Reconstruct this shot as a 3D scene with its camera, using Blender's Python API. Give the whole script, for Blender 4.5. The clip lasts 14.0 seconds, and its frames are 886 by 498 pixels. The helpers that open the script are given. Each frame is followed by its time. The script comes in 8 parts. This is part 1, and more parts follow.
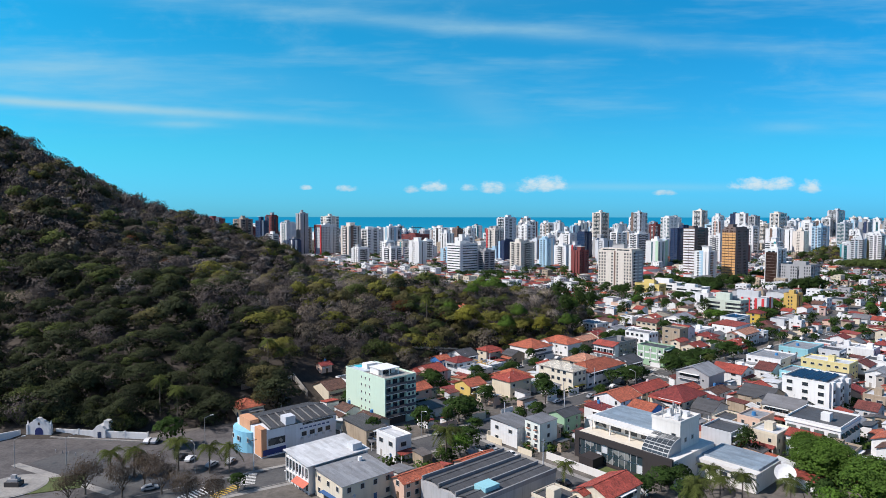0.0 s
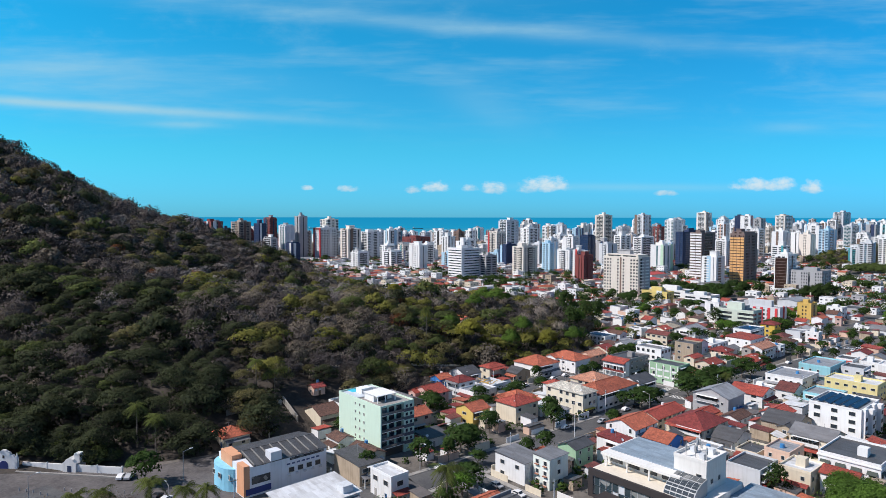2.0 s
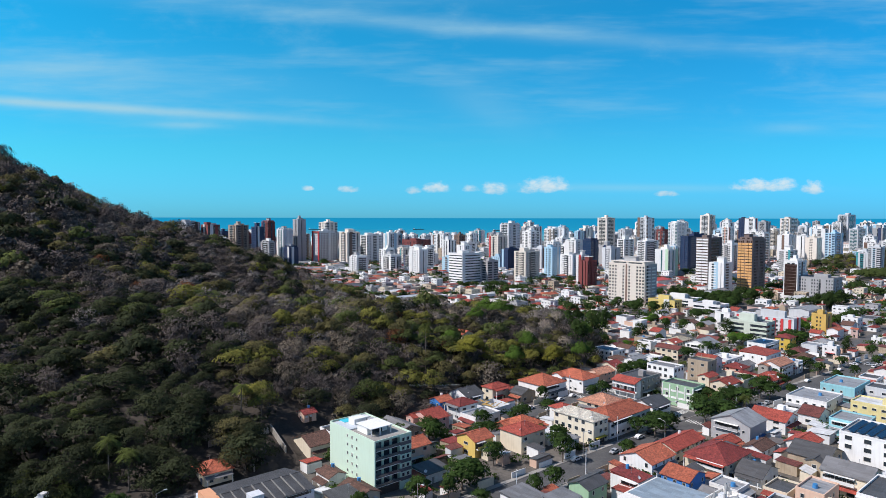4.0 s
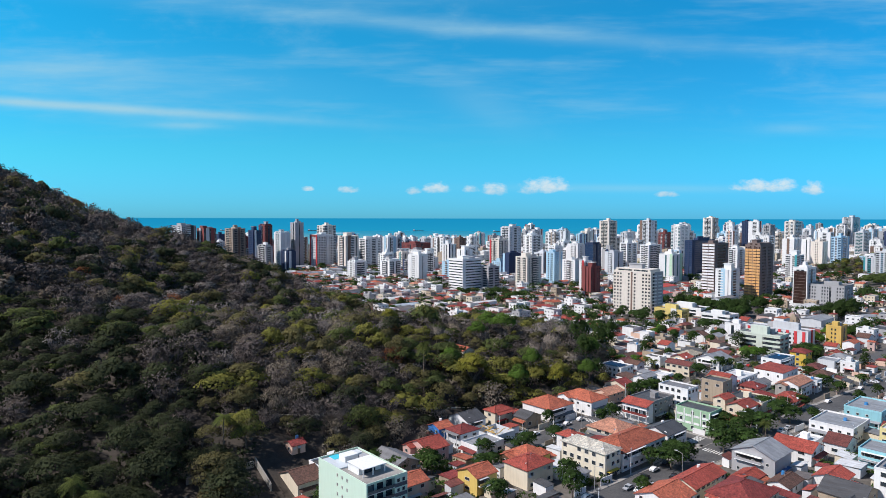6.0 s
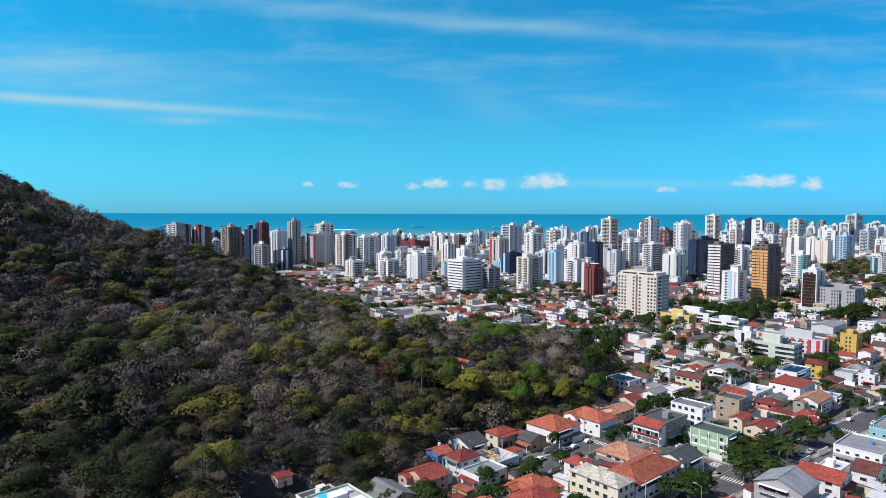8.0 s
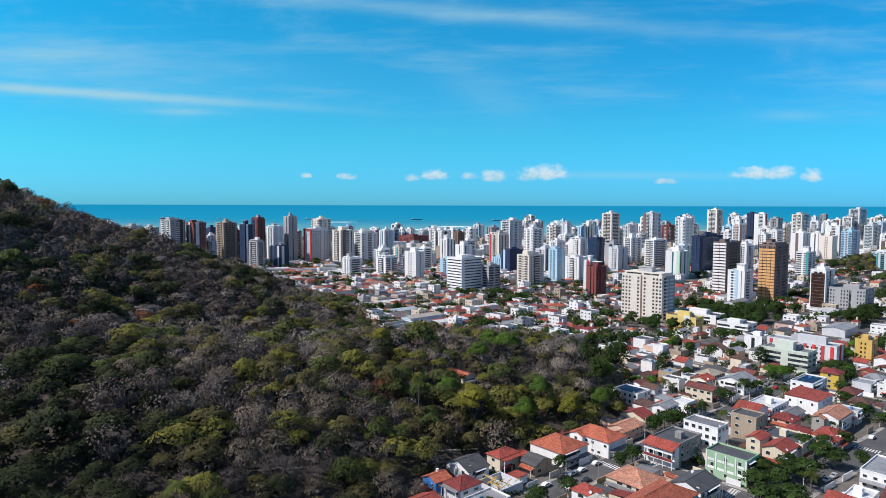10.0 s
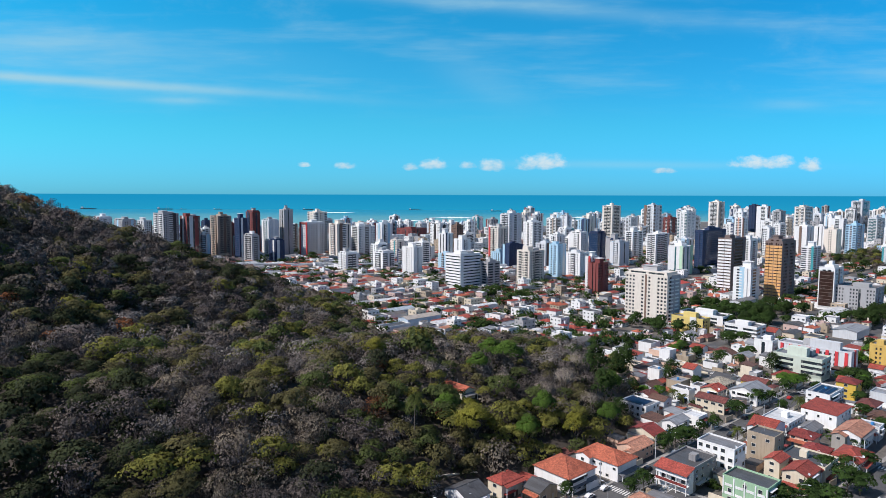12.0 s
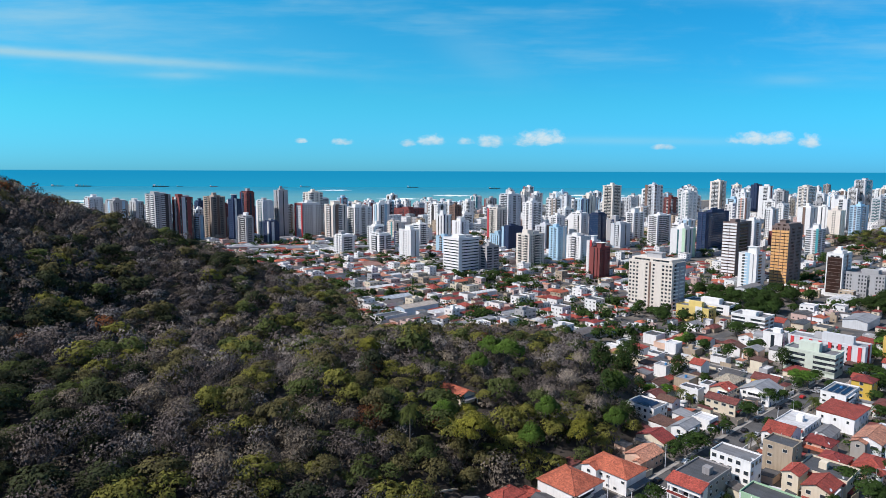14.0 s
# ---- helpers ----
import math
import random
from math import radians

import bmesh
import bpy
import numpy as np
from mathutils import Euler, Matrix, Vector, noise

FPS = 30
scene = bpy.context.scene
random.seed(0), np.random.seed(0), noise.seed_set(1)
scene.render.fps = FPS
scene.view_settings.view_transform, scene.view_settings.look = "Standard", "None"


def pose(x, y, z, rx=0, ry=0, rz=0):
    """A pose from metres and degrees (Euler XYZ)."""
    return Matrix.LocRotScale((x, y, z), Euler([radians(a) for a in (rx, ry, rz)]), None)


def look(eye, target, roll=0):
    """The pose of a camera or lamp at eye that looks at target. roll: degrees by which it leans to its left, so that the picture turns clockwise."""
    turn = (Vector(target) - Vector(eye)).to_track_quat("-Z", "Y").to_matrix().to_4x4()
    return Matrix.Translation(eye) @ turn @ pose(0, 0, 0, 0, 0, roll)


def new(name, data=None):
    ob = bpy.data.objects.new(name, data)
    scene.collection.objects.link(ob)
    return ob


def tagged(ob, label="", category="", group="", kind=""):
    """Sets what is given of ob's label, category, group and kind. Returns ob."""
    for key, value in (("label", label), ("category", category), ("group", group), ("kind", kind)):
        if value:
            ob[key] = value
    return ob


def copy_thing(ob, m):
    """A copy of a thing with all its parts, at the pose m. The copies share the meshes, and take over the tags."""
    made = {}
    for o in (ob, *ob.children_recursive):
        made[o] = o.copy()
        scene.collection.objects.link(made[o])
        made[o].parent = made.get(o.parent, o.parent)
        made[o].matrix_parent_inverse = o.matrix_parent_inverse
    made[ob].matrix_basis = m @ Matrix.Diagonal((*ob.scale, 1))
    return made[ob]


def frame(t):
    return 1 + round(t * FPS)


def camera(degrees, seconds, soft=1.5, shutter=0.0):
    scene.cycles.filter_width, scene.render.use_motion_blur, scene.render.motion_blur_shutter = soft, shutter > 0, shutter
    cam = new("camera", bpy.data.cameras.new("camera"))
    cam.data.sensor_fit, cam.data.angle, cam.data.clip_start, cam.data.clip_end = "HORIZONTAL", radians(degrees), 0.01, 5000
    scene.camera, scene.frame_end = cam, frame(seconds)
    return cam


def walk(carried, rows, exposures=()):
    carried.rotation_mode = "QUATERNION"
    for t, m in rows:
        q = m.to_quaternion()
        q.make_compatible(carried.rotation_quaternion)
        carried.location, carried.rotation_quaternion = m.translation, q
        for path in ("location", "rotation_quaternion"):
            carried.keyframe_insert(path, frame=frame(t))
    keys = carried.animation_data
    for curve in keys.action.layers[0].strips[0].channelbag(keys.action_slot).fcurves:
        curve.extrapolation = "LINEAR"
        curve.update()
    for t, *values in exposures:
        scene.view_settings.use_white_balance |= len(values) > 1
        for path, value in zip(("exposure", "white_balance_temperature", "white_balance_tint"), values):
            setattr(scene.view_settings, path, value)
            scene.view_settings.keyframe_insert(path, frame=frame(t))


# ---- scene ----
# the drone glides ahead at a steady pace, climbs a little faster all the time, and tips down late
cam = camera(70.0, 14.0, 0.5)
UNIT = 0.65
EYE = 74.1
HORIZON = [
    (0.0, 385.1), (0.5, 385.1), (1.0, 385.1), (1.5, 385.3), (2.0, 385.6), (2.5, 385.8), (3.0, 386.0), (4.0, 386.6), (5.0, 387.1),
    (5.5, 387.3), (6.0, 387.4), (6.5, 387.4), (7.0, 385.6), (7.5, 382.3), (8.0, 379.3), (9.0, 371.8), (10.0, 364.4),
    (10.5, 360.6), (11.0, 355.9), (11.5, 350.4), (12.0, 345.6), (12.5, 338.8), (13.0, 328.6), (13.5, 316.7), (14.0, 303.8),
]


def eye_at(t):
    return UNIT * 0.14 * t, UNIT * (13.68 * t + 0.0098 * t * t), EYE + UNIT * (3.35 * t + 0.0625 * t * t)


def pose_at(t, row):
    x, y, z = eye_at(t)
    pitch = -math.degrees(math.atan((441 - row) / 1119.7))
    yaw = 0.065 * t - 0.0062 * t * t
    return pose(x, y, z, 90 + pitch, 0, yaw) @ pose(0, 0, 0, 0, 0, 0.07 + 0.009 * t)


walk(cam, [(t, pose_at(t, row)) for t, row in HORIZON])

# ---- world, sun ----
SUN_TO = Vector((-0.97, -0.22, 1.08)).normalized()
sun_data = bpy.data.lights.new("sun", "SUN")
sun_data.energy, sun_data.angle, sun_data.color = 5.0, radians(0.5), (1.0, 0.93, 0.90)
sun_lamp = new("sun", sun_data)
sun_lamp.matrix_world = look(SUN_TO * 900, (0, 0, 0))


class Nodes:
    """Short hand for building a node tree."""

    def __init__(self, tree):
        self.tree = tree
        tree.nodes.clear()

    def add(self, kind, **values):
        node = self.tree.nodes.new(kind)
        for key, value in values.items():
            setattr(node, key, value)
        return node

    def link(self, a, b):
        self.tree.links.new(a, b)

    def put(self, socket, value):
        if isinstance(value, bpy.types.NodeSocket):
            self.link(value, socket)
        else:
            socket.default_value = value

    def math(self, op, a, b=0.0, c=0.0, clamp=False):
        node = self.add("ShaderNodeMath", operation=op, use_clamp=clamp)
        for socket, value in zip(node.inputs, (a, b, c)):
            self.put(socket, value)
        return node.outputs[0]

    def mix(self, factor, a, b, blend="MIX"):
        node = self.add("ShaderNodeMix", data_type="RGBA", blend_type=blend)
        self.put(node.inputs[0], factor)
        for socket, value in zip((node.inputs[6], node.inputs[7]), (a, b)):
            self.put(socket, (*value, 1) if isinstance(value, tuple) and len(value) == 3 else value)
        return node.outputs[2]

    def noise(self, vector, scale, detail=3.0, rough=0.55, out=0):
        node = self.add("ShaderNodeTexNoise")
        if vector is not None:
            self.link(vector, node.inputs["Vector"])
        node.inputs["Scale"].default_value, node.inputs["Detail"].default_value = scale, detail
        node.inputs["Roughness"].default_value = rough
        return node.outputs[out]

    def ramp(self, value, low, high, clamp=True):
        node = self.add("ShaderNodeMapRange", clamp=clamp, interpolation_type="SMOOTHSTEP")
        self.put(node.inputs[0], value)
        node.inputs[1].default_value, node.inputs[2].default_value = low, high
        return node.outputs[0]

    def cells(self, vector, scale):
        """A different grey for every cell of a box grid."""
        node = self.add("ShaderNodeVectorMath", operation="FLOOR")
        self.link(self.mapping(vector, scale), node.inputs[0])
        grey = self.add("ShaderNodeTexWhiteNoise")
        self.link(node.outputs[0], grey.inputs["Vector"])
        return grey.outputs["Value"]

    def mapping(self, vector, scale=(1, 1, 1), turn=(0, 0, 0)):
        node = self.add("ShaderNodeMapping")
        self.link(vector, node.inputs[0])
        node.inputs["Scale"].default_value, node.inputs["Rotation"].default_value = scale, turn
        return node.outputs[0]


def build_world():
    world = bpy.data.worlds.new("sky")
    world.use_nodes = True
    scene.world = world
    n = Nodes(world.node_tree)
    sky = n.add("ShaderNodeTexSky", sky_type="NISHITA", sun_disc=False)
    sky.sun_elevation, sky.sun_rotation = math.asin(SUN_TO.z), math.atan2(SUN_TO.x, SUN_TO.y)
    sky.air_density, sky.dust_density, sky.ozone_density = 1.0, 0.3, 2.5
    co = n.add("ShaderNodeTexCoord").outputs["Generated"]
    xyz = n.add("ShaderNodeSeparateXYZ")
    n.link(co, xyz.inputs[0])
    x, y, z = xyz.outputs
    # the flat bearings of the view: sideways and upwards over ahead
    ahead = n.math("MAXIMUM", n.math("ABSOLUTE", y), 0.05)
    u, v = n.math("DIVIDE", x, ahead), n.math("DIVIDE", z, ahead)
    uv = n.add("ShaderNodeCombineXYZ")
    n.link(u, uv.inputs[0]), n.link(v, uv.inputs[1])
    uv = uv.outputs[0]
    grade = n.mix(n.ramp(v, 0.06, 0.40), n.mix(n.ramp(v, 0.0, 0.12), SKY_LOW, SKY_MID), SKY_HIGH)
    grade = n.mix(n.ramp(z, 0.34, 0.80), grade, SKY_ZENITH)
    grade = n.mix(n.ramp(y, 0.15, -0.35), grade, SKY_BEHIND)
    tint = n.mix(1.0, sky.outputs[0], grade, "MULTIPLY")
    tint = n.mix(1.0, tint, n.mix(n.ramp(u, -0.3, 0.8), (1.04, 1.02, 1.0), (0.75, 0.86, 0.97)), "MULTIPLY")
    # thin high cloud in long streaks
    streaky = n.noise(n.mapping(uv, (2.2, 16.0, 1.0), (0, 0, 0.07)), 1.0, 5.0, 0.6)
    wisps = n.noise(n.mapping(uv, (5.0, 9.0, 1.0), (0, 0, 0.5)), 1.0, 6.0, 0.65)
    cover = n.math("MULTIPLY", n.ramp(streaky, 0.44, 0.80), 0.42)
    cover = n.math("ADD", cover, n.math("MULTIPLY", n.ramp(wisps, 0.52, 0.85), 0.22))
    cover = n.math("MULTIPLY", cover, n.ramp(v, 0.09, 0.2))
    for v0, slope, wide, u0, spread, power in STREAKS:
        off = n.math("DIVIDE", n.math("SUBTRACT", n.math("SUBTRACT", v, v0), n.math("MULTIPLY", u, slope)), wide)
        along = n.math("DIVIDE", n.math("SUBTRACT", u, u0), spread)
        fall = n.math("ADD", n.math("MULTIPLY", off, off), n.math("MULTIPLY", along, along))
        amount = n.math("MULTIPLY", n.math("EXPONENT", n.math("MULTIPLY", fall, -1.0)), power)
        amount = n.math("MULTIPLY", amount, n.math("ADD", n.math("MULTIPLY", wisps, 0.9), 0.45))
        cover = n.math("ADD", cover, amount)
    colour = n.mix(n.math("MINIMUM", cover, 0.8), tint, CLOUD_HIGH)
    # small heaps of cloud over the sea
    fluff = n.noise(n.mapping(uv, (1.0, 1.5, 1.0)), 52.0, 8.0, 0.62)
    heap = None
    for u0, v0, du, dv in HEAPS:
        a = n.math("DIVIDE", n.math("SUBTRACT", u, u0), du)
        b = n.math("DIVIDE", n.math("SUBTRACT", v, v0), dv)
        b = n.math("MAXIMUM", b, n.math("MULTIPLY", b, -1.9))
        fall = n.math("SUBTRACT", 1.0, n.math("ADD", n.math("MULTIPLY", a, a), n.math("MULTIPLY", b, b)))
        heap = fall if heap is None else n.math("MAXIMUM", heap, fall)
    heap = n.math("ADD", heap, n.math("MULTIPLY", n.math("SUBTRACT", fluff, 0.5), 3.2))
    front = n.math("GREATER_THAN", y, 0.0)
    body = n.math("MULTIPLY", n.math("MULTIPLY", n.ramp(heap, -0.35, 1.35), 0.82), front)
    shade = n.ramp(n.math("ADD", v, n.math("MULTIPLY", fluff, 0.03)), 0.045, 0.075)
    colour = n.mix(body, colour, n.mix(shade, CLOUD_LOW, CLOUD_TOP))
    # beyond the built sheet of water the sea goes on to the horizon
    sea = n.mix(n.ramp(v, -0.03, 0.0), SEA_NEAR, SEA_FAR)
    below = n.ramp(v, 0.0012, -0.0004)
    colour = n.mix(below, colour, sea)
    back = n.add("ShaderNodeBackground")
    n.link(colour, back.inputs[0])
    back.inputs[1].default_value = SKY_POWER
    n.link(back.outputs[0], n.add("ShaderNodeOutputWorld").inputs[0])


SKY_POWER = 0.116
SKY_ZENITH, SKY_BEHIND = (0.42, 0.44, 0.55), (0.44, 0.60, 0.80)
SKY_LOW, SKY_MID, SKY_HIGH = (0.175, 0.79, 1.52), (0.175, 0.95, 1.23), (0.055, 1.05, 1.34)
CLOUD_HIGH = (3.4, 5.6, 6.6)
CLOUD_LOW, CLOUD_TOP = (3.6, 5.4, 6.6), (6.6, 7.2, 7.4)
SEA_FAR, SEA_NEAR = (0.09, 2.5, 4.75), (0.16, 2.85, 4.9)
STREAKS = [
    (0.139, -0.063, 0.007, -0.62, 0.34, 0.75), (0.300, -0.077, 0.012, 0.05, 0.42, 0.30), (0.190, -0.06, 0.03, -0.6, 0.3, 0.25),
    (0.137, -0.02, 0.005, -0.41, 0.06, 0.35), (0.36, -0.05, 0.03, -0.35, 0.35, 0.35), (0.20, -0.35, 0.03, 0.06, 0.07, 0.16),
    (0.148, -0.01, 0.008, 0.54, 0.05, 0.22), (0.05, -0.005, 0.006, 0.30, 0.20, 0.3), (0.105, -0.5, 0.03, 0.35, 0.05, 0.12),
]
HEAPS = [
    (-0.218, 0.046, 0.010, 0.006), (-0.152, 0.044, 0.018, 0.007), (-0.013, 0.046, 0.022, 0.012), (-0.05, 0.042, 0.012, 0.008),
    (0.079, 0.044, 0.022, 0.013), (0.042, 0.045, 0.013, 0.008), (0.16, 0.050, 0.040, 0.016), (0.135, 0.044, 0.020, 0.010),
    (0.50, 0.050, 0.050, 0.013), (0.535, 0.053, 0.02, 0.012), (0.578, 0.046, 0.018, 0.014), (0.35, 0.038, 0.02, 0.006),
]
build_world()

# ---- materials ----
MATERIALS = {}


def start(name):
    material = bpy.data.materials.new(name)
    material.use_nodes = True
    n = Nodes(material.node_tree)
    shader = n.add("ShaderNodeBsdfPrincipled")
    n.link(shader.outputs[0], n.add("ShaderNodeOutputMaterial").inputs[0])
    return material, n, shader


def paint(r, g, b, dirt=0.35, rough=0.75):
    """Painted plaster or concrete: rain streaks, stains, a slight difference from wall to wall."""
    key = ("paint", r, g, b, dirt, rough)
    if key in MATERIALS:
        return MATERIALS[key]
    m, n, s = start("paint")
    co = n.add("ShaderNodeTexCoord").outputs["Object"]
    info = n.add("ShaderNodeObjectInfo").outputs["Random"]
    streak = n.noise(n.mapping(co, (1.3, 1.3, 0.12)), 1.0, 5.0, 0.65)
    blotch = n.noise(co, 0.25, 4.0, 0.6)
    amount = n.math("MULTIPLY", n.ramp(n.math("ADD", n.math("MULTIPLY", streak, 0.6), n.math("MULTIPLY", blotch, 0.4)), 0.42, 0.75), dirt)
    base = n.mix(amount, (r, g, b), (r * 0.5, g * 0.48, b * 0.44))
    hue = n.add("ShaderNodeHueSaturation")
    n.link(base, hue.inputs["Color"])
    n.link(n.math("ADD", n.math("MULTIPLY", info, 0.16), 0.92), hue.inputs["Value"])
    n.link(hue.outputs[0], s.inputs["Base Color"])
    s.inputs["Roughness"].default_value = rough
    bump = n.add("ShaderNodeBump")
    bump.inputs["Strength"].default_value, bump.inputs["Distance"].default_value = 0.3, 0.02
    n.link(n.noise(co, 9.0, 3.0), bump.inputs["Height"])
    n.link(bump.outputs[0], s.inputs["Normal"])
    MATERIALS[key] = m
    return m


def tiles(r, g, b):
    """Clay roof tiles: rows down the slope, weathered patches."""
    key = ("tiles", r, g, b)
    if key in MATERIALS:
        return MATERIALS[key]
    m, n, s = start("clay_tiles")
    co = n.add("ShaderNodeTexCoord").outputs["Object"]
    info = n.add("ShaderNodeObjectInfo").outputs["Random"]
    patch, grain = n.noise(co, 0.3, 6.0, 0.7), n.noise(n.mapping(co, (1.0, 1.0, 0.4)), 1.7, 5.0, 0.75)
    colour = n.mix(n.ramp(patch, 0.35, 0.65), (r, g, b), (r * 0.50, g * 0.46, b * 0.46))
    colour = n.mix(n.math("MULTIPLY", n.cells(co, (1.6, 1.6, 1.6)), 0.45), colour, (r * 1.2, g * 1.3, b * 1.4))
    colour = n.mix(n.math("MULTIPLY", n.ramp(grain, 0.36, 0.68), 0.85), colour, (r * 0.26, g * 0.32, b * 0.38))
    hue = n.add("ShaderNodeHueSaturation")
    n.link(colour, hue.inputs["Color"])
    n.link(n.math("ADD", n.math("MULTIPLY", info, 0.3), 0.85), hue.inputs["Value"])
    n.link(hue.outputs[0], s.inputs["Base Color"])
    s.inputs["Roughness"].default_value = 0.85
    waves = [n.add("ShaderNodeTexWave", bands_direction=d) for d in "XY"]
    for wave in waves:
        n.link(co, wave.inputs["Vector"])
        wave.inputs["Scale"].default_value, wave.inputs["Distortion"].default_value = 1.1, 0.6
    bump = n.add("ShaderNodeBump")
    bump.inputs["Strength"].default_value, bump.inputs["Distance"].default_value = 0.7, 0.08
    n.link(n.math("ADD", n.math("MULTIPLY", waves[0].outputs[1], waves[1].outputs[1]), grain), bump.inputs["Height"])
    n.link(bump.outputs[0], s.inputs["Normal"])
    MATERIALS[key] = m
    return m


def sheet(r, g, b, metal=0.0, rough=0.6):
    """Corrugated roofing: ribs, rust and soot."""
    key = ("sheet", r, g, b, metal)
    if key in MATERIALS:
        return MATERIALS[key]
    m, n, s = start("corrugated_sheet")
    co = n.add("ShaderNodeTexCoord").outputs["Object"]
    patch = n.noise(n.mapping(co, (0.5, 0.08, 0.5)), 1.0, 5.0, 0.65)
    stain = n.noise(co, 0.3, 5.0, 0.7)
    colour = n.mix(n.ramp(patch, 0.4, 0.7), (r, g, b), (r * 0.68, g * 0.66, b * 0.64))
    colour = n.mix(n.math("MULTIPLY", n.ramp(stain, 0.5, 0.8), 0.6), colour, (r * 0.45, g * 0.42, b * 0.38))
    colour = n.mix(n.math("MULTIPLY", n.cells(co, (0.9, 0.42, 0.42)), 0.55), colour, (r * 0.55, g * 0.54, b * 0.53))
    n.link(colour, s.inputs["Base Color"])
    s.inputs["Roughness"].default_value, s.inputs["Metallic"].default_value = rough, metal
    wave = n.add("ShaderNodeTexWave", bands_direction="Y")
    n.link(co, wave.inputs["Vector"])
    wave.inputs["Scale"].default_value = 1.4
    bump = n.add("ShaderNodeBump")
    bump.inputs["Strength"].default_value, bump.inputs["Distance"].default_value = 0.5, 0.06
    n.link(wave.outputs[1], bump.inputs["Height"])
    n.link(bump.outputs[0], s.inputs["Normal"])
    MATERIALS[key] = m
    return m


def glass(r=0.03, g=0.04, b=0.05, rough=0.12, curtains=0.5):
    """Dark window glass; behind some panes a pale curtain."""
    key = ("glass", r, g, b, rough, curtains)
    if key in MATERIALS:
        return MATERIALS[key]
    m, n, s = start("window_glass")
    co = n.add("ShaderNodeTexCoord").outputs["Object"]
    cell = n.add("ShaderNodeTexVoronoi")
    n.link(co, cell.inputs["Vector"])
    cell.inputs["Scale"].default_value = 0.45
    grey = n.add("ShaderNodeSeparateColor")
    n.link(cell.outputs["Color"], grey.inputs[0])
    curtain = n.ramp(grey.outputs[0], 0.72, 0.95)
    colour = n.mix(n.math("MULTIPLY", curtain, curtains), (r, g, b), (0.42, 0.42, 0.40))
    n.link(colour, s.inputs["Base Color"])
    s.inputs["Roughness"].default_value = rough
    MATERIALS[key] = m
    return m


def leafy(r, g, b, spread=0.45, through_light=0.25):
    """Foliage: every clump a little different, rounded by its crown's own normals, light through the leaves."""
    key = ("leaf", r, g, b)
    if key in MATERIALS:
        return MATERIALS[key]
    m, n, s = start("foliage")
    geo = n.add("ShaderNodeNewGeometry")
    big = n.noise(geo.outputs["Position"], 0.16, 2.0)
    value = n.math("ADD", n.math("MULTIPLY", geo.outputs["Random Per Island"], spread), n.math("MULTIPLY", big, 0.9))
    colour = n.mix(n.ramp(value, 0.25, 1.05), (r * 0.5, g * 0.5, b * 0.55), (r * 1.45, g * 1.4, b * 1.2))
    n.link(colour, s.inputs["Base Color"])
    s.inputs["Roughness"].default_value = 0.9
    s.inputs["Specular IOR Level"].default_value = 0.08
    puff = n.add("ShaderNodeAttribute", attribute_name="puff")
    turned = n.add("ShaderNodeVectorTransform", vector_type="NORMAL", convert_from="OBJECT", convert_to="WORLD")
    n.link(puff.outputs["Vector"], turned.inputs[0])
    own = n.add("ShaderNodeVectorMath", operation="SCALE")
    n.link(geo.outputs["Normal"], own.inputs[0])
    own.inputs["Scale"].default_value = 0.42
    both = n.add("ShaderNodeVectorMath", operation="ADD")
    n.link(turned.outputs[0], both.inputs[0]), n.link(own.outputs[0], both.inputs[1])
    unit = n.add("ShaderNodeVectorMath", operation="NORMALIZE")
    n.link(both.outputs[0], unit.inputs[0])
    n.link(unit.outputs[0], s.inputs["Normal"])
    if through_light:
        thin = n.add("ShaderNodeBsdfTranslucent")
        n.link(colour, thin.inputs[0])
        blend = n.add("ShaderNodeMixShader")
        blend.inputs[0].default_value = through_light
        n.link(s.outputs[0], blend.inputs[1]), n.link(thin.outputs[0], blend.inputs[2])
        out = [node for node in n.tree.nodes if node.type == "OUTPUT_MATERIAL"][0]
        n.link(blend.outputs[0], out.inputs[0])
    MATERIALS[key] = m
    return m


def earth(name, low, high, scale, fine, rough=0.9, relief=0.1):
    """Asphalt, soil, sand, bark: two colours mixed at two sizes."""
    m, n, s = start(name)
    co = n.add("ShaderNodeNewGeometry").outputs["Position"]
    a, b = n.noise(co, scale, 5.0, 0.65), n.noise(co, fine, 4.0, 0.7)
    mixed = n.ramp(n.math("ADD", n.math("MULTIPLY", a, 0.6), n.math("MULTIPLY", b, 0.4)), 0.32, 0.68)
    n.link(n.mix(mixed, low, high), s.inputs["Base Color"])
    s.inputs["Roughness"].default_value = rough
    bump = n.add("ShaderNodeBump")
    bump.inputs["Strength"].default_value, bump.inputs["Distance"].default_value = 0.5, relief
    n.link(b, bump.inputs["Height"])
    n.link(bump.outputs[0], s.inputs["Normal"])
    return m


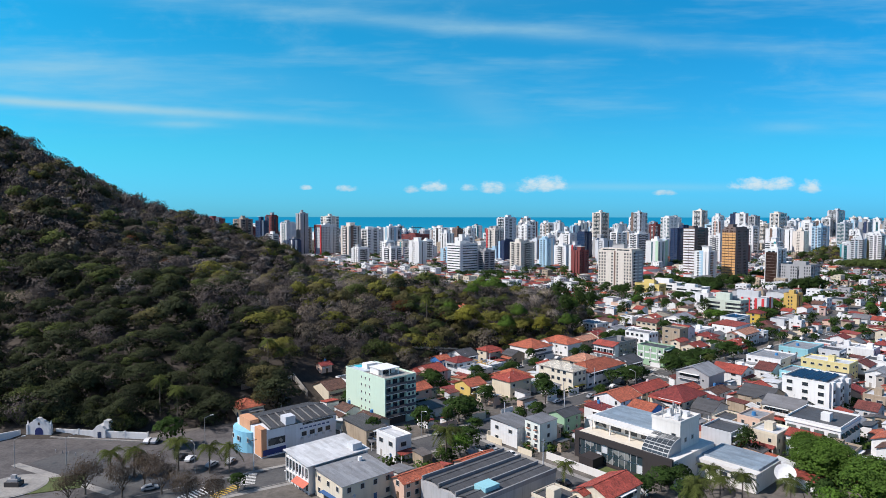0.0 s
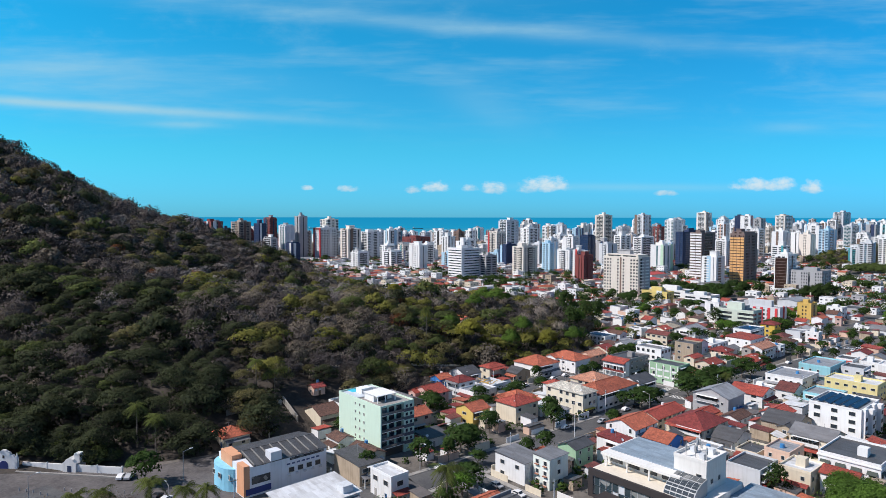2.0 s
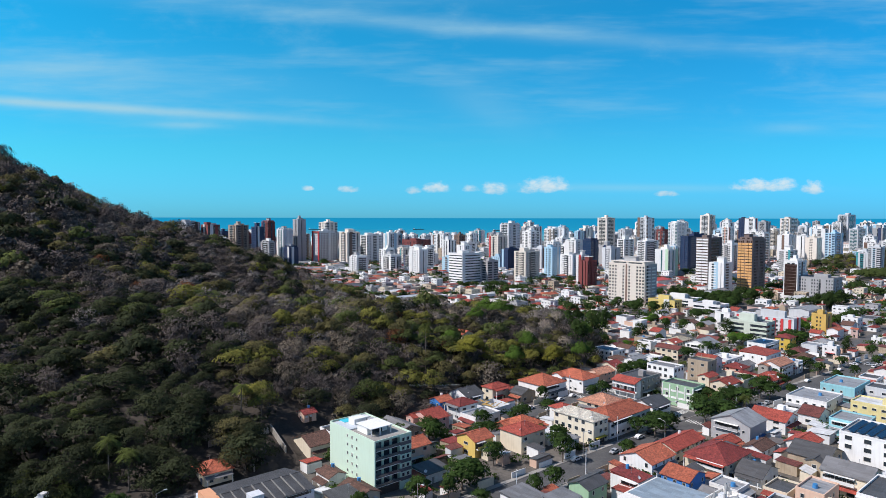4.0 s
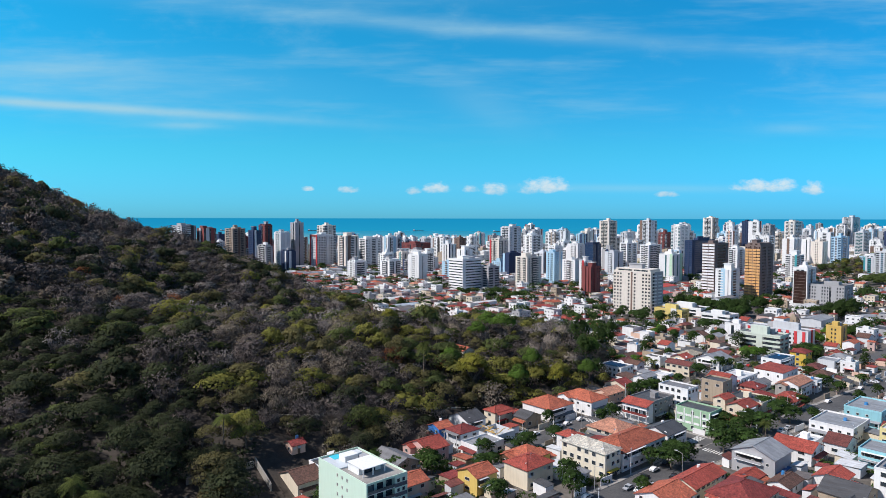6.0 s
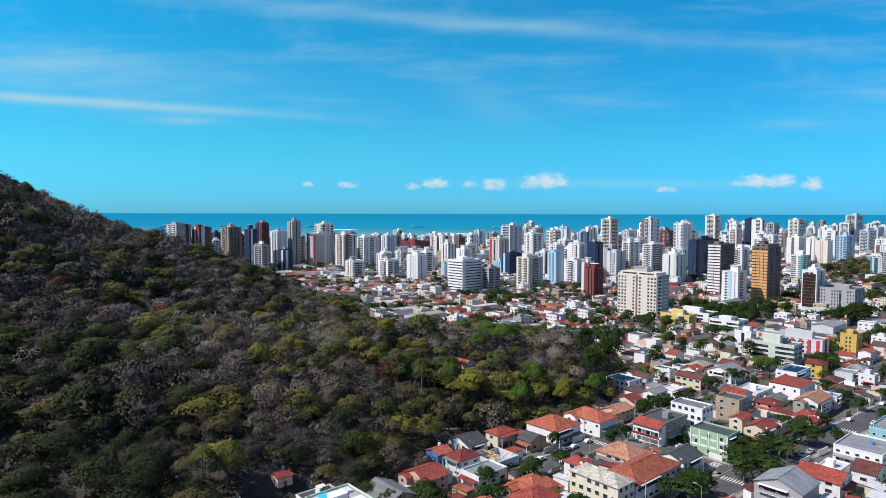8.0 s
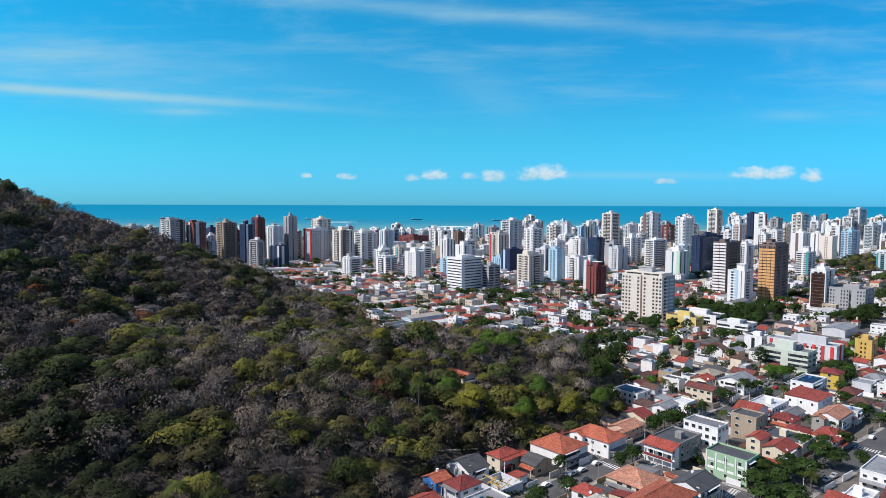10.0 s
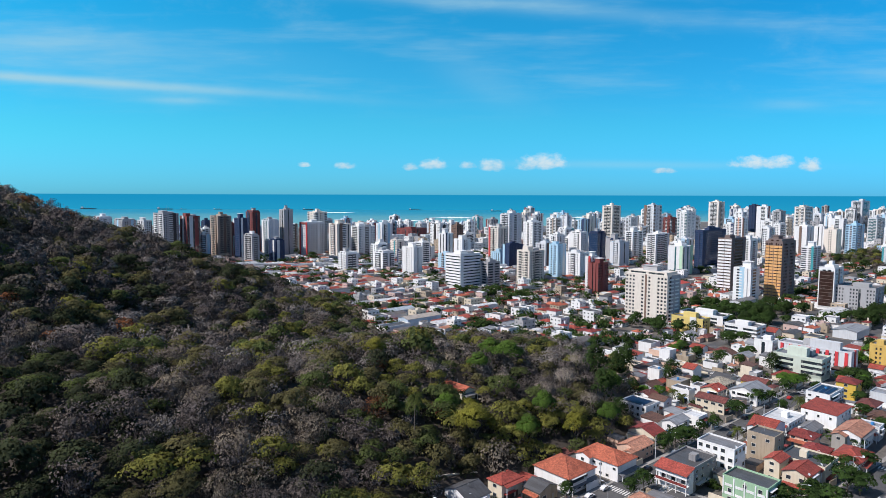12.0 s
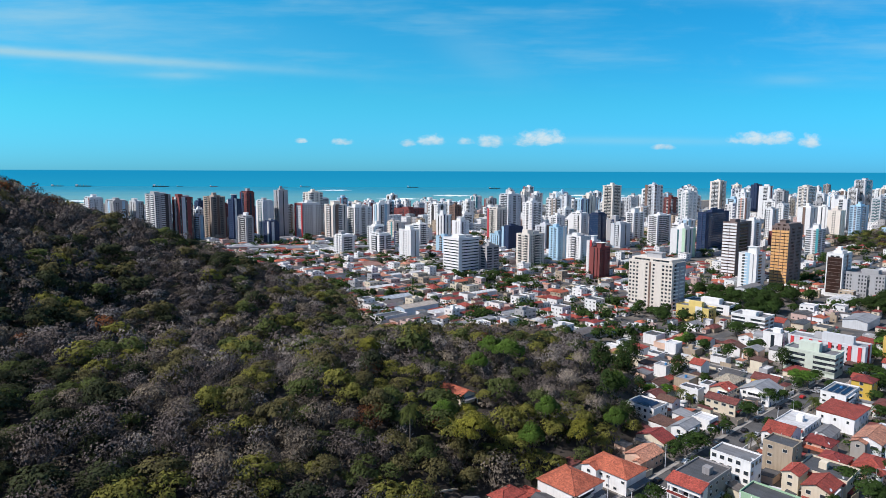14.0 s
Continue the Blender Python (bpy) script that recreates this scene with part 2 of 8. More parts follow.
def water():
    m, n, s = start("sea_water")
    co = n.add("ShaderNodeNewGeometry").outputs["Position"]
    xyz = n.add("ShaderNodeSeparateXYZ")
    n.link(co, xyz.inputs[0])
    bands = n.noise(n.mapping(co, (0.0012, 0.006, 1)), 1.0, 5.0, 0.6)
    depth = n.ramp(n.math("ADD", xyz.outputs[1], n.math("MULTIPLY", bands, 900.0)), 2900.0, 4700.0)
    colour = n.mix(depth, (0.13, 0.335, 0.355), (0.013, 0.235, 0.35))
    colour = n.mix(n.math("MULTIPLY", n.ramp(bands, 0.5, 0.8), 0.35), colour, (0.03, 0.28, 0.40))
    n.link(colour, s.inputs["Base Color"])
    s.inputs["Roughness"].default_value, s.inputs["Specular IOR Level"].default_value = 0.6, 0.15
    bump = n.add("ShaderNodeBump")
    bump.inputs["Strength"].default_value, bump.inputs["Distance"].default_value = 0.3, 0.4
    n.link(n.noise(n.mapping(co, (0.03, 0.09, 1)), 1.0, 4.0), bump.inputs["Height"])
    n.link(bump.outputs[0], s.inputs["Normal"])
    return m


ASPHALT = earth("asphalt", (0.055, 0.055, 0.06), (0.12, 0.118, 0.115), 0.09, 1.2)
PAVING = earth("paving", (0.22, 0.21, 0.2), (0.38, 0.36, 0.33), 0.15, 1.5)
YARD = earth("yard_ground", (0.065, 0.058, 0.05), (0.19, 0.17, 0.15), 0.06, 0.5)
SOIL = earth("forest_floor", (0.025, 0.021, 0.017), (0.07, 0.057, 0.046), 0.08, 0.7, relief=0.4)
GRASS = earth("grass", (0.05, 0.075, 0.02), (0.12, 0.14, 0.045), 0.2, 1.6)
SAND = earth("sand", (0.42, 0.36, 0.26), (0.6, 0.52, 0.4), 0.02, 0.4)
BARK = earth("bark", (0.09, 0.075, 0.06), (0.2, 0.17, 0.14), 1.0, 6.0)
MARKING = paint(0.75, 0.75, 0.72, 0.4)
YELLOW_MARK = paint(0.62, 0.42, 0.06, 0.4)
FOAM = paint(0.85, 0.9, 0.92, 0.1)
WHITE = paint(0.80, 0.80, 0.79)
GLASS = glass()
TILE = [tiles(0.46, 0.085, 0.056), tiles(0.32, 0.055, 0.046), tiles(0.57, 0.15, 0.078), tiles(0.22, 0.065, 0.052), tiles(0.64, 0.29, 0.18), tiles(0.17, 0.085, 0.06)]
GREY_ROOF = [sheet(0.10, 0.10, 0.105), sheet(0.22, 0.22, 0.23), sheet(0.34, 0.35, 0.37), sheet(0.17, 0.15, 0.14)]
STEEL = paint(0.35, 0.36, 0.37, 0.2, 0.45)
TANK_BLUE = paint(0.05, 0.22, 0.48, 0.2, 0.5)


# ---- shape helpers ----
class Shape:
    """Collects boxes, prisms and faces of one mesh."""

    def __init__(self):
        self.verts, self.faces = [], []

    def box(self, x0, y0, z0, x1, y1, z1):
        i = len(self.verts)
        self.verts += [(x0, y0, z0), (x1, y0, z0), (x1, y1, z0), (x0, y1, z0), (x0, y0, z1), (x1, y0, z1), (x1, y1, z1), (x0, y1, z1)]
        self.faces += [tuple(i + k for k in f) for f in ((3, 2, 1, 0), (4, 5, 6, 7), (0, 1, 5, 4), (1, 2, 6, 5), (2, 3, 7, 6), (3, 0, 4, 7))]
        return self

    def solid(self, low, high):
        """A closed solid between two rings with the same number of corners."""
        i, k = len(self.verts), len(low)
        self.verts += list(low) + list(high)
        self.faces.append(tuple(i + j for j in reversed(range(k))))
        self.faces.append(tuple(i + k + j for j in range(k)))
        self.faces += [(i + j, i + (j + 1) % k, i + k + (j + 1) % k, i + k + j) for j in range(k)]
        return self

    def tube(self, x, y, z0, z1, r0, r1, sides=8):
        ring = [(math.cos(2 * math.pi * j / sides), math.sin(2 * math.pi * j / sides)) for j in range(sides)]
        return self.solid([(x + r0 * c, y + r0 * s, z0) for c, s in ring], [(x + r1 * c, y + r1 * s, z1) for c, s in ring])

    def face(self, *points):
        i = len(self.verts)
        self.verts += list(points)
        self.faces.append(tuple(range(i, i + len(points))))
        return self

    def mesh(self, name, *mats):
        me = bpy.data.meshes.new(name)
        me.from_pydata(self.verts, [], self.faces)
        for mat in mats:
            me.materials.append(mat)
        return me


def part(name, shape, material, parent, label="", kind=""):
    me = shape.mesh(name, material) if isinstance(shape, Shape) else shape
    ob = new(name, me)
    ob.parent = parent
    return tagged(ob, label, kind=kind)


def thing(name, m, label, category, group="", kind=""):
    ob = new(name)
    ob.matrix_world = m
    ob.empty_display_size = 0.5
    return tagged(ob, label, category, group, kind)


def structure(name, shape, material, label, category="ground"):
    return tagged(new(name, shape.mesh(name, material)), label, category, kind="structure")


TURN = 41.0
CA, SA = math.cos(radians(TURN)), math.sin(radians(TURN))


def grid(p, q, z=0.0):
    """A pose on the street grid: p along the streets, q across them."""
    return pose(p * CA - q * SA, p * SA + q * CA, z, 0, 0, TURN)


def to_pq(x, y):
    return x * CA + y * SA, -x * SA + y * CA


LOBES = [
    (18.8,),
    (139.5, -438.85, 532.32, 127.59, 199.5, -0.05),
    (64.99, -264.12, 401.36, 126.81, 63.7, -0.67),
    (39.03, -19.2, 401.91, 60.65, 137.28, -0.65),
    (49.5, -194.45, 591.39, 88.25, 110.42, 0.43),
    (46.0, 730.0, 1090.0, 90.0, 55.0, 0.2),
    (13.0, 72.0, 415.0, 22.0, 45.0, -0.2),
]


def hill_height(x, y):
    z = -LOBES[0][0]
    for a, cx, cy, sx, sy, th in LOBES[1:]:
        c, s = math.cos(th), math.sin(th)
        u, w = (c * (x - cx) + s * (y - cy)) / sx, (-s * (x - cx) + c * (y - cy)) / sy
        z += a * math.exp(-0.5 * (u * u + w * w))
    return z


# ---- ground, streets, sea ----
COAST = [(-3200, 2500), (-1500, 2330), (-250, 2090), (300, 2250), (900, 2600), (1700, 3000), (3200, 3300)]


def coast_at(x):
    for (xa, ya), (xb, yb) in zip(COAST, COAST[1:]):
        if x <= xb:
            return ya + (yb - ya) * (x - xa) / (xb - xa)
    return COAST[-1][1]


def build_land():
    land, beach, sea = Shape(), Shape(), Shape()
    xs = [-3200 + 200 * k for k in range(33)]
    for xa, xb in zip(xs, xs[1:]):
        ya, yb = coast_at(xa), coast_at(xb)
        land.face((xa, -900, 0), (xb, -900, 0), (xb, yb, 0), (xa, ya, 0))
        beach.face((xa, ya, 0), (xb, yb, 0), (xb, yb + 60, -0.9), (xa, ya + 60, -0.9))
        sea.face((xa, ya + 50, -0.75), (xb, yb + 50, -0.75), (xb, 4700, -0.75), (xa, 4700, -0.75))
    structure("ground", land, YARD, "dusty grey urban ground between the houses")
    structure("beach", beach, SAND, "pale sandy beach along the sea", "beach")
    structure("water", sea, water(), "turquoise sea with soft swell", "sea")
    for k, (x0, x1, y, wide) in enumerate([(-260, -80, 2740, 150), (-35, 165, 3120, 190), (-1420, -1250, 2480, 110), (560, 900, 3200, 200), (640, 1000, 2980, 150),
                                           (480, 760, 2860, 130), (-760, -520, 3900, 170), (-260, -100, 2260, 60)]):
        foam = Shape()
        rng = random.Random(k)
        steps = 14
        edge = []
        for j in range(steps + 1):
            f = j / steps
            half = wide * math.sin(math.pi * min(max(f, 0.04), 0.96)) * rng.uniform(0.25, 0.6)
            mid = y + 18 * math.sin(3 * f + k) + rng.uniform(-6, 6)
            edge.append((x0 + (x1 - x0) * f, mid - half, mid + half))
        for a, b in zip(edge, edge[1:]):
            foam.face((a[0], a[1], -0.5), (b[0], b[1], -0.5), (b[0], b[2], -0.5), (a[0], a[2], -0.5))
        tagged(new("surf", foam.mesh("surf", FOAM)), "white foam of a breaking wave on the sea", "surf", "lines of surf", "stuff")


build_land()


def strip(points, wide, z, shape):
    """A ribbon along points on the street grid."""
    for (pa, qa), (pb, qb) in zip(points, points[1:]):
        d = math.hypot(pb - pa, qb - qa)
        nx, ny = -(qb - qa) / d * wide / 2, (pb - pa) / d * wide / 2
        ring = [(pa - nx, qa - ny), (pb - nx, qb - ny), (pb + nx, qb + ny), (pa + nx, qa + ny)]
        shape.face(*[(p * CA - q * SA, p * SA + q * CA, z) for p, q in ring])
    return shape


MAIN_STREETS = [
    ([(222, 205), (480, 203)], 9.5),
    ([(45, 172), (126, 157), (230, 153.5), (300, 150), (370, 143), (480, 136)], 11.0),
    ([(277, 153), (277, 206)], 9.0),
    ([(352, 146), (352, 60)], 8.0),
    ([(141, 150), (141, 100)], 8.0),
    ([(438, 70), (438, 330)], 8.0),
    ([(240, 55), (480, 40)], 8.0),
    ([(52, 120), (52, 170), (36, 225)], 15.0),
]
ROADS = list(MAIN_STREETS)
for k in range(10):
    ROADS.append(([(480, 40 + 62 * k), (1250, 40 + 62 * k)], 8.0))
for k in range(7):
    ROADS.append(([(500 + 95 * k, 20), (500 + 95 * k, 640)], 8.0))


def build_streets():
    for points, wide in ROADS[: len(MAIN_STREETS)]:
        structure("pavement", strip(points, wide + 4.0, 0.02, Shape()), PAVING, "worn concrete pavement beside the street", "pavement")
    for k, (points, wide) in enumerate(ROADS):
        z = 0.04 + 0.005 * k
        structure("road", strip(points, wide, z, Shape()), ASPHALT, "grey asphalt street", "road")
    # raised kerbs along the two long streets
    for points, wide in MAIN_STREETS[:2]:
        for (pa, qa), (pb, qb) in zip(points, points[1:]):
            d = math.hypot(pb - pa, qb - qa)
            for side in (-1, 1):
                kerb = Shape().box(0, side * (wide / 2 + 0.15) - 0.15, 0, d, side * (wide / 2 + 0.15) + 0.15, 0.18)
                ob = tagged(new("kerb", kerb.mesh("kerb", PAVING)), "grey concrete kerb", "kerb", kind="structure")
                ob.matrix_world = grid(pa, qa) @ pose(0, 0, 0, 0, 0, math.degrees(math.atan2(qb - qa, pb - pa)))


build_streets()


def crossing(p, q, turn, bars, long, mat=None, z=0.1):
    ob = thing("pedestrian_crossing", grid(p, q, z) @ pose(0, 0, 0, 0, 0, turn), "white painted bars of a pedestrian crossing on asphalt", "crossing", "crossings")
    shape = Shape().box(-0.25, -long / 2, 0, 0.25, long / 2, 0.01)
    me = shape.mesh("bar", mat or MARKING)
    for k in range(bars):
        bar = part("bar", me, None, ob)
        bar.location = (k * 1.05 - bars * 0.52, 0, 0)


crossing(264, 205, 90, 8, 3.5)
crossing(284, 204, 90, 8, 3.5)
crossing(277, 194, 0, 8, 3.5)
crossing(277, 163, 0, 8, 3.5)
crossing(269, 152, 90, 9, 3.5)
crossing(352, 138, 0, 8, 3.5)
crossing(359, 145, 90, 9, 3.5)
crossing(86, 163, 90, 10, 4.0)
crossing(74, 169, 60, 8, 4.0, None, 0.14)
crossing(57, 168, 10, 12, 4.5, None, 0.14)
crossing(66, 165, 20, 8, 3.0, YELLOW_MARK, 0.14)


# ---- the wooded hill ----
def build_hill(x0, x1, y0, y1, label):
    shape = Shape()
    step = 10
    nx, ny = (x1 - x0) // step, (y1 - y0) // step
    for j in range(ny + 1):
        for i in range(nx + 1):
            x, y = x0 + i * step, y0 + j * step
            h = hill_height(x, y)
            if h > 0:
                h += 1.2 * noise.noise(Vector((x * 0.04, y * 0.04, 0))) * min(1, h / 8)
            shape.verts.append((x, y, max(h, -3.0)))
    for j in range(ny):
        for i in range(nx):
            a = j * (nx + 1) + i
            if max(shape.verts[k][2] for k in (a, a + 1, a + nx + 1, a + nx + 2)) > -2.9:
                shape.faces.append((a, a + 1, a + nx + 2, a + nx + 1))
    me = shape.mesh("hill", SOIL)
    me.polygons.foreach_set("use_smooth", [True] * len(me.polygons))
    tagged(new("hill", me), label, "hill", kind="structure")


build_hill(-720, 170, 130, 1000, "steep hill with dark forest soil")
build_hill(400, 1100, 880, 1300, "low green hill among the towers")
R = np.random.default_rng(7)


def leaf_crown(rng, count, radius, tall, leaf, lobes=5):
    """Loose triangles over several overlapping lumps: an uneven crown with gaps. Returns vertices (3 for each leaf)."""
    centres = rng.normal(size=(lobes, 3)) * (radius * 0.42, radius * 0.42, tall * 0.22)
    sizes = rng.uniform(0.42, 0.68, lobes)
    which = rng.integers(0, lobes, count)
    d = rng.normal(size=(count, 3))
    d[:, 2] = np.abs(d[:, 2]) * 0.9 - 0.25
    d /= np.linalg.norm(d, axis=1)[:, None]
    reach = sizes[which] * rng.uniform(0.72, 1.08, count)
    spot = centres[which] + d * reach[:, None] * (radius, radius, tall * 0.62)
    normal = d + rng.normal(size=(count, 3)) * 0.4 + (0, 0, 0.15)
    return triangles(rng, spot, normal, leaf)


def triangles(rng, spot, normal, leaf):
    count = len(spot)
    normal /= np.linalg.norm(normal, axis=1)[:, None]
    a = np.cross(normal, rng.normal(size=(count, 3)))
    a /= np.linalg.norm(a, axis=1)[:, None] + 1e-6
    b = np.cross(normal, a)
    size = leaf * rng.uniform(0.6, 1.35, count)[:, None]
    out = np.empty((count, 3, 3))
    out[:, 0], out[:, 1], out[:, 2] = spot + a * size, spot - a * size * 0.5 + b * size * 0.8, spot - a * size * 0.5 - b * size * 0.8
    return out.reshape(-1, 3)


def dome_crown(rng, count, radius, tall, leaf, lobes=13):
    """A broad crown: leaf clumps over an uneven dome, open below. Returns vertices (3 for each leaf)."""
    turn = np.arange(lobes) * 2.399 + rng.uniform(-0.4, 0.4, lobes)
    out = np.sqrt((np.arange(lobes) + 0.4) / lobes) * rng.uniform(0.75, 1.0, lobes)
    centres = np.stack([np.cos(turn) * out * radius, np.sin(turn) * out * radius, tall * 0.62 * (1 - out ** 2) + rng.uniform(-0.09, 0.09, lobes) * tall], axis=1)
    sizes = rng.uniform(0.26, 0.44, lobes)
    which = rng.integers(0, lobes, count)
    d = rng.normal(size=(count, 3))
    d[:, 2] = np.abs(d[:, 2]) - 0.3
    d /= np.linalg.norm(d, axis=1)[:, None]
    spot = centres[which] + d * (sizes[which] * rng.uniform(0.7, 1.12, count))[:, None] * (radius, radius, tall * 0.55)
    normal = d * 0.8 + centres[which] / radius * 0.5 + rng.normal(size=(count, 3)) * 0.36 + (0, 0, 0.2)
    return triangles(rng, spot, normal, leaf)


def twig_crown(rng, count, radius, tall, fine=1.0):
    """A leafless crown: limbs that fork three times into a spreading vase of fine twigs."""
    rows = []
    tips = [(np.array((0.0, 0.0, -0.62 * tall)), np.array((0.0, 0.0, 1.0)), 0)]
    limbs = 6
    for level, (forks, length, wide, open_) in enumerate(((limbs, 0.52, 0.15, 0.75), (4, 0.40, 0.085, 0.62), (4, 0.30, 0.055, 0.6))):
        grown = []
        for base, way, _ in tips:
            for k in range(forks):
                a = 2 * math.pi * (k + rng.uniform(-0.3, 0.3)) / forks
                d = way + open_ * np.array((math.cos(a), math.sin(a), 0.25)) + rng.normal(size=3) * 0.14
                d /= np.linalg.norm(d)
                tip = base + d * (radius, radius, tall * 0.75) * length * rng.uniform(0.75, 1.2)
                side = np.cross(d, (math.cos(a * 3), math.sin(a * 3), 0.3))
                side *= wide * fine / (np.linalg.norm(side) + 1e-6)
                rows.append((base + side, base - side, tip))
                grown.append((tip - d * 0.25, d, 0))
        tips = grown
    many = np.array([t[0] for t in tips])
    ways = np.array([t[1] for t in tips])
    which = rng.integers(0, len(many), count)
    way = ways[which] * 0.5 + rng.normal(size=(count, 3)) * 0.62 + (0, 0, 0.2)
    way /= np.linalg.norm(way, axis=1)[:, None]
    base = many[which] + rng.normal(size=(count, 3)) * radius * 0.075
    size = rng.uniform(0.5, 1.4, count)[:, None] * radius * 0.135
    side = np.cross(way, rng.normal(size=(count, 3)))
    side /= np.linalg.norm(side, axis=1)[:, None] + 1e-6
    wide = rng.uniform(0.035, 0.085, count)[:, None] * fine
    out = np.empty((count, 3, 3))
    out[:, 0], out[:, 1], out[:, 2] = base + side * wide, base - side * wide, base + way * size
    return np.vstack([np.array(rows).reshape(-1, 3), out.reshape(-1, 3)])


def rounded(verts):
    """For one crown: at every corner the way out from a point low in the crown."""
    low, high = verts.min(axis=0), verts.max(axis=0)
    way = verts - ((low + high) / 2 - (0, 0, (high[2] - low[2]) * 0.2))
    way = way / ((high - low) / 2 + 1e-6)
    return way / (np.linalg.norm(way, axis=1)[:, None] + 1e-6)


def triangle_mesh(name, verts, material, puff=None):
    me = bpy.data.meshes.new(name)
    count = len(verts) // 3
    me.vertices.add(len(verts)), me.loops.add(len(verts)), me.polygons.add(count)
    me.vertices.foreach_set("co", np.ascontiguousarray(verts, dtype=np.float32).ravel())
    me.loops.foreach_set("vertex_index", np.arange(len(verts), dtype=np.int32))
    me.polygons.foreach_set("loop_start", np.arange(0, len(verts), 3, dtype=np.int32))
    me.update(calc_edges=True)
    if puff is not None:
        me.attributes.new("puff", "FLOAT_VECTOR", "POINT").data.foreach_set("vector", np.ascontiguousarray(puff, dtype=np.float32).ravel())
    me.materials.append(material)
    return me


SPECIES = [
    ("dark green leafy trees", "leaf", leafy(0.054, 0.067, 0.037, 0.3, 0.3)),
    ("olive green leafy trees", "leaf", leafy(0.146, 0.138, 0.068, 0.3, 0.38)),
    ("yellow-green leafy trees", "leaf", leafy(0.205, 0.21, 0.06, 0.3, 0.38)),
    ("grey leafless trees", "twig", leafy(0.27, 0.248, 0.24, 0.2, 0.0)),
    ("brown leafless trees", "twig", leafy(0.150, 0.130, 0.125, 0.2, 0.0)),
    ("rust-brown leafy trees", "dry", leafy(0.17, 0.075, 0.04)),
    ("grey-brown dry scrub", "dry", leafy(0.205, 0.18, 0.15, 0.25, 0.1)),
    ("fresh green leafy trees", "leaf", leafy(0.108, 0.138, 0.052, 0.3, 0.38)),
]
CLEARINGS = [(9, 375, 8, 6), (90, 411, 9, 9), (-56, 258, 7, 13), (-388, 556, 20, 22), (22, 377, 5, 5), (14, 374, 4, 4)]


def in_view(x, y, z):
    """True where the hill does not hide this place from the flight path's start, middle or end."""
    for ex, ey, ez in (eye_at(0), eye_at(7), eye_at(14)):
        if all(hill_height(x + (ex - x) * f, y + (ey - y) * f) < z + (ez - z) * f + 3 for f in (0.04, 0.08, 0.14, 0.2, 0.28, 0.38, 0.5)):
            return True
    return False


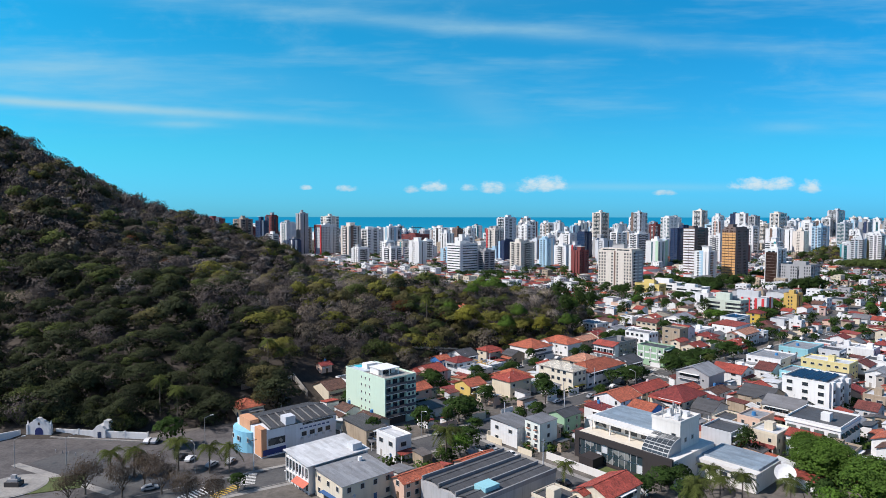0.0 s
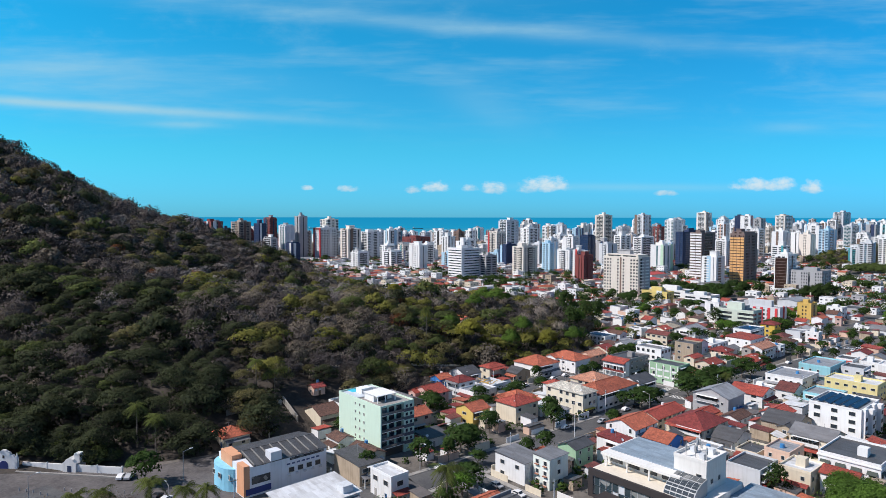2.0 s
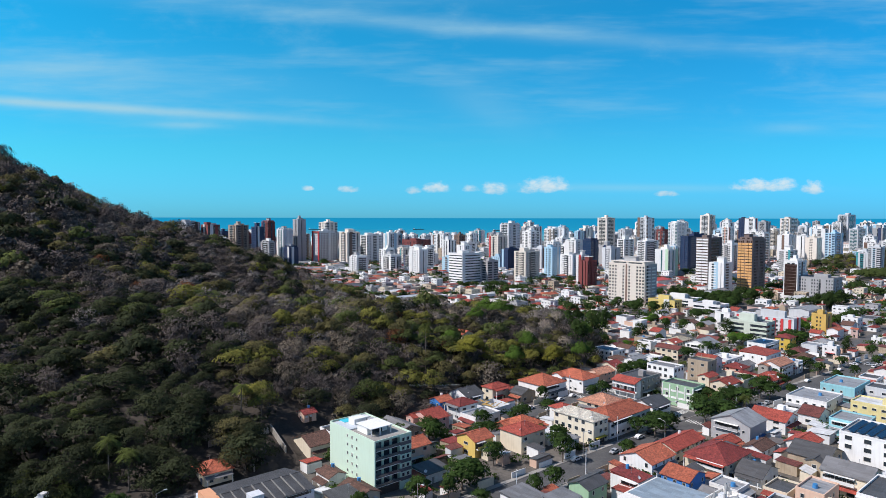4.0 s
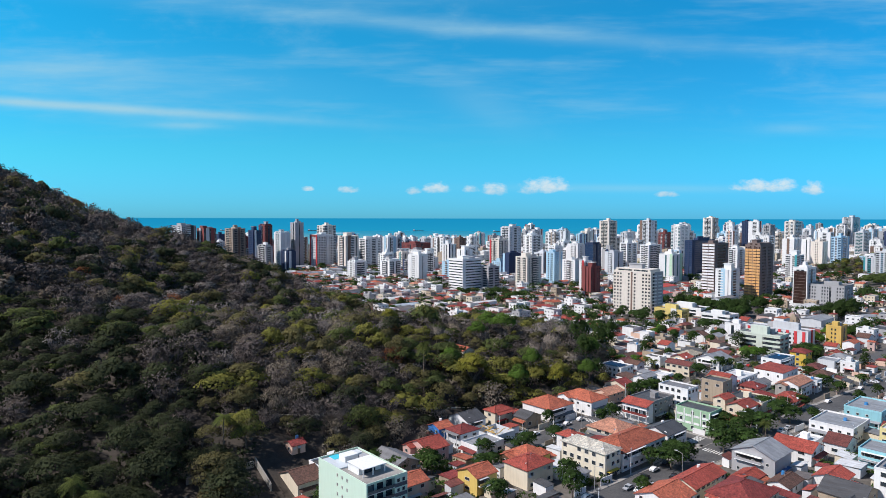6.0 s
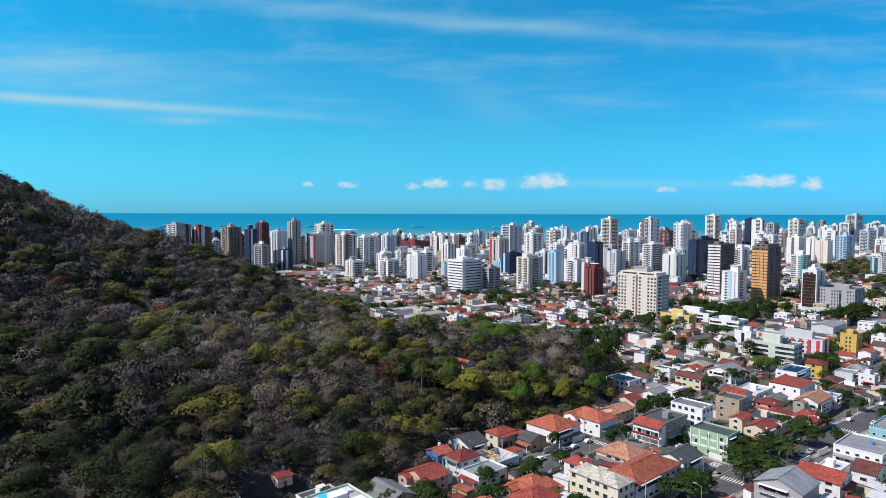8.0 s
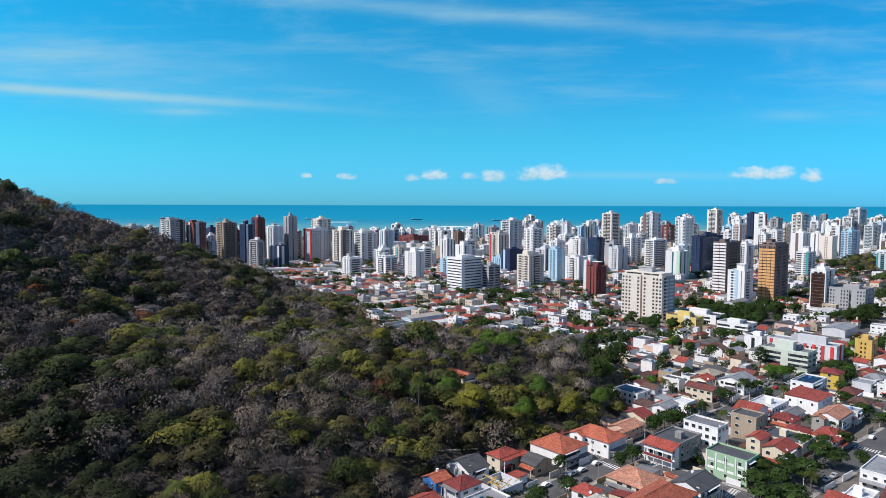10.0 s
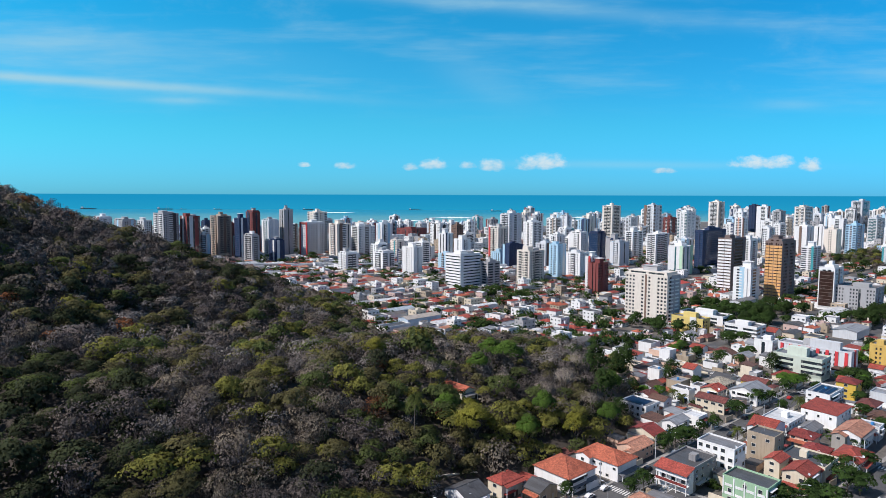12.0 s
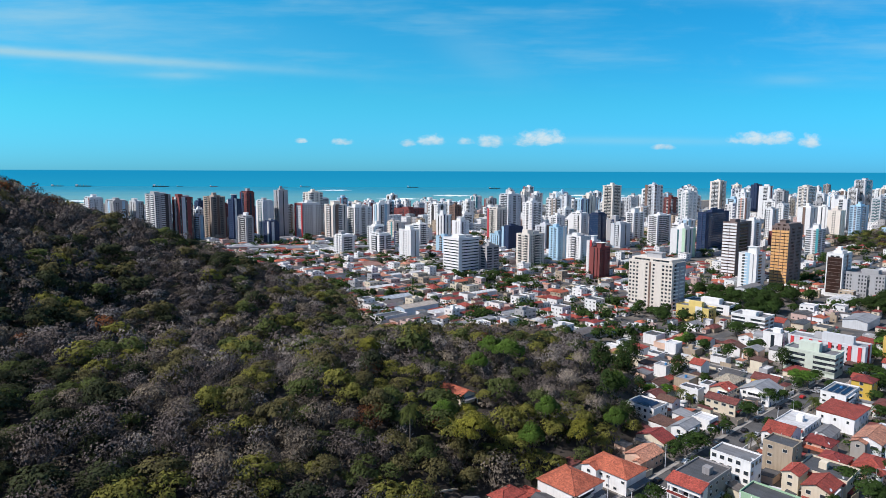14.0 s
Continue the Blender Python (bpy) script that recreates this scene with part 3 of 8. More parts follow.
def build_forest():
    protos = []
    for label, shape, _ in SPECIES:
        row = []
        for k in range(6):
            if shape == "twig":
                row.append((np.vstack([twig_crown(R, 400, 5.6, 7.8, 1.15), dome_crown(R, 300, 5.0, 6.0, 0.27, 14)]), np.vstack([twig_crown(R, 80, 5.8, 8.0, 1.6), dome_crown(R, 200, 5.0, 6.0, 0.39, 12)]), np.vstack([twig_crown(R, 900, 5.6, 7.8, 0.9), dome_crown(R, 700, 5.0, 6.0, 0.18, 16)])))
            elif shape == "dry":
                row.append((np.vstack([dome_crown(R, 480, 5.2, 5.4, 0.26), twig_crown(R, 300, 5.8, 8.0)]), np.vstack([dome_crown(R, 170, 5.0, 5.4, 0.5), twig_crown(R, 60, 6.0, 8.2, 1.7)]), np.vstack([dome_crown(R, 950, 5.2, 5.4, 0.18), twig_crown(R, 500, 5.8, 8.0)])))
            else:
                row.append((dome_crown(R, 720, 5.0, R.uniform(4.6, 6.6), 0.39, int(R.integers(9, 16))), dome_crown(R, 260, 5.0, 5.8, 0.64), dome_crown(R, 1600, 5.0, R.uniform(4.6, 6.6), 0.245, int(R.integers(10, 18)))))
        protos.append(row)
    chunks, puffs = [[] for _ in SPECIES], [[] for _ in SPECIES]
    under = [leaf_crown(R, 48, 4.2, 4.0, 0.72, 9) for k in range(6)]
    step = 7.6
    spots = [(gx, gy) for gx in np.arange(-640, 160, step) for gy in np.arange(200, 950, step)]
    spots += [(gx, gy) for gx in np.arange(480, 1000, 9.0) for gy in np.arange(930, 1250, 9.0)]
    for gx, gy in spots:
        x, y = gx + R.uniform(-3.3, 3.3), gy + R.uniform(-3.3, 3.3)
        h = hill_height(x, y)
        if h < (-7 if x < -64 else 0.0) or x < -0.83 * y - 40 or y < (215 if x < -60 else 213):
            continue
        p, q = to_pq(x, y)
        if q < 215 and 60 < p < 330:
            continue
        if any(abs(x - cx) < dx and abs(y - cy) < dy for cx, cy, dx, dy in CLEARINGS) or not free(p - 1.5, q - 1.5, 3, 3, 0.5):
            continue
        if x < 300 and not in_view(x, y, max(h, 0) + 10):
            continue
        n1 = noise.noise(Vector((x * 0.018, y * 0.018, 3.0)))
        n2 = noise.noise(Vector((x * 0.05, y * 0.05, 9.0))) + R.uniform(-0.35, 0.35) + (0.10 if x > -130 and y > 320 else 0.05 if x > -130 else -0.02) + (0.16 if x < -50 and h < 45 and y < 330 else 0)
        low = h < 9
        if x > 300:
            kind = R.choice((7, 7, 7, 2))
        elif low and R.random() < 0.75:
            kind = R.choice((0, 7, 7, 1, 1, 2, 4, 6)) if x > -60 else R.choice((0, 0, 7, 1, 6))
        elif n2 > 0.47:
            kind = 2 if R.random() < 0.7 else 1
        elif n2 > 0.29:
            kind = 1 if R.random() < 0.7 else 7
        elif n2 > 0.15:
            kind = (0 if R.random() < 0.5 else 7) if n1 < 0.1 else 6
        elif n2 > -0.15:
            kind = 4
        elif n2 > -0.34:
            kind = 3 if n1 > -0.15 else 6
        else:
            kind = 4 if n1 > 0 else 0
        # darker kinds on the left slope put its shade into the foliage colour
        if (x < -140 or (x < -50 and h < 45 and y < 330)) and kind in (1, 2, 3, 7) and R.random() < 0.42:
            kind = {1: 0, 2: 1, 3: 4, 7: 0}[kind]
        front = x > -25 and y < 390
        # lighter kinds picked by place to brighten the near right slope
        if front and kind in (0, 3, 4, 6) and R.random() < 0.75:
            kind = R.choice((1, 2, 7, 7, 2))
        elif x > 0 and y >= 390 and kind in (0, 1, 2, 7) and R.random() < 0.4:
            kind = R.choice((3, 4, 6))
        if x < -100 and h > 55 and kind in (0, 1, 2, 7) and R.random() < 0.2:
            kind = R.choice((4, 4, 6))
        if R.random() < 0.006:
            kind = 5
        # mostly dark green here: stands for the deep shade of the lower left slope
        if x < -85 and y < 340 and h < 75 and kind != 0 and R.random() < 0.8:
            kind = R.choice((0, 0, 0, 7, 4))
        # paler kinds picked by place to brighten the middle slope
        if -130 < x < 160 and y > 320 and kind == 0 and R.random() < 0.7:
            kind = R.choice((1, 7, 3, 6))
        gap = math.hypot(x - 2, y - 110)
        proto = protos[kind][R.integers(0, 6)][1 if gap > 300 else 2 if gap < 190 else 0]
        a, size = R.uniform(0, 2 * math.pi), R.choice((0.75, 0.9, 1.0, 1.15, 1.45)) * R.uniform(0.9, 1.1) * (1.1 if low else 1.0)
        if x > 0 and y >= 390:
            size *= 0.85
        c, s = math.cos(a) * size, math.sin(a) * size
        tall = size * R.uniform(0.8, 1.25)
        if kind in (3, 4) and h > 45 and R.random() < 0.35:
            tall *= 1.35
        if h > 60:
            tall *= 1.15
        v = np.empty_like(proto)
        v[:, 0], v[:, 1], v[:, 2] = c * proto[:, 0] - s * proto[:, 1] + x, s * proto[:, 0] + c * proto[:, 1] + y, proto[:, 2] * tall + max(h, 0) + (2.6 if low else 3.9) * size
        chunks[kind].append(v)
        puffs[kind].append(rounded(v))
        bush = under[R.integers(0, 6)]
        below = 0 if kind in (0, 7) else R.choice((0, 6, 6))
        chunks[below].append(bush * (1, 1, R.uniform(0.8, 1.3)) + (x + R.uniform(-4, 4), y + R.uniform(-4, 4) * (y > 219), max(h, 0) + 1.6))
        puffs[below].append(rounded(chunks[below][-1]))
    # young growth behind the walls of the square
    for k in range(130):
        x = R.uniform(-178, -104)
        y = 213 - 0.125 * max(0, x + 131.5) + R.uniform(1.8, 9)
        kind, size = R.choice((0, 0, 7)), R.uniform(0.4, 0.7)
        chunks[kind].append(protos[kind][R.integers(0, 6)][1] * size + (x, y, max(hill_height(x, y), 0) + 2.2 * size))
        puffs[kind].append(rounded(chunks[kind][-1]))
    for (label, _, mat), rows, ways in zip(SPECIES, chunks, puffs):
        if rows:
            tagged(new("forest", triangle_mesh("forest", np.vstack(rows), mat, np.vstack(ways))), "dense forest of " + label + " on the hill", "forest", kind="stuff")



# ---- towers ----
TAKEN = []


def take(p, q, lp, lq):
    TAKEN.append((p, q, p + lp, q + lq))


def free(p, q, lp, lq, gap=0.8):
    return not any(p < b2 + gap and p + lp > a1 - gap and q < d2 + gap and q + lq > c1 - gap for a1, c1, b2, d2 in TAKEN)


BAYS = {
    "grid": (("bwbwb", "wbswbw", "bwwb", "wsbsw", "bwsswb"), ("wbnbw", "bnwnb", "bwsnswb", "nbwbn", "bnsnb")),
    "bands": (("brb", "brsrb", "rbr", "brrb"), ("brnrb", "bnrnb", "rbnbr")),
    "vert": (("bsbsb", "sbsbs", "bswsb", "bbsbb"), ("bsbnbsb", "bsnsb", "nsbsn")),
    "glass": (("r", "rbr"), ("rbr",)),
    "blind": (("bbsbb", "bbwbb", "bswbb"), ("bbnbb", "bnbb", "bbsnb")),
}
BAY_WIDE = {"b": 1.5, "w": 2.7, "s": 0.75, "n": 2.7, "r": 4.0}


KNOWN = []


def hides(x, y, high, half):
    """True where a new block would stand before the upper half of a known tower, seen from the flight path."""
    ey, ez = 60.0, 92.0
    for mx, my, tall, wide in KNOWN:
        if y < my and abs(x / (y - ey) - mx / (my - ey)) < half / (y - ey) + wide / (my - ey) and (high - ez) / (y - ey) > (tall * 0.45 - ez) / (my - ey):
            return True
    return False


def tower(p, q, lp, lq, tall, wall, style="grid", accent=None, pane=None, words="white", balcony=0, floor=3.0, top=True, seed=0, name="apartment_tower", rows=None, solid=None):
    """A block of flats: glazing behind floor bands, and on its faces a row of bays: blank piers, window columns,
    glazed slots and stacks of balconies; a parapet, setbacks, tanks and masts on top."""
    rng = random.Random(seed * 7919 + int(p * 13 + q * 7))
    take(p, q, lp, lq)
    if seed < 100:
        mx, my = (p + lp / 2) * CA - (q + lq / 2) * SA, (p + lp / 2) * SA + (q + lq / 2) * CA
        KNOWN.append((mx, my, tall, (lp + lq) * 0.33))
    floors = max(2, round(tall / floor))
    floor = tall / floors
    hint = {0: "", 1: " with balconies", 2: " with balconies"}[balcony]
    ob = thing(name, grid(p, q), f"{words} apartment tower of {floors} storeys{hint}", "tower", "city towers")
    part("glazing", Shape().box(0.35, 0.35, 0, lp - 0.35, lq - 0.35, tall - 0.2), pane or GLASS, ob, "dark windows")
    shape, slots, bal = Shape(), Shape(), Shape()
    shape.box(0, 0, 0, lp, lq, 3.2 if style != "glass" else 1.0)
    solid = solid or {"grid": 0.46, "bands": 0.42, "vert": 0.34, "glass": 0.16, "blind": 0.5}[style]
    for k in range(1, floors + 1):
        shape.box(0, 0, k * floor - floor * solid * 0.75, lp, lq, k * floor + floor * solid * 0.25)

    def on(target, face, a, b, d0, d1, z0, z1):
        if face == "p":
            target.box(-d1, a, z0, -d0, b, z1)
        elif face == "q":
            target.box(a, -d1, z0, b, -d0, z1)
        elif face == "far p":
            target.box(lp + d0, a, z0, lp + d1, b, z1)
        else:
            target.box(a, lq + d0, z0, b, lq + d1, z1)

    for face, length in (("p", lq), ("q", lp), ("far p", lq), ("far q", lp)):
        row = rng.choice(BAYS[style][1 if balcony and (face == "p" or rng.random() < 0.7) else 0])
        if rows and face in "pq":
            row = rows["pq".index(face)]
        elif length < 13 and len(row) > 4:
            row = rng.choice(("bsb", "bwb", "swb", "bws"))
        if face.startswith("far"):
            row = "bwb"
        unit = length / sum(BAY_WIDE[c] for c in row)
        proud = rng.choice((0.04, 0.04, 0.35, 0.8)) if tall > 20 else 0.04
        a = 0.0
        for i, c in enumerate(row):
            b = a + BAY_WIDE[c] * unit
            if c == "b":
                out = proud if 0 < i < len(row) - 1 else 0.04
                on(shape, face, a, b, -0.34, out, 2.9, tall + (1.0 if out > 0.3 else -0.1))
            elif c == "w":
                count = max(1, round((b - a) / 2.9))
                for k in range(count + 1):
                    mid = a + k * (b - a) / count
                    on(shape, face, max(a, mid - 0.62), min(b, mid + 0.62), -0.34, 0.03, 3.0, tall - 0.1)
            elif c == "s":
                # a flat dark glass strip, also standing for a recess in shade
                on(slots, face, a + 0.1, b - 0.1, -0.3, 0.05, 3.3, tall - 0.4)
            elif c == "n":
                # dark sheet behind the balconies in place of their shade
                on(slots, face, a + 0.25, b - 0.25, -0.3, 0.03, 3.2, tall - 0.3)
                for k in range(1, floors):
                    on(bal, face, a + 0.1, b - 0.1, 0.0, 1.15, k * floor - 0.1, k * floor + 0.95)
            a = b
    part("wall", shape, wall, ob, f"{words} walls", kind="stuff")
    if slots.verts:
        part("glazed_bay", slots, pane or GLASS, ob, "dark glazed bays and flat dark strips standing for shaded recesses", kind="stuff")
    if bal.verts:
        part("balcony_front", bal, rng.choice((wall, wall, WHITE, accent or wall)), ob, kind="stuff")
    par = Shape()
    for a in ((-0.1, -0.1, lp + 0.1, 0.25), (-0.1, lq - 0.25, lp + 0.1, lq + 0.1), (-0.1, 0.25, 0.25, lq - 0.25), (lp - 0.25, 0.25, lp + 0.1, lq - 0.25)):
        par.box(a[0], a[1], tall + floor * solid * 0.25 - 0.05, a[2], a[3], tall + 1.3)
    part("parapet", par, wall, ob)
    if accent is not None:
        for k, face in enumerate(rng.choice(("p", "pq", "pq", "q"))):
            long = lq if face == "p" else lp
            mid, w = long * rng.choice((0.12, 0.3, 0.5, 0.7, 0.88)), min(7.0, long * rng.uniform(0.12, 0.32))
            strip_shape = Shape()
            on(strip_shape, face, max(0.1, mid - w / 2), min(long - 0.1, mid + w / 2), -0.3, 0.95 if proud > 0.5 else 0.5, 0, tall + 1.7)
            part("pilaster", strip_shape, accent, ob, "coloured vertical strip")
    if top:
        kind, high = rng.choice("abcdd") if tall > 24 else "c", rng.uniform(2.6, 4.2)
        if tall <= 24:
            cap = tall + floor * solid * 0.25
            part("roof", Shape().box(0.3, 0.3, cap - 0.02, lp - 0.3, lq - 0.3, cap + 0.1), rng.choice(GREY_ROOF), ob, "dark weathered flat roof")
        a, b = lp * rng.uniform(0.12, 0.35), lq * rng.uniform(0.12, 0.35)
        if kind == "a":
            part("roof_house", Shape().box(a, b, tall, lp * 0.8, lq * 0.75, tall + high), wall, ob)
            part("water_tank", Shape().box(lp * 0.38, lq * 0.38, tall + high, lp * 0.62, lq * 0.6, tall + high + rng.uniform(1.5, 4.5)), wall, ob)
        elif kind == "b":
            part("roof_house", Shape().box(a, b, tall, a + lp * 0.4, b + lq * 0.45, tall + high * 1.9), wall, ob)
            part("roof_slab", Shape().box(a - 0.8, b - 0.8, tall + high * 1.9, a + lp * 0.4 + 0.8, b + lq * 0.45 + 0.8, tall + high * 1.9 + 0.4), WHITE, ob)
        elif kind == "d":
            # a set-back penthouse with its own glazing, a lift house and a tank above
            pent = Shape().box(1.6, 1.6, tall, lp - 1.6, lq - 1.6, tall + 0.9).box(1.5, 1.5, tall + 2.5, lp - 1.5, lq - 1.5, tall + 3.3)
            for c in range(3):
                pent.box(1.6, 1.6 + c * (lq - 5.6) / 2, tall + 0.9, lp - 1.6, 4.0 + c * (lq - 5.6) / 2, tall + 2.5)
            part("roof_house", pent, wall, ob)
            part("penthouse_glazing", Shape().box(1.9, 1.9, tall, lp - 1.9, lq - 1.9, tall + 2.6), pane or GLASS, ob)
            part("water_tank", Shape().box(a + 1, b + 1, tall + 3.3, a + 1 + lp * 0.3, b + 1 + lq * 0.34, tall + 3.3 + high).box(a + 0.4, b + 0.4, tall + 3.3 + high, a + 1.6 + lp * 0.3, b + 1.6 + lq * 0.34, tall + 3.7 + high), rng.choice((wall, WHITE, GREYW)), ob)
        else:
            part("roof_house", Shape().box(lp * 0.1, b, tall, lp * 0.45, b + lq * 0.4, tall + high * 1.4), wall, ob)
            part("water_tank", Shape().box(lp * 0.55, lq * 0.3, tall, lp * 0.9, lq * 0.7, tall + high * 0.9), GREYW, ob)
        if tall > 45 and rng.random() < 0.4:
            part("mast", Shape().tube(a + lp * 0.2, b + lq * 0.2, tall + high, tall + high * 1.9 + rng.uniform(3, 7), 0.12, 0.05, 6), STEEL, ob)
    return ob


CREAM, PALE, BROWN, MAROON = paint(0.76, 0.70, 0.62), paint(0.62, 0.64, 0.66), paint(0.20, 0.13, 0.10), paint(0.22, 0.055, 0.05)
LIGHTBLUE, NAVY, RED, TAN = paint(0.42, 0.62, 0.75), paint(0.022, 0.04, 0.10), paint(0.50, 0.045, 0.05), paint(0.40, 0.33, 0.27)
ORANGE, GREYW, PINK, OCHRE = paint(0.55, 0.24, 0.055), paint(0.40, 0.40, 0.41), paint(0.62, 0.40, 0.36), paint(0.62, 0.42, 0.07)
MINT, AQUA, DARK, SALMON = paint(0.48, 0.66, 0.48), paint(0.30, 0.60, 0.66), paint(0.055, 0.05, 0.05), paint(0.6, 0.33, 0.23)
TEAL = paint(0.05, 0.30, 0.34)
BLUEGLASS, TEALGLASS, BROWNGLASS = glass(0.02, 0.05, 0.11, 0.12, 0.12), glass(0.03, 0.12, 0.14, 0.12, 0.3), glass(0.045, 0.025, 0.02, 0.12, 0.06)

# the large blocks in front
def clad(ob, lq, tall, floor, mat, word, splits=2, gap=1.25):
    """Coloured panels, storey by storey, on the face of a tower that looks to the sun."""
    for k in range(int(tall / floor)):
        z = k * floor
        for j in range(splits):
            a, b = lq * j / splits + 0.25, lq * (j + 1) / splits - 0.25
            part("panel", Shape().box(-0.45, a, z + gap, 0.1, b, z + floor - 0.12), mat, ob, word)


SMOKE = paint(0.21, 0.155, 0.14)
clad(tower(736.6, 330.3, 34, 16.2, 60, SMOKE, "grid", None, BROWNGLASS, "orange and smoky brown", 0, 3.3, seed=1), 16.2, 60, 3.16, paint(0.72, 0.40, 0.16), "orange panel", 4, 0.75)
clad(tower(744.3, 384.1, 34, 14.8, 60, SMOKE, "bands", None, BROWNGLASS, "white-banded dark glass", 0, 3.4, seed=2), 14.8, 60, 3.33, WHITE, "white panel")
cream_tower = tower(545, 345.2, 20, 38.9, 40, CREAM, "grid", None, GLASS, "cream", 0, 3.0, seed=3, rows=("wbwbw", "bnbnb"))
# the dark central recess, put in as a flat brown strip
part("pilaster", Shape().box(-0.12, 18.6, 0, 0.3, 20.2, 40.6), BROWN, cream_tower, "dark brown strip standing for the central recess")
part("side_wall", Shape().box(6, -0.5, 0, 20.2, 0.3, 41), GREYW, cream_tower, "grey concrete side wall")
tower(700.9, 344.7, 20, 17.1, 34.6, WHITE, "blind", LIGHTBLUE, GLASS, "white and light blue", 1, 3.0, seed=4)
dark_office = part("curtain_wall", Shape().box(-0.12, 0.8, 3.5, 0.02, 12.6, 36.5), BROWNGLASS, tower(727.6, 280.4, 24, 13.4, 38.9, WHITE, "grid", None, GLASS, "white office with dark glass", 0, 3.2, seed=5), "dark glass front")
for k in range(10):
    part("floor_line", Shape().box(-0.2, 0.8, 6.6 + 3.2 * k, -0.12, 12.6, 6.85 + 3.2 * k), SMOKE, dark_office)
tower(731.5, 248.3, 26, 32.1, 23, GREYW, "grid", None, GLASS, "grey concrete office", 0, 3.1, seed=6)
tower(935.7, 511.6, 70, 12, 56, NAVY, "bands", None, BLUEGLASS, "navy blue glass", 0, 3.2, seed=7)
tower(867.7, 504.5, 26, 21.5, 37.8, WHITE, "vert", MINT, TEALGLASS, "white and green glass", 0, 3.2, seed=8)
tower(643.2, 481, 18.5, 13, 32.2, MAROON, "blind", None, GLASS, "brick-red", 0, 3.0, seed=9, rows=("bbsbb", "wbw"))
tower(650, 495, 14, 8, 38, WHITE, "grid", RED, GLASS, "white and red", 0, 3.0, seed=10)
tower(547.3, 596, 30.9, 25.3, 39.4, WHITE, "bands", None, GLASS, "white office with ribbon windows", 0, 3.3, seed=11, rows=("r", "brr"), solid=0.62)
tower(573.9, 713.5, 14, 23.7, 38.5, WHITE, "blind", None, GLASS, "plain white", 0, 3.0, seed=12)
# behind them
tower(722.6, 564.3, 19.7, 21.6, 32.9, WHITE, "grid", None, None, "white", 2, seed=20)
tower(722.1, 599.2, 17.3, 14.7, 41.7, LIGHTBLUE, "grid", WHITE, None, "light blue and white", 0, seed=21)
tower(928.9, 716.3, 19.8, 23.8, 43.1, WHITE, "blind", None, None, "white", 0, seed=22)
tower(907.4, 668.7, 22, 16.8, 46.5, NAVY, "glass", None, BLUEGLASS, "dark blue glass", 0, seed=23)
tower(1192.3, 834.5, 30.3, 24.3, 84, CREAM, "grid", None, None, "tall pale", 2, seed=24)
tower(1294.6, 801.2, 32, 22.3, 84.5, PALE, "grid", BROWN, None, "tall pale", 2, seed=25)
tower(899.2, 622.8, 26, 17.6, 35.1, PALE, "blind", LIGHTBLUE, None, "white", 0, seed=26)
tower(993.2, 660.4, 32, 14.7, 46.1, WHITE, "grid", None, None, "white", 1, seed=27)
tower(1364.3, 801.5, 29, 17.4, 55.5, MAROON, "grid", None, None, "maroon", 1, seed=28)
tower(1249.7, 702.4, 36, 19.7, 73.8, WHITE, "grid", None, TEALGLASS, "white", 2, seed=29)
tower(1542.5, 779.2, 31, 24, 91, CREAM, "grid", TAN, None, "tall cream", 2, seed=30)
tower(1230.8, 586.3, 24, 14, 65.3, WHITE, "grid", SALMON, None, "white", 1, seed=31)
tower(1607.4, 722.7, 28, 14, 83.5, NAVY, "grid", None, BLUEGLASS, "dark blue", 0, seed=32)
tower(1479.1, 569.3, 44, 20, 83.2, CREAM, "grid", None, None, "tall cream", 2, seed=33)
tower(1264.9, 490.4, 34, 20.5, 52.4, WHITE, "blind", BROWN, None, "white and brown", 0, seed=34)
tower(1303.8, 456.6, 26, 19.8, 47.8, CREAM, "blind", None, None, "cream", 0, seed=35)
tower(1306.4, 427.9, 44, 16, 56.6, LIGHTBLUE, "bands", WHITE, BLUEGLASS, "light blue and white", 1, seed=36)
tower(1532.5, 456.6, 50, 16, 62, PALE, "bands", None, TEALGLASS, "pale grey", 1, seed=37)
tower(1914, 588.7, 60, 24.5, 92, PALE, "grid", None, None, "tall pale", 2, seed=38)
tower(1163.5, 512.3, 22, 12.4, 53, WHITE, "grid", None, None, "white", 0, seed=39)
tower(1261.7, 532.9, 26, 12, 55.5, WHITE, "grid", None, None, "white", 1, seed=40)
tower(976.7, 608.5, 40, 16.5, 45, WHITE, "bands", None, None, "white", 1, seed=41)
tower(474.9, 1104.3, 23.1, 34, 69.7, TAN, "grid", BROWN, None, "brown-grey", 1, seed=42)
tower(421, 1091.5, 20.5, 33.1, 70.6, MAROON, "vert", PALE, None, "maroon", 0, seed=43)
tower(389.9, 1105.3, 23.2, 50, 75.2, GREYW, "grid", DARK, None, "dark grey", 1, seed=44)
tower(385.3, 1188.9, 12, 37.8, 61.8, PALE, "grid", None, None, "pale grey", 0, seed=45)
tower(349.9, 1179.8, 21.3, 50, 63, GREYW, "grid", LIGHTBLUE, None, "grey", 1, seed=46)
tower(330, 1240, 20, 40, 66, PALE, "grid", MAROON, None, "grey", 1, seed=47)
tower(495.2, 1066.8, 14, 19.8, 66.9, NAVY, "bands", WHITE, BLUEGLASS, "dark blue and white", 0, seed=48)
tower(537.3, 1109.7, 14, 27, 75.6, MAROON, "grid", NAVY, None, "brown and blue", 1, seed=49)
tower(484.5, 996.6, 12, 30, 42.7, GREYW, "bands", None, None, "grey", 2, seed=50)
tower(539.8, 1054.5, 18.7, 24.9, 62.5, PALE, "vert", WHITE, TEALGLASS, "white and pale green", 0, seed=51)
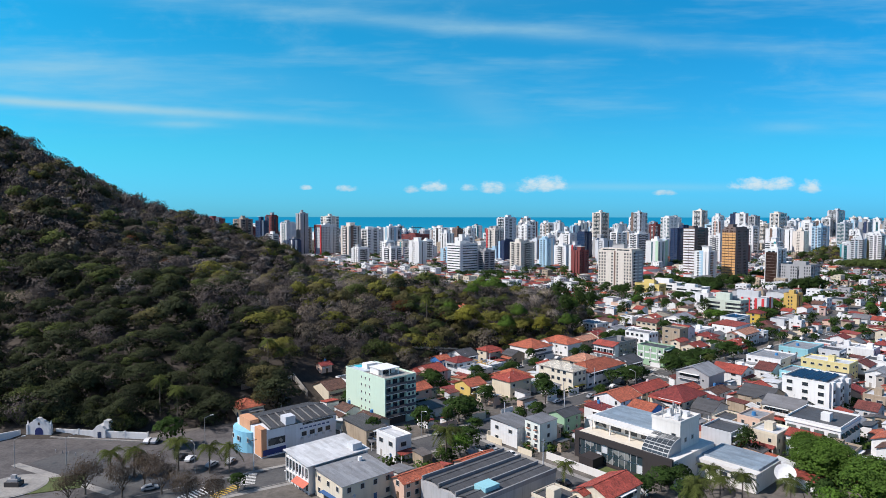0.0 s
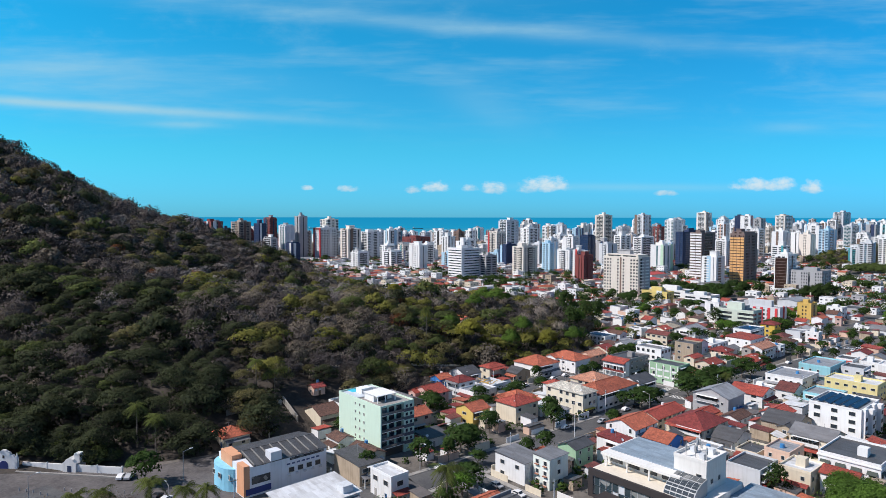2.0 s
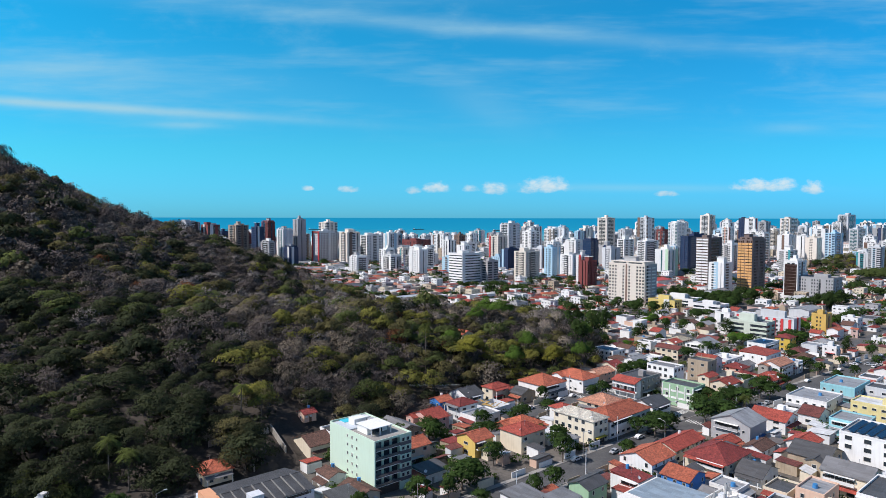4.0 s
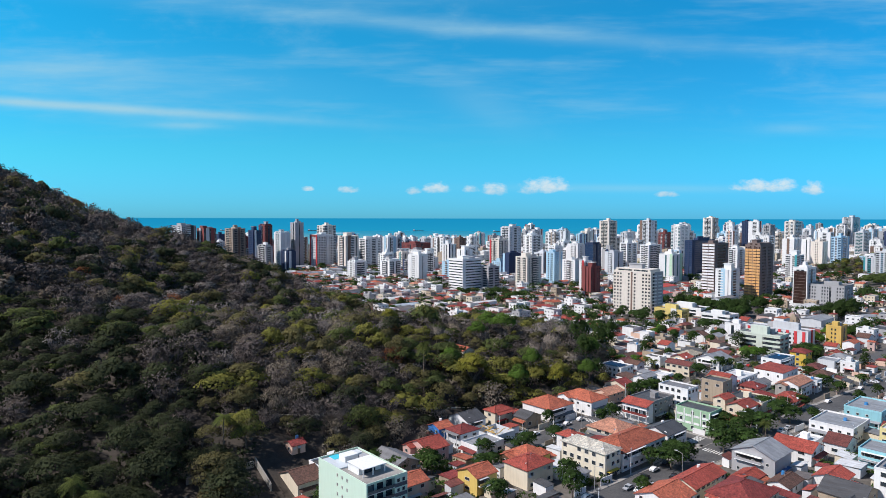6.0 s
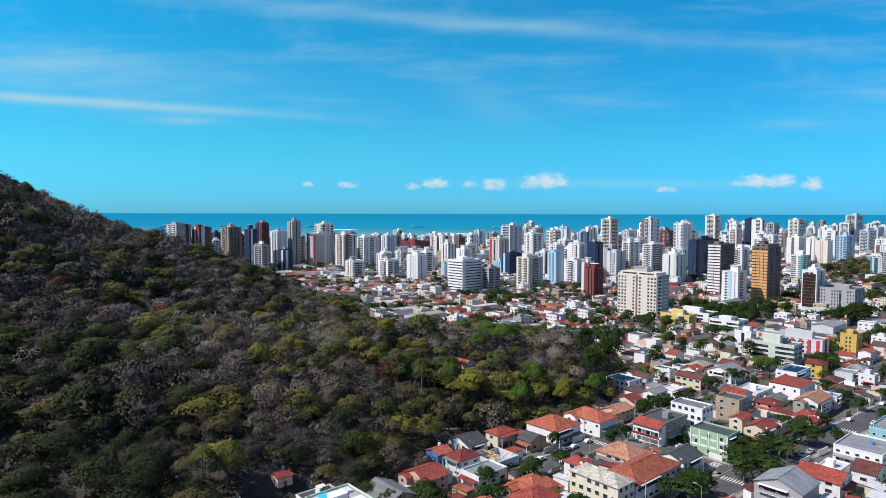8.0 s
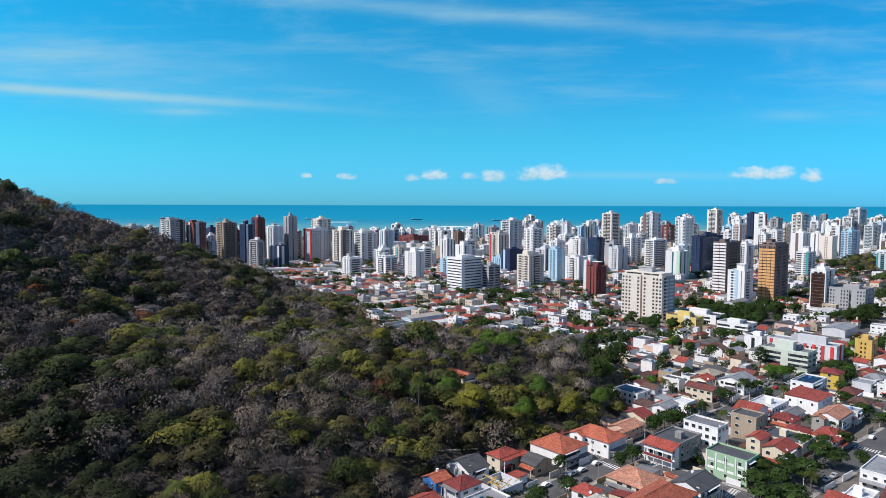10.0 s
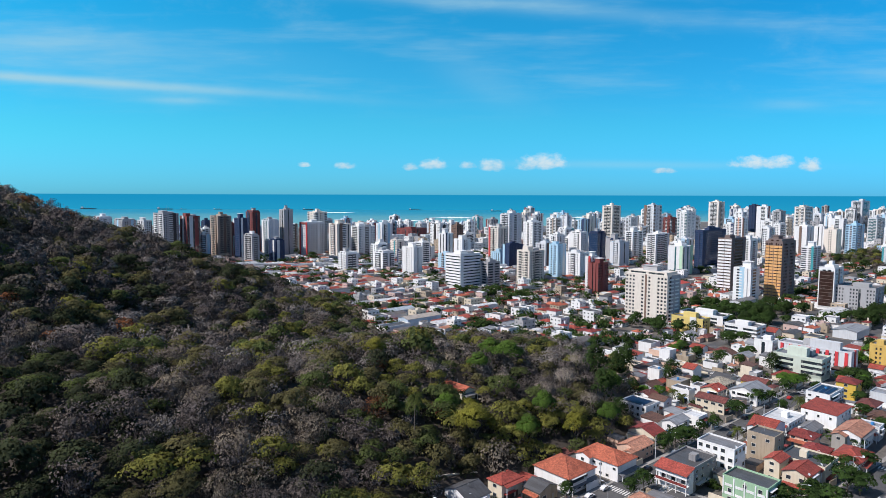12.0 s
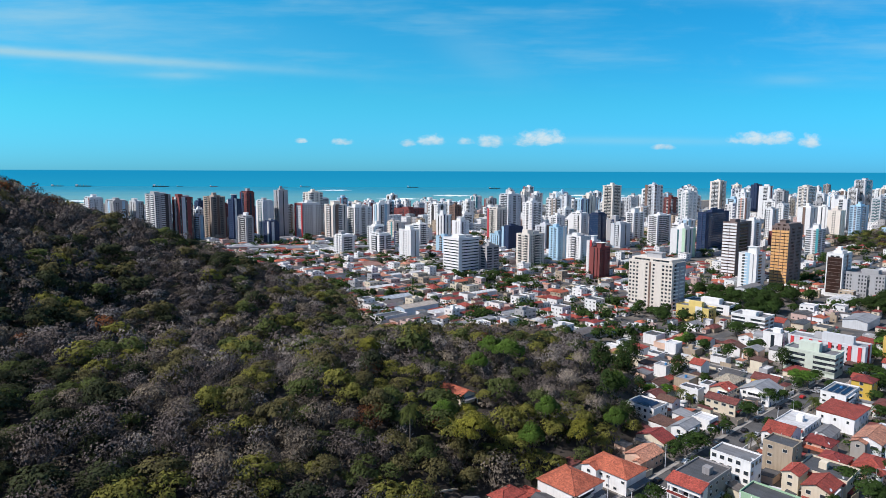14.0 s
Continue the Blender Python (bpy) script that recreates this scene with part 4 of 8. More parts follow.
tower(569.2, 1056.8, 16.3, 18.2, 80.1, GREYW, "vert", None, None, "tall grey", 0, seed=52)
tower(520.7, 991.6, 15, 23.1, 33.6, NAVY, "grid", WHITE, BLUEGLASS, "dark blue", 0, seed=53)
red_frame = tower(596.2, 1028, 33.8, 24.8, 57.2, PALE, "grid", None, None, "red and white", 0, seed=54, rows=("www", "wwbw"))
for a, b in ((-0.2, 3.4), (21.6, 25.0)):
    part("pilaster", Shape().box(-1.0, a, 0, 0.3, b, 60), RED, red_frame, "red corner strip")
part("cornice", Shape().box(-1.0, 3.4, 56.5, 0.3, 21.6, 59.5), MAROON, red_frame, "dark red top band")
tower(638.7, 1074.6, 23.5, 27.8, 74.5, CREAM, "grid", None, None, "pale", 1, seed=55)
tower(625, 980.5, 26.8, 26.3, 57.4, CREAM, "vert", BROWN, None, "cream and brown", 1, seed=56)
tower(679.5, 999.3, 34.8, 24.5, 51, WHITE, "grid", None, None, "white", 2, seed=57)
tower(739.1, 1013.8, 22.3, 17.4, 53.2, WHITE, "vert", LIGHTBLUE, None, "white", 0, seed=58)
tower(903.8, 1135.6, 41.4, 53.1, 33.5, MAROON, "grid", None, None, "maroon", 0, seed=59)
tower(851.2, 982.6, 21, 29.4, 49.9, WHITE, "grid", DARK, None, "white", 1, seed=60)
tower(841.3, 925, 16.5, 15.1, 50.7, BROWN, "grid", None, None, "brown", 0, seed=61)
tower(713.9, 810.5, 16.1, 17.1, 46.3, WHITE, "vert", NAVY, None, "white", 0, seed=62)
tower(1031, 1091.3, 22.1, 19.7, 48, WHITE, "grid", None, None, "white", 1, seed=63)
tower(825.7, 806, 24, 23.1, 50.9, CREAM, "grid", RED, None, "cream and red", 0, seed=64)
tower(876.1, 828.4, 31.4, 22.4, 71.9, PALE, "grid", None, None, "tall white", 2, seed=65)
tower(729.1, 691.2, 29.3, 15.1, 34.9, NAVY, "grid", LIGHTBLUE, BLUEGLASS, "blue and white", 0, seed=66)
tower(640.4, 576.2, 27.3, 20.1, 39.3, CREAM, "grid", None, None, "cream", 1, seed=67)
tower(945, 834.8, 27.8, 22.6, 57.1, WHITE, "grid", None, None, "white", 2, seed=68)
tower(712.8, 771.6, 17.2, 18.6, 39.4, WHITE, "blind", None, None, "white", 0, seed=69)
tower(578.5, 583.6, 19, 12.5, 29.5, GREYW, "bands", None, None, "grey", 0, seed=70)
# the long low blocks
tower(534.3, 309, 12, 25.7, 11, paint(0.74, 0.58, 0.20), "grid", WHITE, None, "yellow and white", 0, 2.9, seed=90, name="apartment_block")
tower(556.2, 303.7, 16, 36.7, 11, WHITE, "bands", None, None, "white", 0, 2.9, seed=91, name="apartment_block")
tower(536.4, 269.8, 16, 23.6, 11, WHITE, "bands", None, None, "white", 0, 2.9, seed=92, name="apartment_block")
tower(494.5, 242.6, 10, 11.5, 12, WHITE, "grid", None, None, "white", 0, 2.9, seed=93, name="apartment_block")
red_block = tower(498.8, 199.3, 12, 41.6, 12, PALE, "grid", RED, None, "white and red", 0, 2.9, seed=94, name="apartment_block")
for k in range(8):
    part("pilaster", Shape().box(-0.4, 1.8 + k * 5.2, 0, 0.2, 3.6 + k * 5.2, 12.4), paint(0.62, 0.05, 0.06), red_block, "red vertical strip")
tower(466.9, 204.8, 13.8, 26.4, 12, paint(0.58, 0.65, 0.56), "bands", None, None, "pale green", 0, 2.9, seed=95, name="apartment_block")
tower(526.2, 188, 12, 9.5, 14, paint(0.66, 0.44, 0.12), "grid", None, None, "yellow", 0, 2.9, seed=96, name="apartment_block")


# ---- houses ----
WINDOWS = {}


def window_mesh(w, h, side):
    """A frame that stands proud of its wall with the pane set back in it, one piece; side x faces -p, side y faces -q."""
    key = (round(w, 1), round(h, 1), side)
    if key not in WINDOWS:
        s = Shape()
        f = 0.1
        rings = [(w / 2 + f, -f, h + f, 0.04), (w / 2 + f, -f, h + f, -0.10), (w / 2, 0, h, -0.10), (w / 2, 0, h, -0.02)]
        for a, z0, z1, d in rings:
            for along, z in ((-a, z0), (a, z0), (a, z1), (-a, z1)):
                s.verts.append((along, d, z) if side == "y" else (d, -along, z))
        for r in range(3):
            s.faces += [(4 * r + k, 4 * r + 4 + k, 4 * r + 4 + (k + 1) % 4, 4 * r + (k + 1) % 4) for k in range(4)]
        s.faces.append((12, 13, 14, 15))
        me = s.mesh("window", FRAME, GLASS)
        me.polygons[12].material_index = 1
        WINDOWS[key] = me
    return WINDOWS[key]


FRAME = paint(0.62, 0.6, 0.56, 0.2)
DOOR = [paint(0.12, 0.07, 0.04), paint(0.3, 0.31, 0.32), paint(0.05, 0.12, 0.25), paint(0.38, 0.36, 0.33)]


def windows_on(ob, lp, lq, tall, rng, sill=1.0, pitch=3.1, w=1.3, h=1.15, sides="xy"):
    storeys = max(1, round(tall / 3.0))
    step = tall / storeys
    for side, length in (("x", lq), ("y", lp)):
        if side not in sides:
            continue
        count = max(1, int((length - 0.8) / pitch))
        for k in range(storeys):
            for j in range(count):
                if rng.random() < 0.14:
                    continue
                along = (j + 0.5) * length / count
                door = k == 0 and rng.random() < 0.22
                me = window_mesh(w, h, side)
                if door:
                    win = part("door", Shape().box(-0.06, -0.5, 0, 0.04, 0.5, 2.1) if side == "x" else Shape().box(-0.5, -0.06, 0, 0.5, 0.04, 2.1), rng.choice(DOOR), ob)
                else:
                    win = part("window", me, None, ob)
                z = k * step + (0.02 if door else sill)
                win.location = (0, along, z) if side == "x" else (along, 0, z)


def gable(lp, lq, tall, rise, along, over=0.45, thick=0.16):
    """Two tiled slopes with thickness, the ridge along p or q."""
    s = Shape()
    if along == "p":
        for q0, q1 in ((-over, lq / 2), (lq + over, lq / 2)):
            drop = -over * rise / (lq / 2)
            ring = [(-over, q0, tall + drop), (lp + over, q0, tall + drop), (lp + over, q1, tall + rise), (-over, q1, tall + rise)]
            if q0 > q1:
                ring.reverse()
            s.solid(ring, [(x, y, z + thick) for x, y, z in ring])
        s.box(-over, lq / 2 - 0.15, tall + rise + thick - 0.06, lp + over, lq / 2 + 0.15, tall + rise + thick + 0.08)
    else:
        for p0, p1 in ((-over, lp / 2), (lp + over, lp / 2)):
            drop = -over * rise / (lp / 2)
            ring = [(p0, -over, tall + drop), (p1, -over, tall + rise), (p1, lq + over, tall + rise), (p0, lq + over, tall + drop)]
            if p0 > p1:
                ring.reverse()
            s.solid(ring, [(x, y, z + thick) for x, y, z in ring])
        s.box(lp / 2 - 0.15, -over, tall + rise + thick - 0.06, lp / 2 + 0.15, lq + over, tall + rise + thick + 0.08)
    return s


def gable_ends(lp, lq, tall, rise, along, end):
    s = Shape()
    if along == "p":
        for x0, x1 in (((0, 0.2), (lp - 0.2, lp))[end],):
            s.solid([(x0, 0, tall), (x0, lq / 2, tall + rise), (x0, lq, tall)], [(x1, 0, tall), (x1, lq / 2, tall + rise), (x1, lq, tall)])
    else:
        for y0, y1 in (((0, 0.2), (lq - 0.2, lq))[end],):
            s.solid([(0, y0, tall), (lp, y0, tall), (lp / 2, y0, tall + rise)], [(0, y1, tall), (lp, y1, tall), (lp / 2, y1, tall + rise)])
    return s


def hip(lp, lq, tall, rise, over=0.5):
    s = Shape()
    half = min(lp, lq) / 2
    if lp > lq:
        r0, r1 = (half, lq / 2, tall + rise), (lp - half, lq / 2, tall + rise)
    else:
        r0, r1 = (lp / 2, half, tall + rise), (lp / 2, lq - half, tall + rise)
    a, b, c, d = (-over, -over, tall - 0.15), (lp + over, -over, tall - 0.15), (lp + over, lq + over, tall - 0.15), (-over, lq + over, tall - 0.15)
    if lp > lq:
        s.face(a, b, r1, r0), s.face(b, c, r1), s.face(c, d, r0, r1), s.face(d, a, r0)
    else:
        s.face(a, b, r0), s.face(b, c, r1, r0), s.face(c, d, r1), s.face(d, a, r0, r1)
    s.box(-over, -over, tall - 0.3, lp + over, lq + over, tall - 0.16)
    # ridge caps
    for u, v in ((a, r0 if lp > lq else r0), (b, r1 if lp > lq else r0), (c, r1), (d, r0 if lp > lq else r1), (r0, r1)):
        u, v = Vector(u), Vector(v)
        side = (v - u).cross(Vector((0, 0, 1)))
        if side.length < 1e-4:
            continue
        side = side.normalized() * 0.16
        lift = Vector((0, 0, 0.14))
        s.solid([tuple(u - side), tuple(u + side), tuple(u + lift)], [tuple(v - side), tuple(v + side), tuple(v + lift)])
    return s


DISH = Shape()
for k in range(10):
    a, b = 2 * math.pi * k / 10, 2 * math.pi * (k + 1) / 10
    DISH.face((0, 0, 0), (0.55 * math.cos(a), 0.55 * math.sin(a), 0.14), (0.55 * math.cos(b), 0.55 * math.sin(b), 0.14))
DISH = DISH.mesh("dish", WHITE)
AC_BOX = Shape().box(-0.4, -0.45, 0, 0.4, 0, 0.6).mesh("air_conditioner", PALE)
MAST = Shape().tube(0, 0, -0.6, 2.3, 0.045, 0.03, 5).box(-0.6, -0.03, 2.0, 0.6, 0.03, 2.06).mesh("antenna", STEEL)


def clutter(ob, p, q, lp, lq, tall, roof, cover, rng):
    """Lean-to verandas, coolers, aerials and dishes: what people hang on a house."""
    if tall < 8 and rng.random() < 0.6:
        side = rng.choice("xy")
        deep = rng.uniform(1.5, 2.6)
        tile = rng.choice((cover, TILE[0], TILE[2], GREY_ROOF[1])) if roof != "flat" else rng.choice((TILE[0], TILE[1], GREY_ROOF[2]))
        z = rng.choice((2.6, 2.6, tall - 0.9)) if tall > 4 else 2.3
        if side == "x" and free(p - deep - 0.2, q + 0.6, deep - 0.2, lq - 1.2, 0):
            take(p - deep, q, deep - 0.1, lq)
            ring = [(-deep, 0.3, z), (-0.02, 0.3, z + 0.6), (-0.02, lq - 0.3, z + 0.6), (-deep, lq - 0.3, z)]
            part("veranda_roof", Shape().solid(ring, [(a, b, c + 0.12) for a, b, c in ring]), tile, ob)
            for y in (0.5, lq - 0.7):
                part("post", Shape().box(-deep + 0.1, y, 0, -deep + 0.3, y + 0.2, z), WHITE, ob)
        elif side == "y" and free(p + 0.6, q - deep - 0.2, lp - 1.2, deep - 0.2, 0):
            take(p, q - deep, lp, deep - 0.1)
            ring = [(0.3, -deep, z), (lp - 0.3, -deep, z), (lp - 0.3, -0.02, z + 0.6), (0.3, -0.02, z + 0.6)]
            part("veranda_roof", Shape().solid(ring, [(a, b, c + 0.12) for a, b, c in ring]), tile, ob)
            for x in (0.5, lp - 0.7):
                part("post", Shape().box(x, -deep + 0.1, 0, x + 0.2, -deep + 0.3, z), WHITE, ob)
    if roof in ("gable", "hip") and min(lp, lq) > 8.2 and rng.random() < 0.55:
        wide, deep = lq * rng.uniform(0.35, 0.5), rng.uniform(1.8, 3.2)
        y = rng.choice((0.3, lq - wide - 0.3))
        if free(p - deep, q + y + 0.3, deep - 0.3, wide - 0.6, 0):
            take(p - deep, q + y, deep - 0.1, wide)
            high, up = tall - 0.25, wide * 0.2
            part("wing_wall", Shape().box(-deep, y, 0, 0, y + wide, high), ob.children[0].data.materials[0], ob)
            part("wing_gable", gable_ends(deep + 2.5, wide, high, up, "p", 0), ob.children[0].data.materials[0], ob).location = (-deep, y, 0)
            part("wing_roof", gable(deep + 2.5, wide, high, up, "p", 0.4), cover, ob).location = (-deep, y, 0)
            part("wing_window", window_mesh(1.3, 1.1, "x"), None, ob).location = (-deep, y + wide / 2, high - 2.0)
    for k in range(rng.choice((0, 0, 1, 2))):
        part("air_conditioner", AC_BOX, None, ob).location = (rng.uniform(0.8, lp - 0.8), 0, rng.uniform(1.8, max(1.9, tall - 1.2)))
    if rng.random() < 0.35:
        part("antenna", MAST, None, ob).location = (lp * rng.uniform(0.3, 0.7), lq * rng.uniform(0.3, 0.7), tall + (0.5 if roof == "flat" else 1.2))
    if rng.random() < 0.3:
        part("dish", DISH, None, ob, "small white satellite dish").matrix_basis = pose(lp * rng.uniform(0.05, 0.3), lq * rng.uniform(0.05, 0.3), tall + 0.7, 50, 0, rng.uniform(-60, 20))
    if roof != "flat" and rng.random() < 0.18:
        part("water_tank", Shape().tube(lp * 0.75, lq * 0.75, tall, tall + 1.9, 0.6, 0.55, 10), rng.choice((TANK_BLUE, WHITE)), ob, "round water tank")


HOUSES = {}
# near-black paint for slabs that stand for the shade inside openings
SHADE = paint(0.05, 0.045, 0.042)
AWNING = [paint(0.45, 0.05, 0.04), paint(0.55, 0.42, 0.05), paint(0.04, 0.12, 0.3), paint(0.5, 0.5, 0.48), paint(0.35, 0.33, 0.3)]


def loggia(ob, side, start, end, z, high=2.3, rail=None, deep=1.1):
    """A gallery on a face: a near-black slab painted as its inner shade, behind a floor slab, a parapet and a lintel.
    """
    def box(a0, d0, z0, a1, d1, z1):
        return Shape().box(-d1, a0, z0, -d0, a1, z1) if side == "x" else Shape().box(a0, -d1, z0, a1, -d0, z1)
    part("opening", box(start, -0.02, z + 0.12, end, 0.05, z + high), SHADE, ob, "dark slab painted as the shade inside a gallery")
    part("balcony_slab", box(start - 0.15, 0.0, z - 0.12, end + 0.15, deep, z + 0.1), WHITE, ob)
    part("balcony_rail", box(start - 0.15, deep - 0.12, z + 0.1, end + 0.15, deep, z + 0.95), rail or WHITE, ob)
    part("balcony_roof", box(start - 0.15, 0.0, z + high, end + 0.15, deep, z + high + 0.16), WHITE, ob)


def shop_front(ob, side, start, end, rng):
    def box(a0, d0, z0, a1, d1, z1):
        return Shape().box(-d1, a0, z0, -d0, a1, z1) if side == "x" else Shape().box(a0, -d1, z0, a1, -d0, z1)
    # no hole in the wall: the shop's inner shade is a near-black slab
    part("shop_opening", box(start, -0.02, 0.05, end, 0.06, 2.5), SHADE, ob, "dark slab painted as the shade inside a shop front")
    part("awning", box(start - 0.1, 0.0, 2.5, end + 0.1, 1.3, 2.72), rng.choice(AWNING), ob, "flat shop awning")


def house(p, q, lp, lq, tall, roof, wall, cover, label, seed=0, rise=None, ridge="q", panes=True, extras=True, name="house", sides="xy"):
    rng = random.Random(seed + int(p * 31 + q * 17))
    take(p, q, lp, lq)
    ob = HOUSES[(p, q)] = thing(name, grid(p, q), label, "house", "houses of the quarter")
    part("wall", Shape().box(0, 0, 0, lp, lq, tall), wall, ob)
    if roof == "flat":
        top = Shape()
        t = 0.22
        for a in ((-0.05, -0.05, lp + 0.05, t), (-0.05, lq - t, lp + 0.05, lq + 0.05), (-0.05, t, t, lq - t), (lp - t, t, lp + 0.05, lq - t)):
            top.box(a[0], a[1], tall, a[2], a[3], tall + 0.7)
        part("parapet", top, wall, ob)
        part("roof", Shape().box(t, t, tall, lp - t, lq - t, tall + 0.12), cover, ob)
        if extras and rng.random() < 0.6:
            x, y = lp * rng.uniform(0.3, 0.6), lq * rng.uniform(0.3, 0.6)
            if rng.random() < 0.4:
                part("water_tank", Shape().tube(x, y, tall + 0.12, tall + 1.3, 0.75, 0.65, 10), TANK_BLUE, ob, "blue plastic water tank")
            else:
                part("stair_house", Shape().box(x - 1.4, y - 1.3, tall + 0.12, x + 1.4, y + 1.3, tall + 2.6), wall, ob)
    elif roof == "hip":
        part("roof", hip(lp, lq, tall, rise or min(lp, lq) * 0.22), cover, ob, "clay tile roof")
    elif roof == "gable":
        up = rise or (lq if ridge == "p" else lp) * 0.2
        part("roof", gable(lp, lq, tall, up, ridge), cover, ob)
        for end in (0, 1):
            part("gable_wall", gable_ends(lp, lq, tall, up, ridge, end), wall, ob)
    elif roof == "shed":
        s = Shape()
        up = rise or 0.8
        ring = [(-0.3, -0.3, tall + 0.02), (lp + 0.3, -0.3, tall + 0.02), (lp + 0.3, lq + 0.3, tall + up), (-0.3, lq + 0.3, tall + up)]
        s.solid(ring, [(x, y, z + 0.12) for x, y, z in ring])
        s.solid([(0, 0, tall), (lp, 0, tall), (lp, lq, tall), (0, lq, tall)], [(0, 0, tall + 0.02), (lp, 0, tall + 0.02), (lp, lq, tall + up - 0.05), (0, lq, tall + up - 0.05)])
        part("roof", s, cover, ob)
    if panes:
        windows_on(ob, lp, lq, tall, rng, rng.choice((0.9, 1.0, 1.2)), rng.choice((2.6, 3.1, 3.6, 4.4)), rng.choice((0.9, 1.2, 1.5, 2.0)), rng.choice((0.9, 1.15, 1.35)), rng.choice(("xy", "xy", "xy", "y", "x")) if tall < 8 else sides)
        if extras:
            clutter(ob, p, q, lp, lq, tall, roof, cover, rng)
            dice = random.Random(seed * 3 + int(p))
            if tall > 5 and dice.random() < 0.42:
                side = dice.choice("xyy")
                long = lq if side == "x" else lp
                a = long * dice.choice((0.06, 0.3))
                loggia(ob, side, a, a + long * dice.uniform(0.4, 0.62), tall - 2.75, 2.2, dice.choice((None, None, wall, FRAME)))
            if tall > 5 and dice.random() < 0.4:
                side = dice.choice("xyy")
                long = lq if side == "x" else lp
                shop_front(ob, side, long * 0.1, long * dice.uniform(0.55, 0.9), dice)
    return ob


CREAMW, YELLOW, PEACH, BRICK = paint(0.70, 0.62, 0.48), paint(0.66, 0.48, 0.14), paint(0.68, 0.47, 0.36), paint(0.36, 0.17, 0.11)
LILAC, GREENW, BLUEW, ROUGH = paint(0.55, 0.42, 0.55), paint(0.34, 0.52, 0.34), paint(0.04, 0.20, 0.55), paint(0.42, 0.34, 0.25, 0.8)
T0, T1, T2, T3, T4, T5 = TILE
G0, G1, G2, G3 = GREY_ROOF
WHITEROOF = sheet(0.74, 0.75, 0.76)
house(302.8, 180.7, 9.4, 14.4, 11.6, "flat", WHITE, G1, "white three-storey house with a grey flat roof", 0, ridge="q")
house(324.8, 175.1, 9.3, 10.4, 12.3, "flat", ROUGH, G0, "bare brown-plastered block with a dark flat roof", 1, ridge="q")
house(283, 186.1, 17, 12, 8.6, "flat", paint(0.30, 0.29, 0.29), G0, "grey concrete house with a dark flat roof", 2, ridge="q")
house(269.4, 208.5, 12.5, 18, 6.6, "hip", WHITE, T2, "white two-storey house with an orange tile hip roof", 3, ridge="q")
house(247.0, 213.6, 15.7, 16, 6.4, "hip", WHITE, T2, "white house with an orange tile hip roof", 4, ridge="q")
house(335.7, 237.0, 12, 14.3, 6, "flat", WHITE, G1, "white house with solar panels on its roof", 5, ridge="q")
house(311, 217.9, 9, 12.6, 4, "gable", CREAMW, T1, "low house with a dark red tile roof", 6, ridge="p")
house(290, 213.5, 12.6, 8.9, 5, "gable", PEACH, T4, "house with a pale orange tile roof", 7, ridge="p")
house(370.8, 216, 8, 14.6, 6, "gable", CREAMW, T3, "cream house with a brown tile roof", 8, ridge="q")
house(401.9, 231.2, 14, 10, 5, "hip", CREAMW, tiles(0.62, 0.52, 0.38), "small house with a pale tan hip roof", 9, ridge="q")
house(395.7, 211, 16.8, 14, 6, "gable", WHITE, G2, "long white house with a grey sheet roof", 10, ridge="p")
house(420, 217.2, 10, 12.5, 5, "gable", YELLOW, T3, "yellow house with a dark brown tile roof", 11, ridge="q")
house(414.5, 184, 20, 11, 8, "flat", WHITE, G2, "white house with solar panels on a flat roof", 12, ridge="q")
house(443.5, 181.3, 10, 9, 9, "hip", OCHRE, T1, "yellow house with a red hip roof", 13, ridge="q")
house(389, 173.2, 20, 15, 7, "shed", WHITE, T0, "white-walled house with a red tile roof", 14, ridge="q")
house(347, 184, 12, 10.2, 8, "gable", WHITE, T0, "house with an orange-red tile roof", 15, ridge="q")
house(366, 185, 20, 12.3, 5, "flat", WHITE, WHITEROOF, "low white house with a white flat roof", 16, ridge="q")
house(368, 158, 18, 10, 7, "gable", WHITE, T4, "white house with a salmon tile roof", 17, ridge="p")
house(356, 172, 9, 10, 5, "hip", PEACH, T1, "house with a dark red hip roof", 18, ridge="q")
house(343, 164, 12, 9, 4, "hip", CREAMW, T1, "low house with a dark red hip roof", 19, ridge="q")
house(324, 157, 14, 16, 6.6, "flat", CREAMW, G0, "cream house with a black flat roof", 20, ridge="q")
house(310.5, 158, 12, 8.7, 7, "gable", CREAMW, T0, "cream house with a red tile gable roof", 21, ridge="p")
house(314, 169, 9, 5.4, 8, "gable", CREAMW, T0, "narrow cream house with a red tile roof", 22, ridge="p")
house(346, 151.5, 14, 10, 5, "hip", PEACH, T0, "house with a red hip roof", 23, ridge="q")
house(285.1, 161.5, 10.3, 15.2, 9, "flat", GREENW, G0, "green and white three-storey house with a dark flat roof", 24, ridge="q")
house(215.3, 163.6, 9, 18.6, 9, "hip", paint(0.80, 0.73, 0.58), tiles(0.84, 0.76, 0.62), "cream corner house with a pale hip roof", 25, ridge="q")
house(225.5, 163.5, 28, 13.3, 7, "hip", WHITE, T2, "row of townhouses under one orange tile roof", 26, ridge="q")
house(256, 163.8, 13.7, 10.9, 6, "gable", WHITE, G0, "white shed with a dark sheet roof", 27, ridge="p")
house(246, 178.6, 14, 14.9, 5, "hip", CREAMW, T4, "house with a pale salmon tile roof", 28, ridge="q")
house(257.5, 125.4, 14, 14.6, 7.4, "gable", GREYW, G2, "grey warehouse with a sheet metal roof", 29, ridge="p")
house(281.1, 122.2, 12, 13.8, 5, "gable", WHITE, T0, "white house with a red tile roof", 30, ridge="q")
house(316.8, 119.5, 20, 16, 6, "flat", WHITE, G2, "long white house with a flat grey roof", 31, ridge="q")
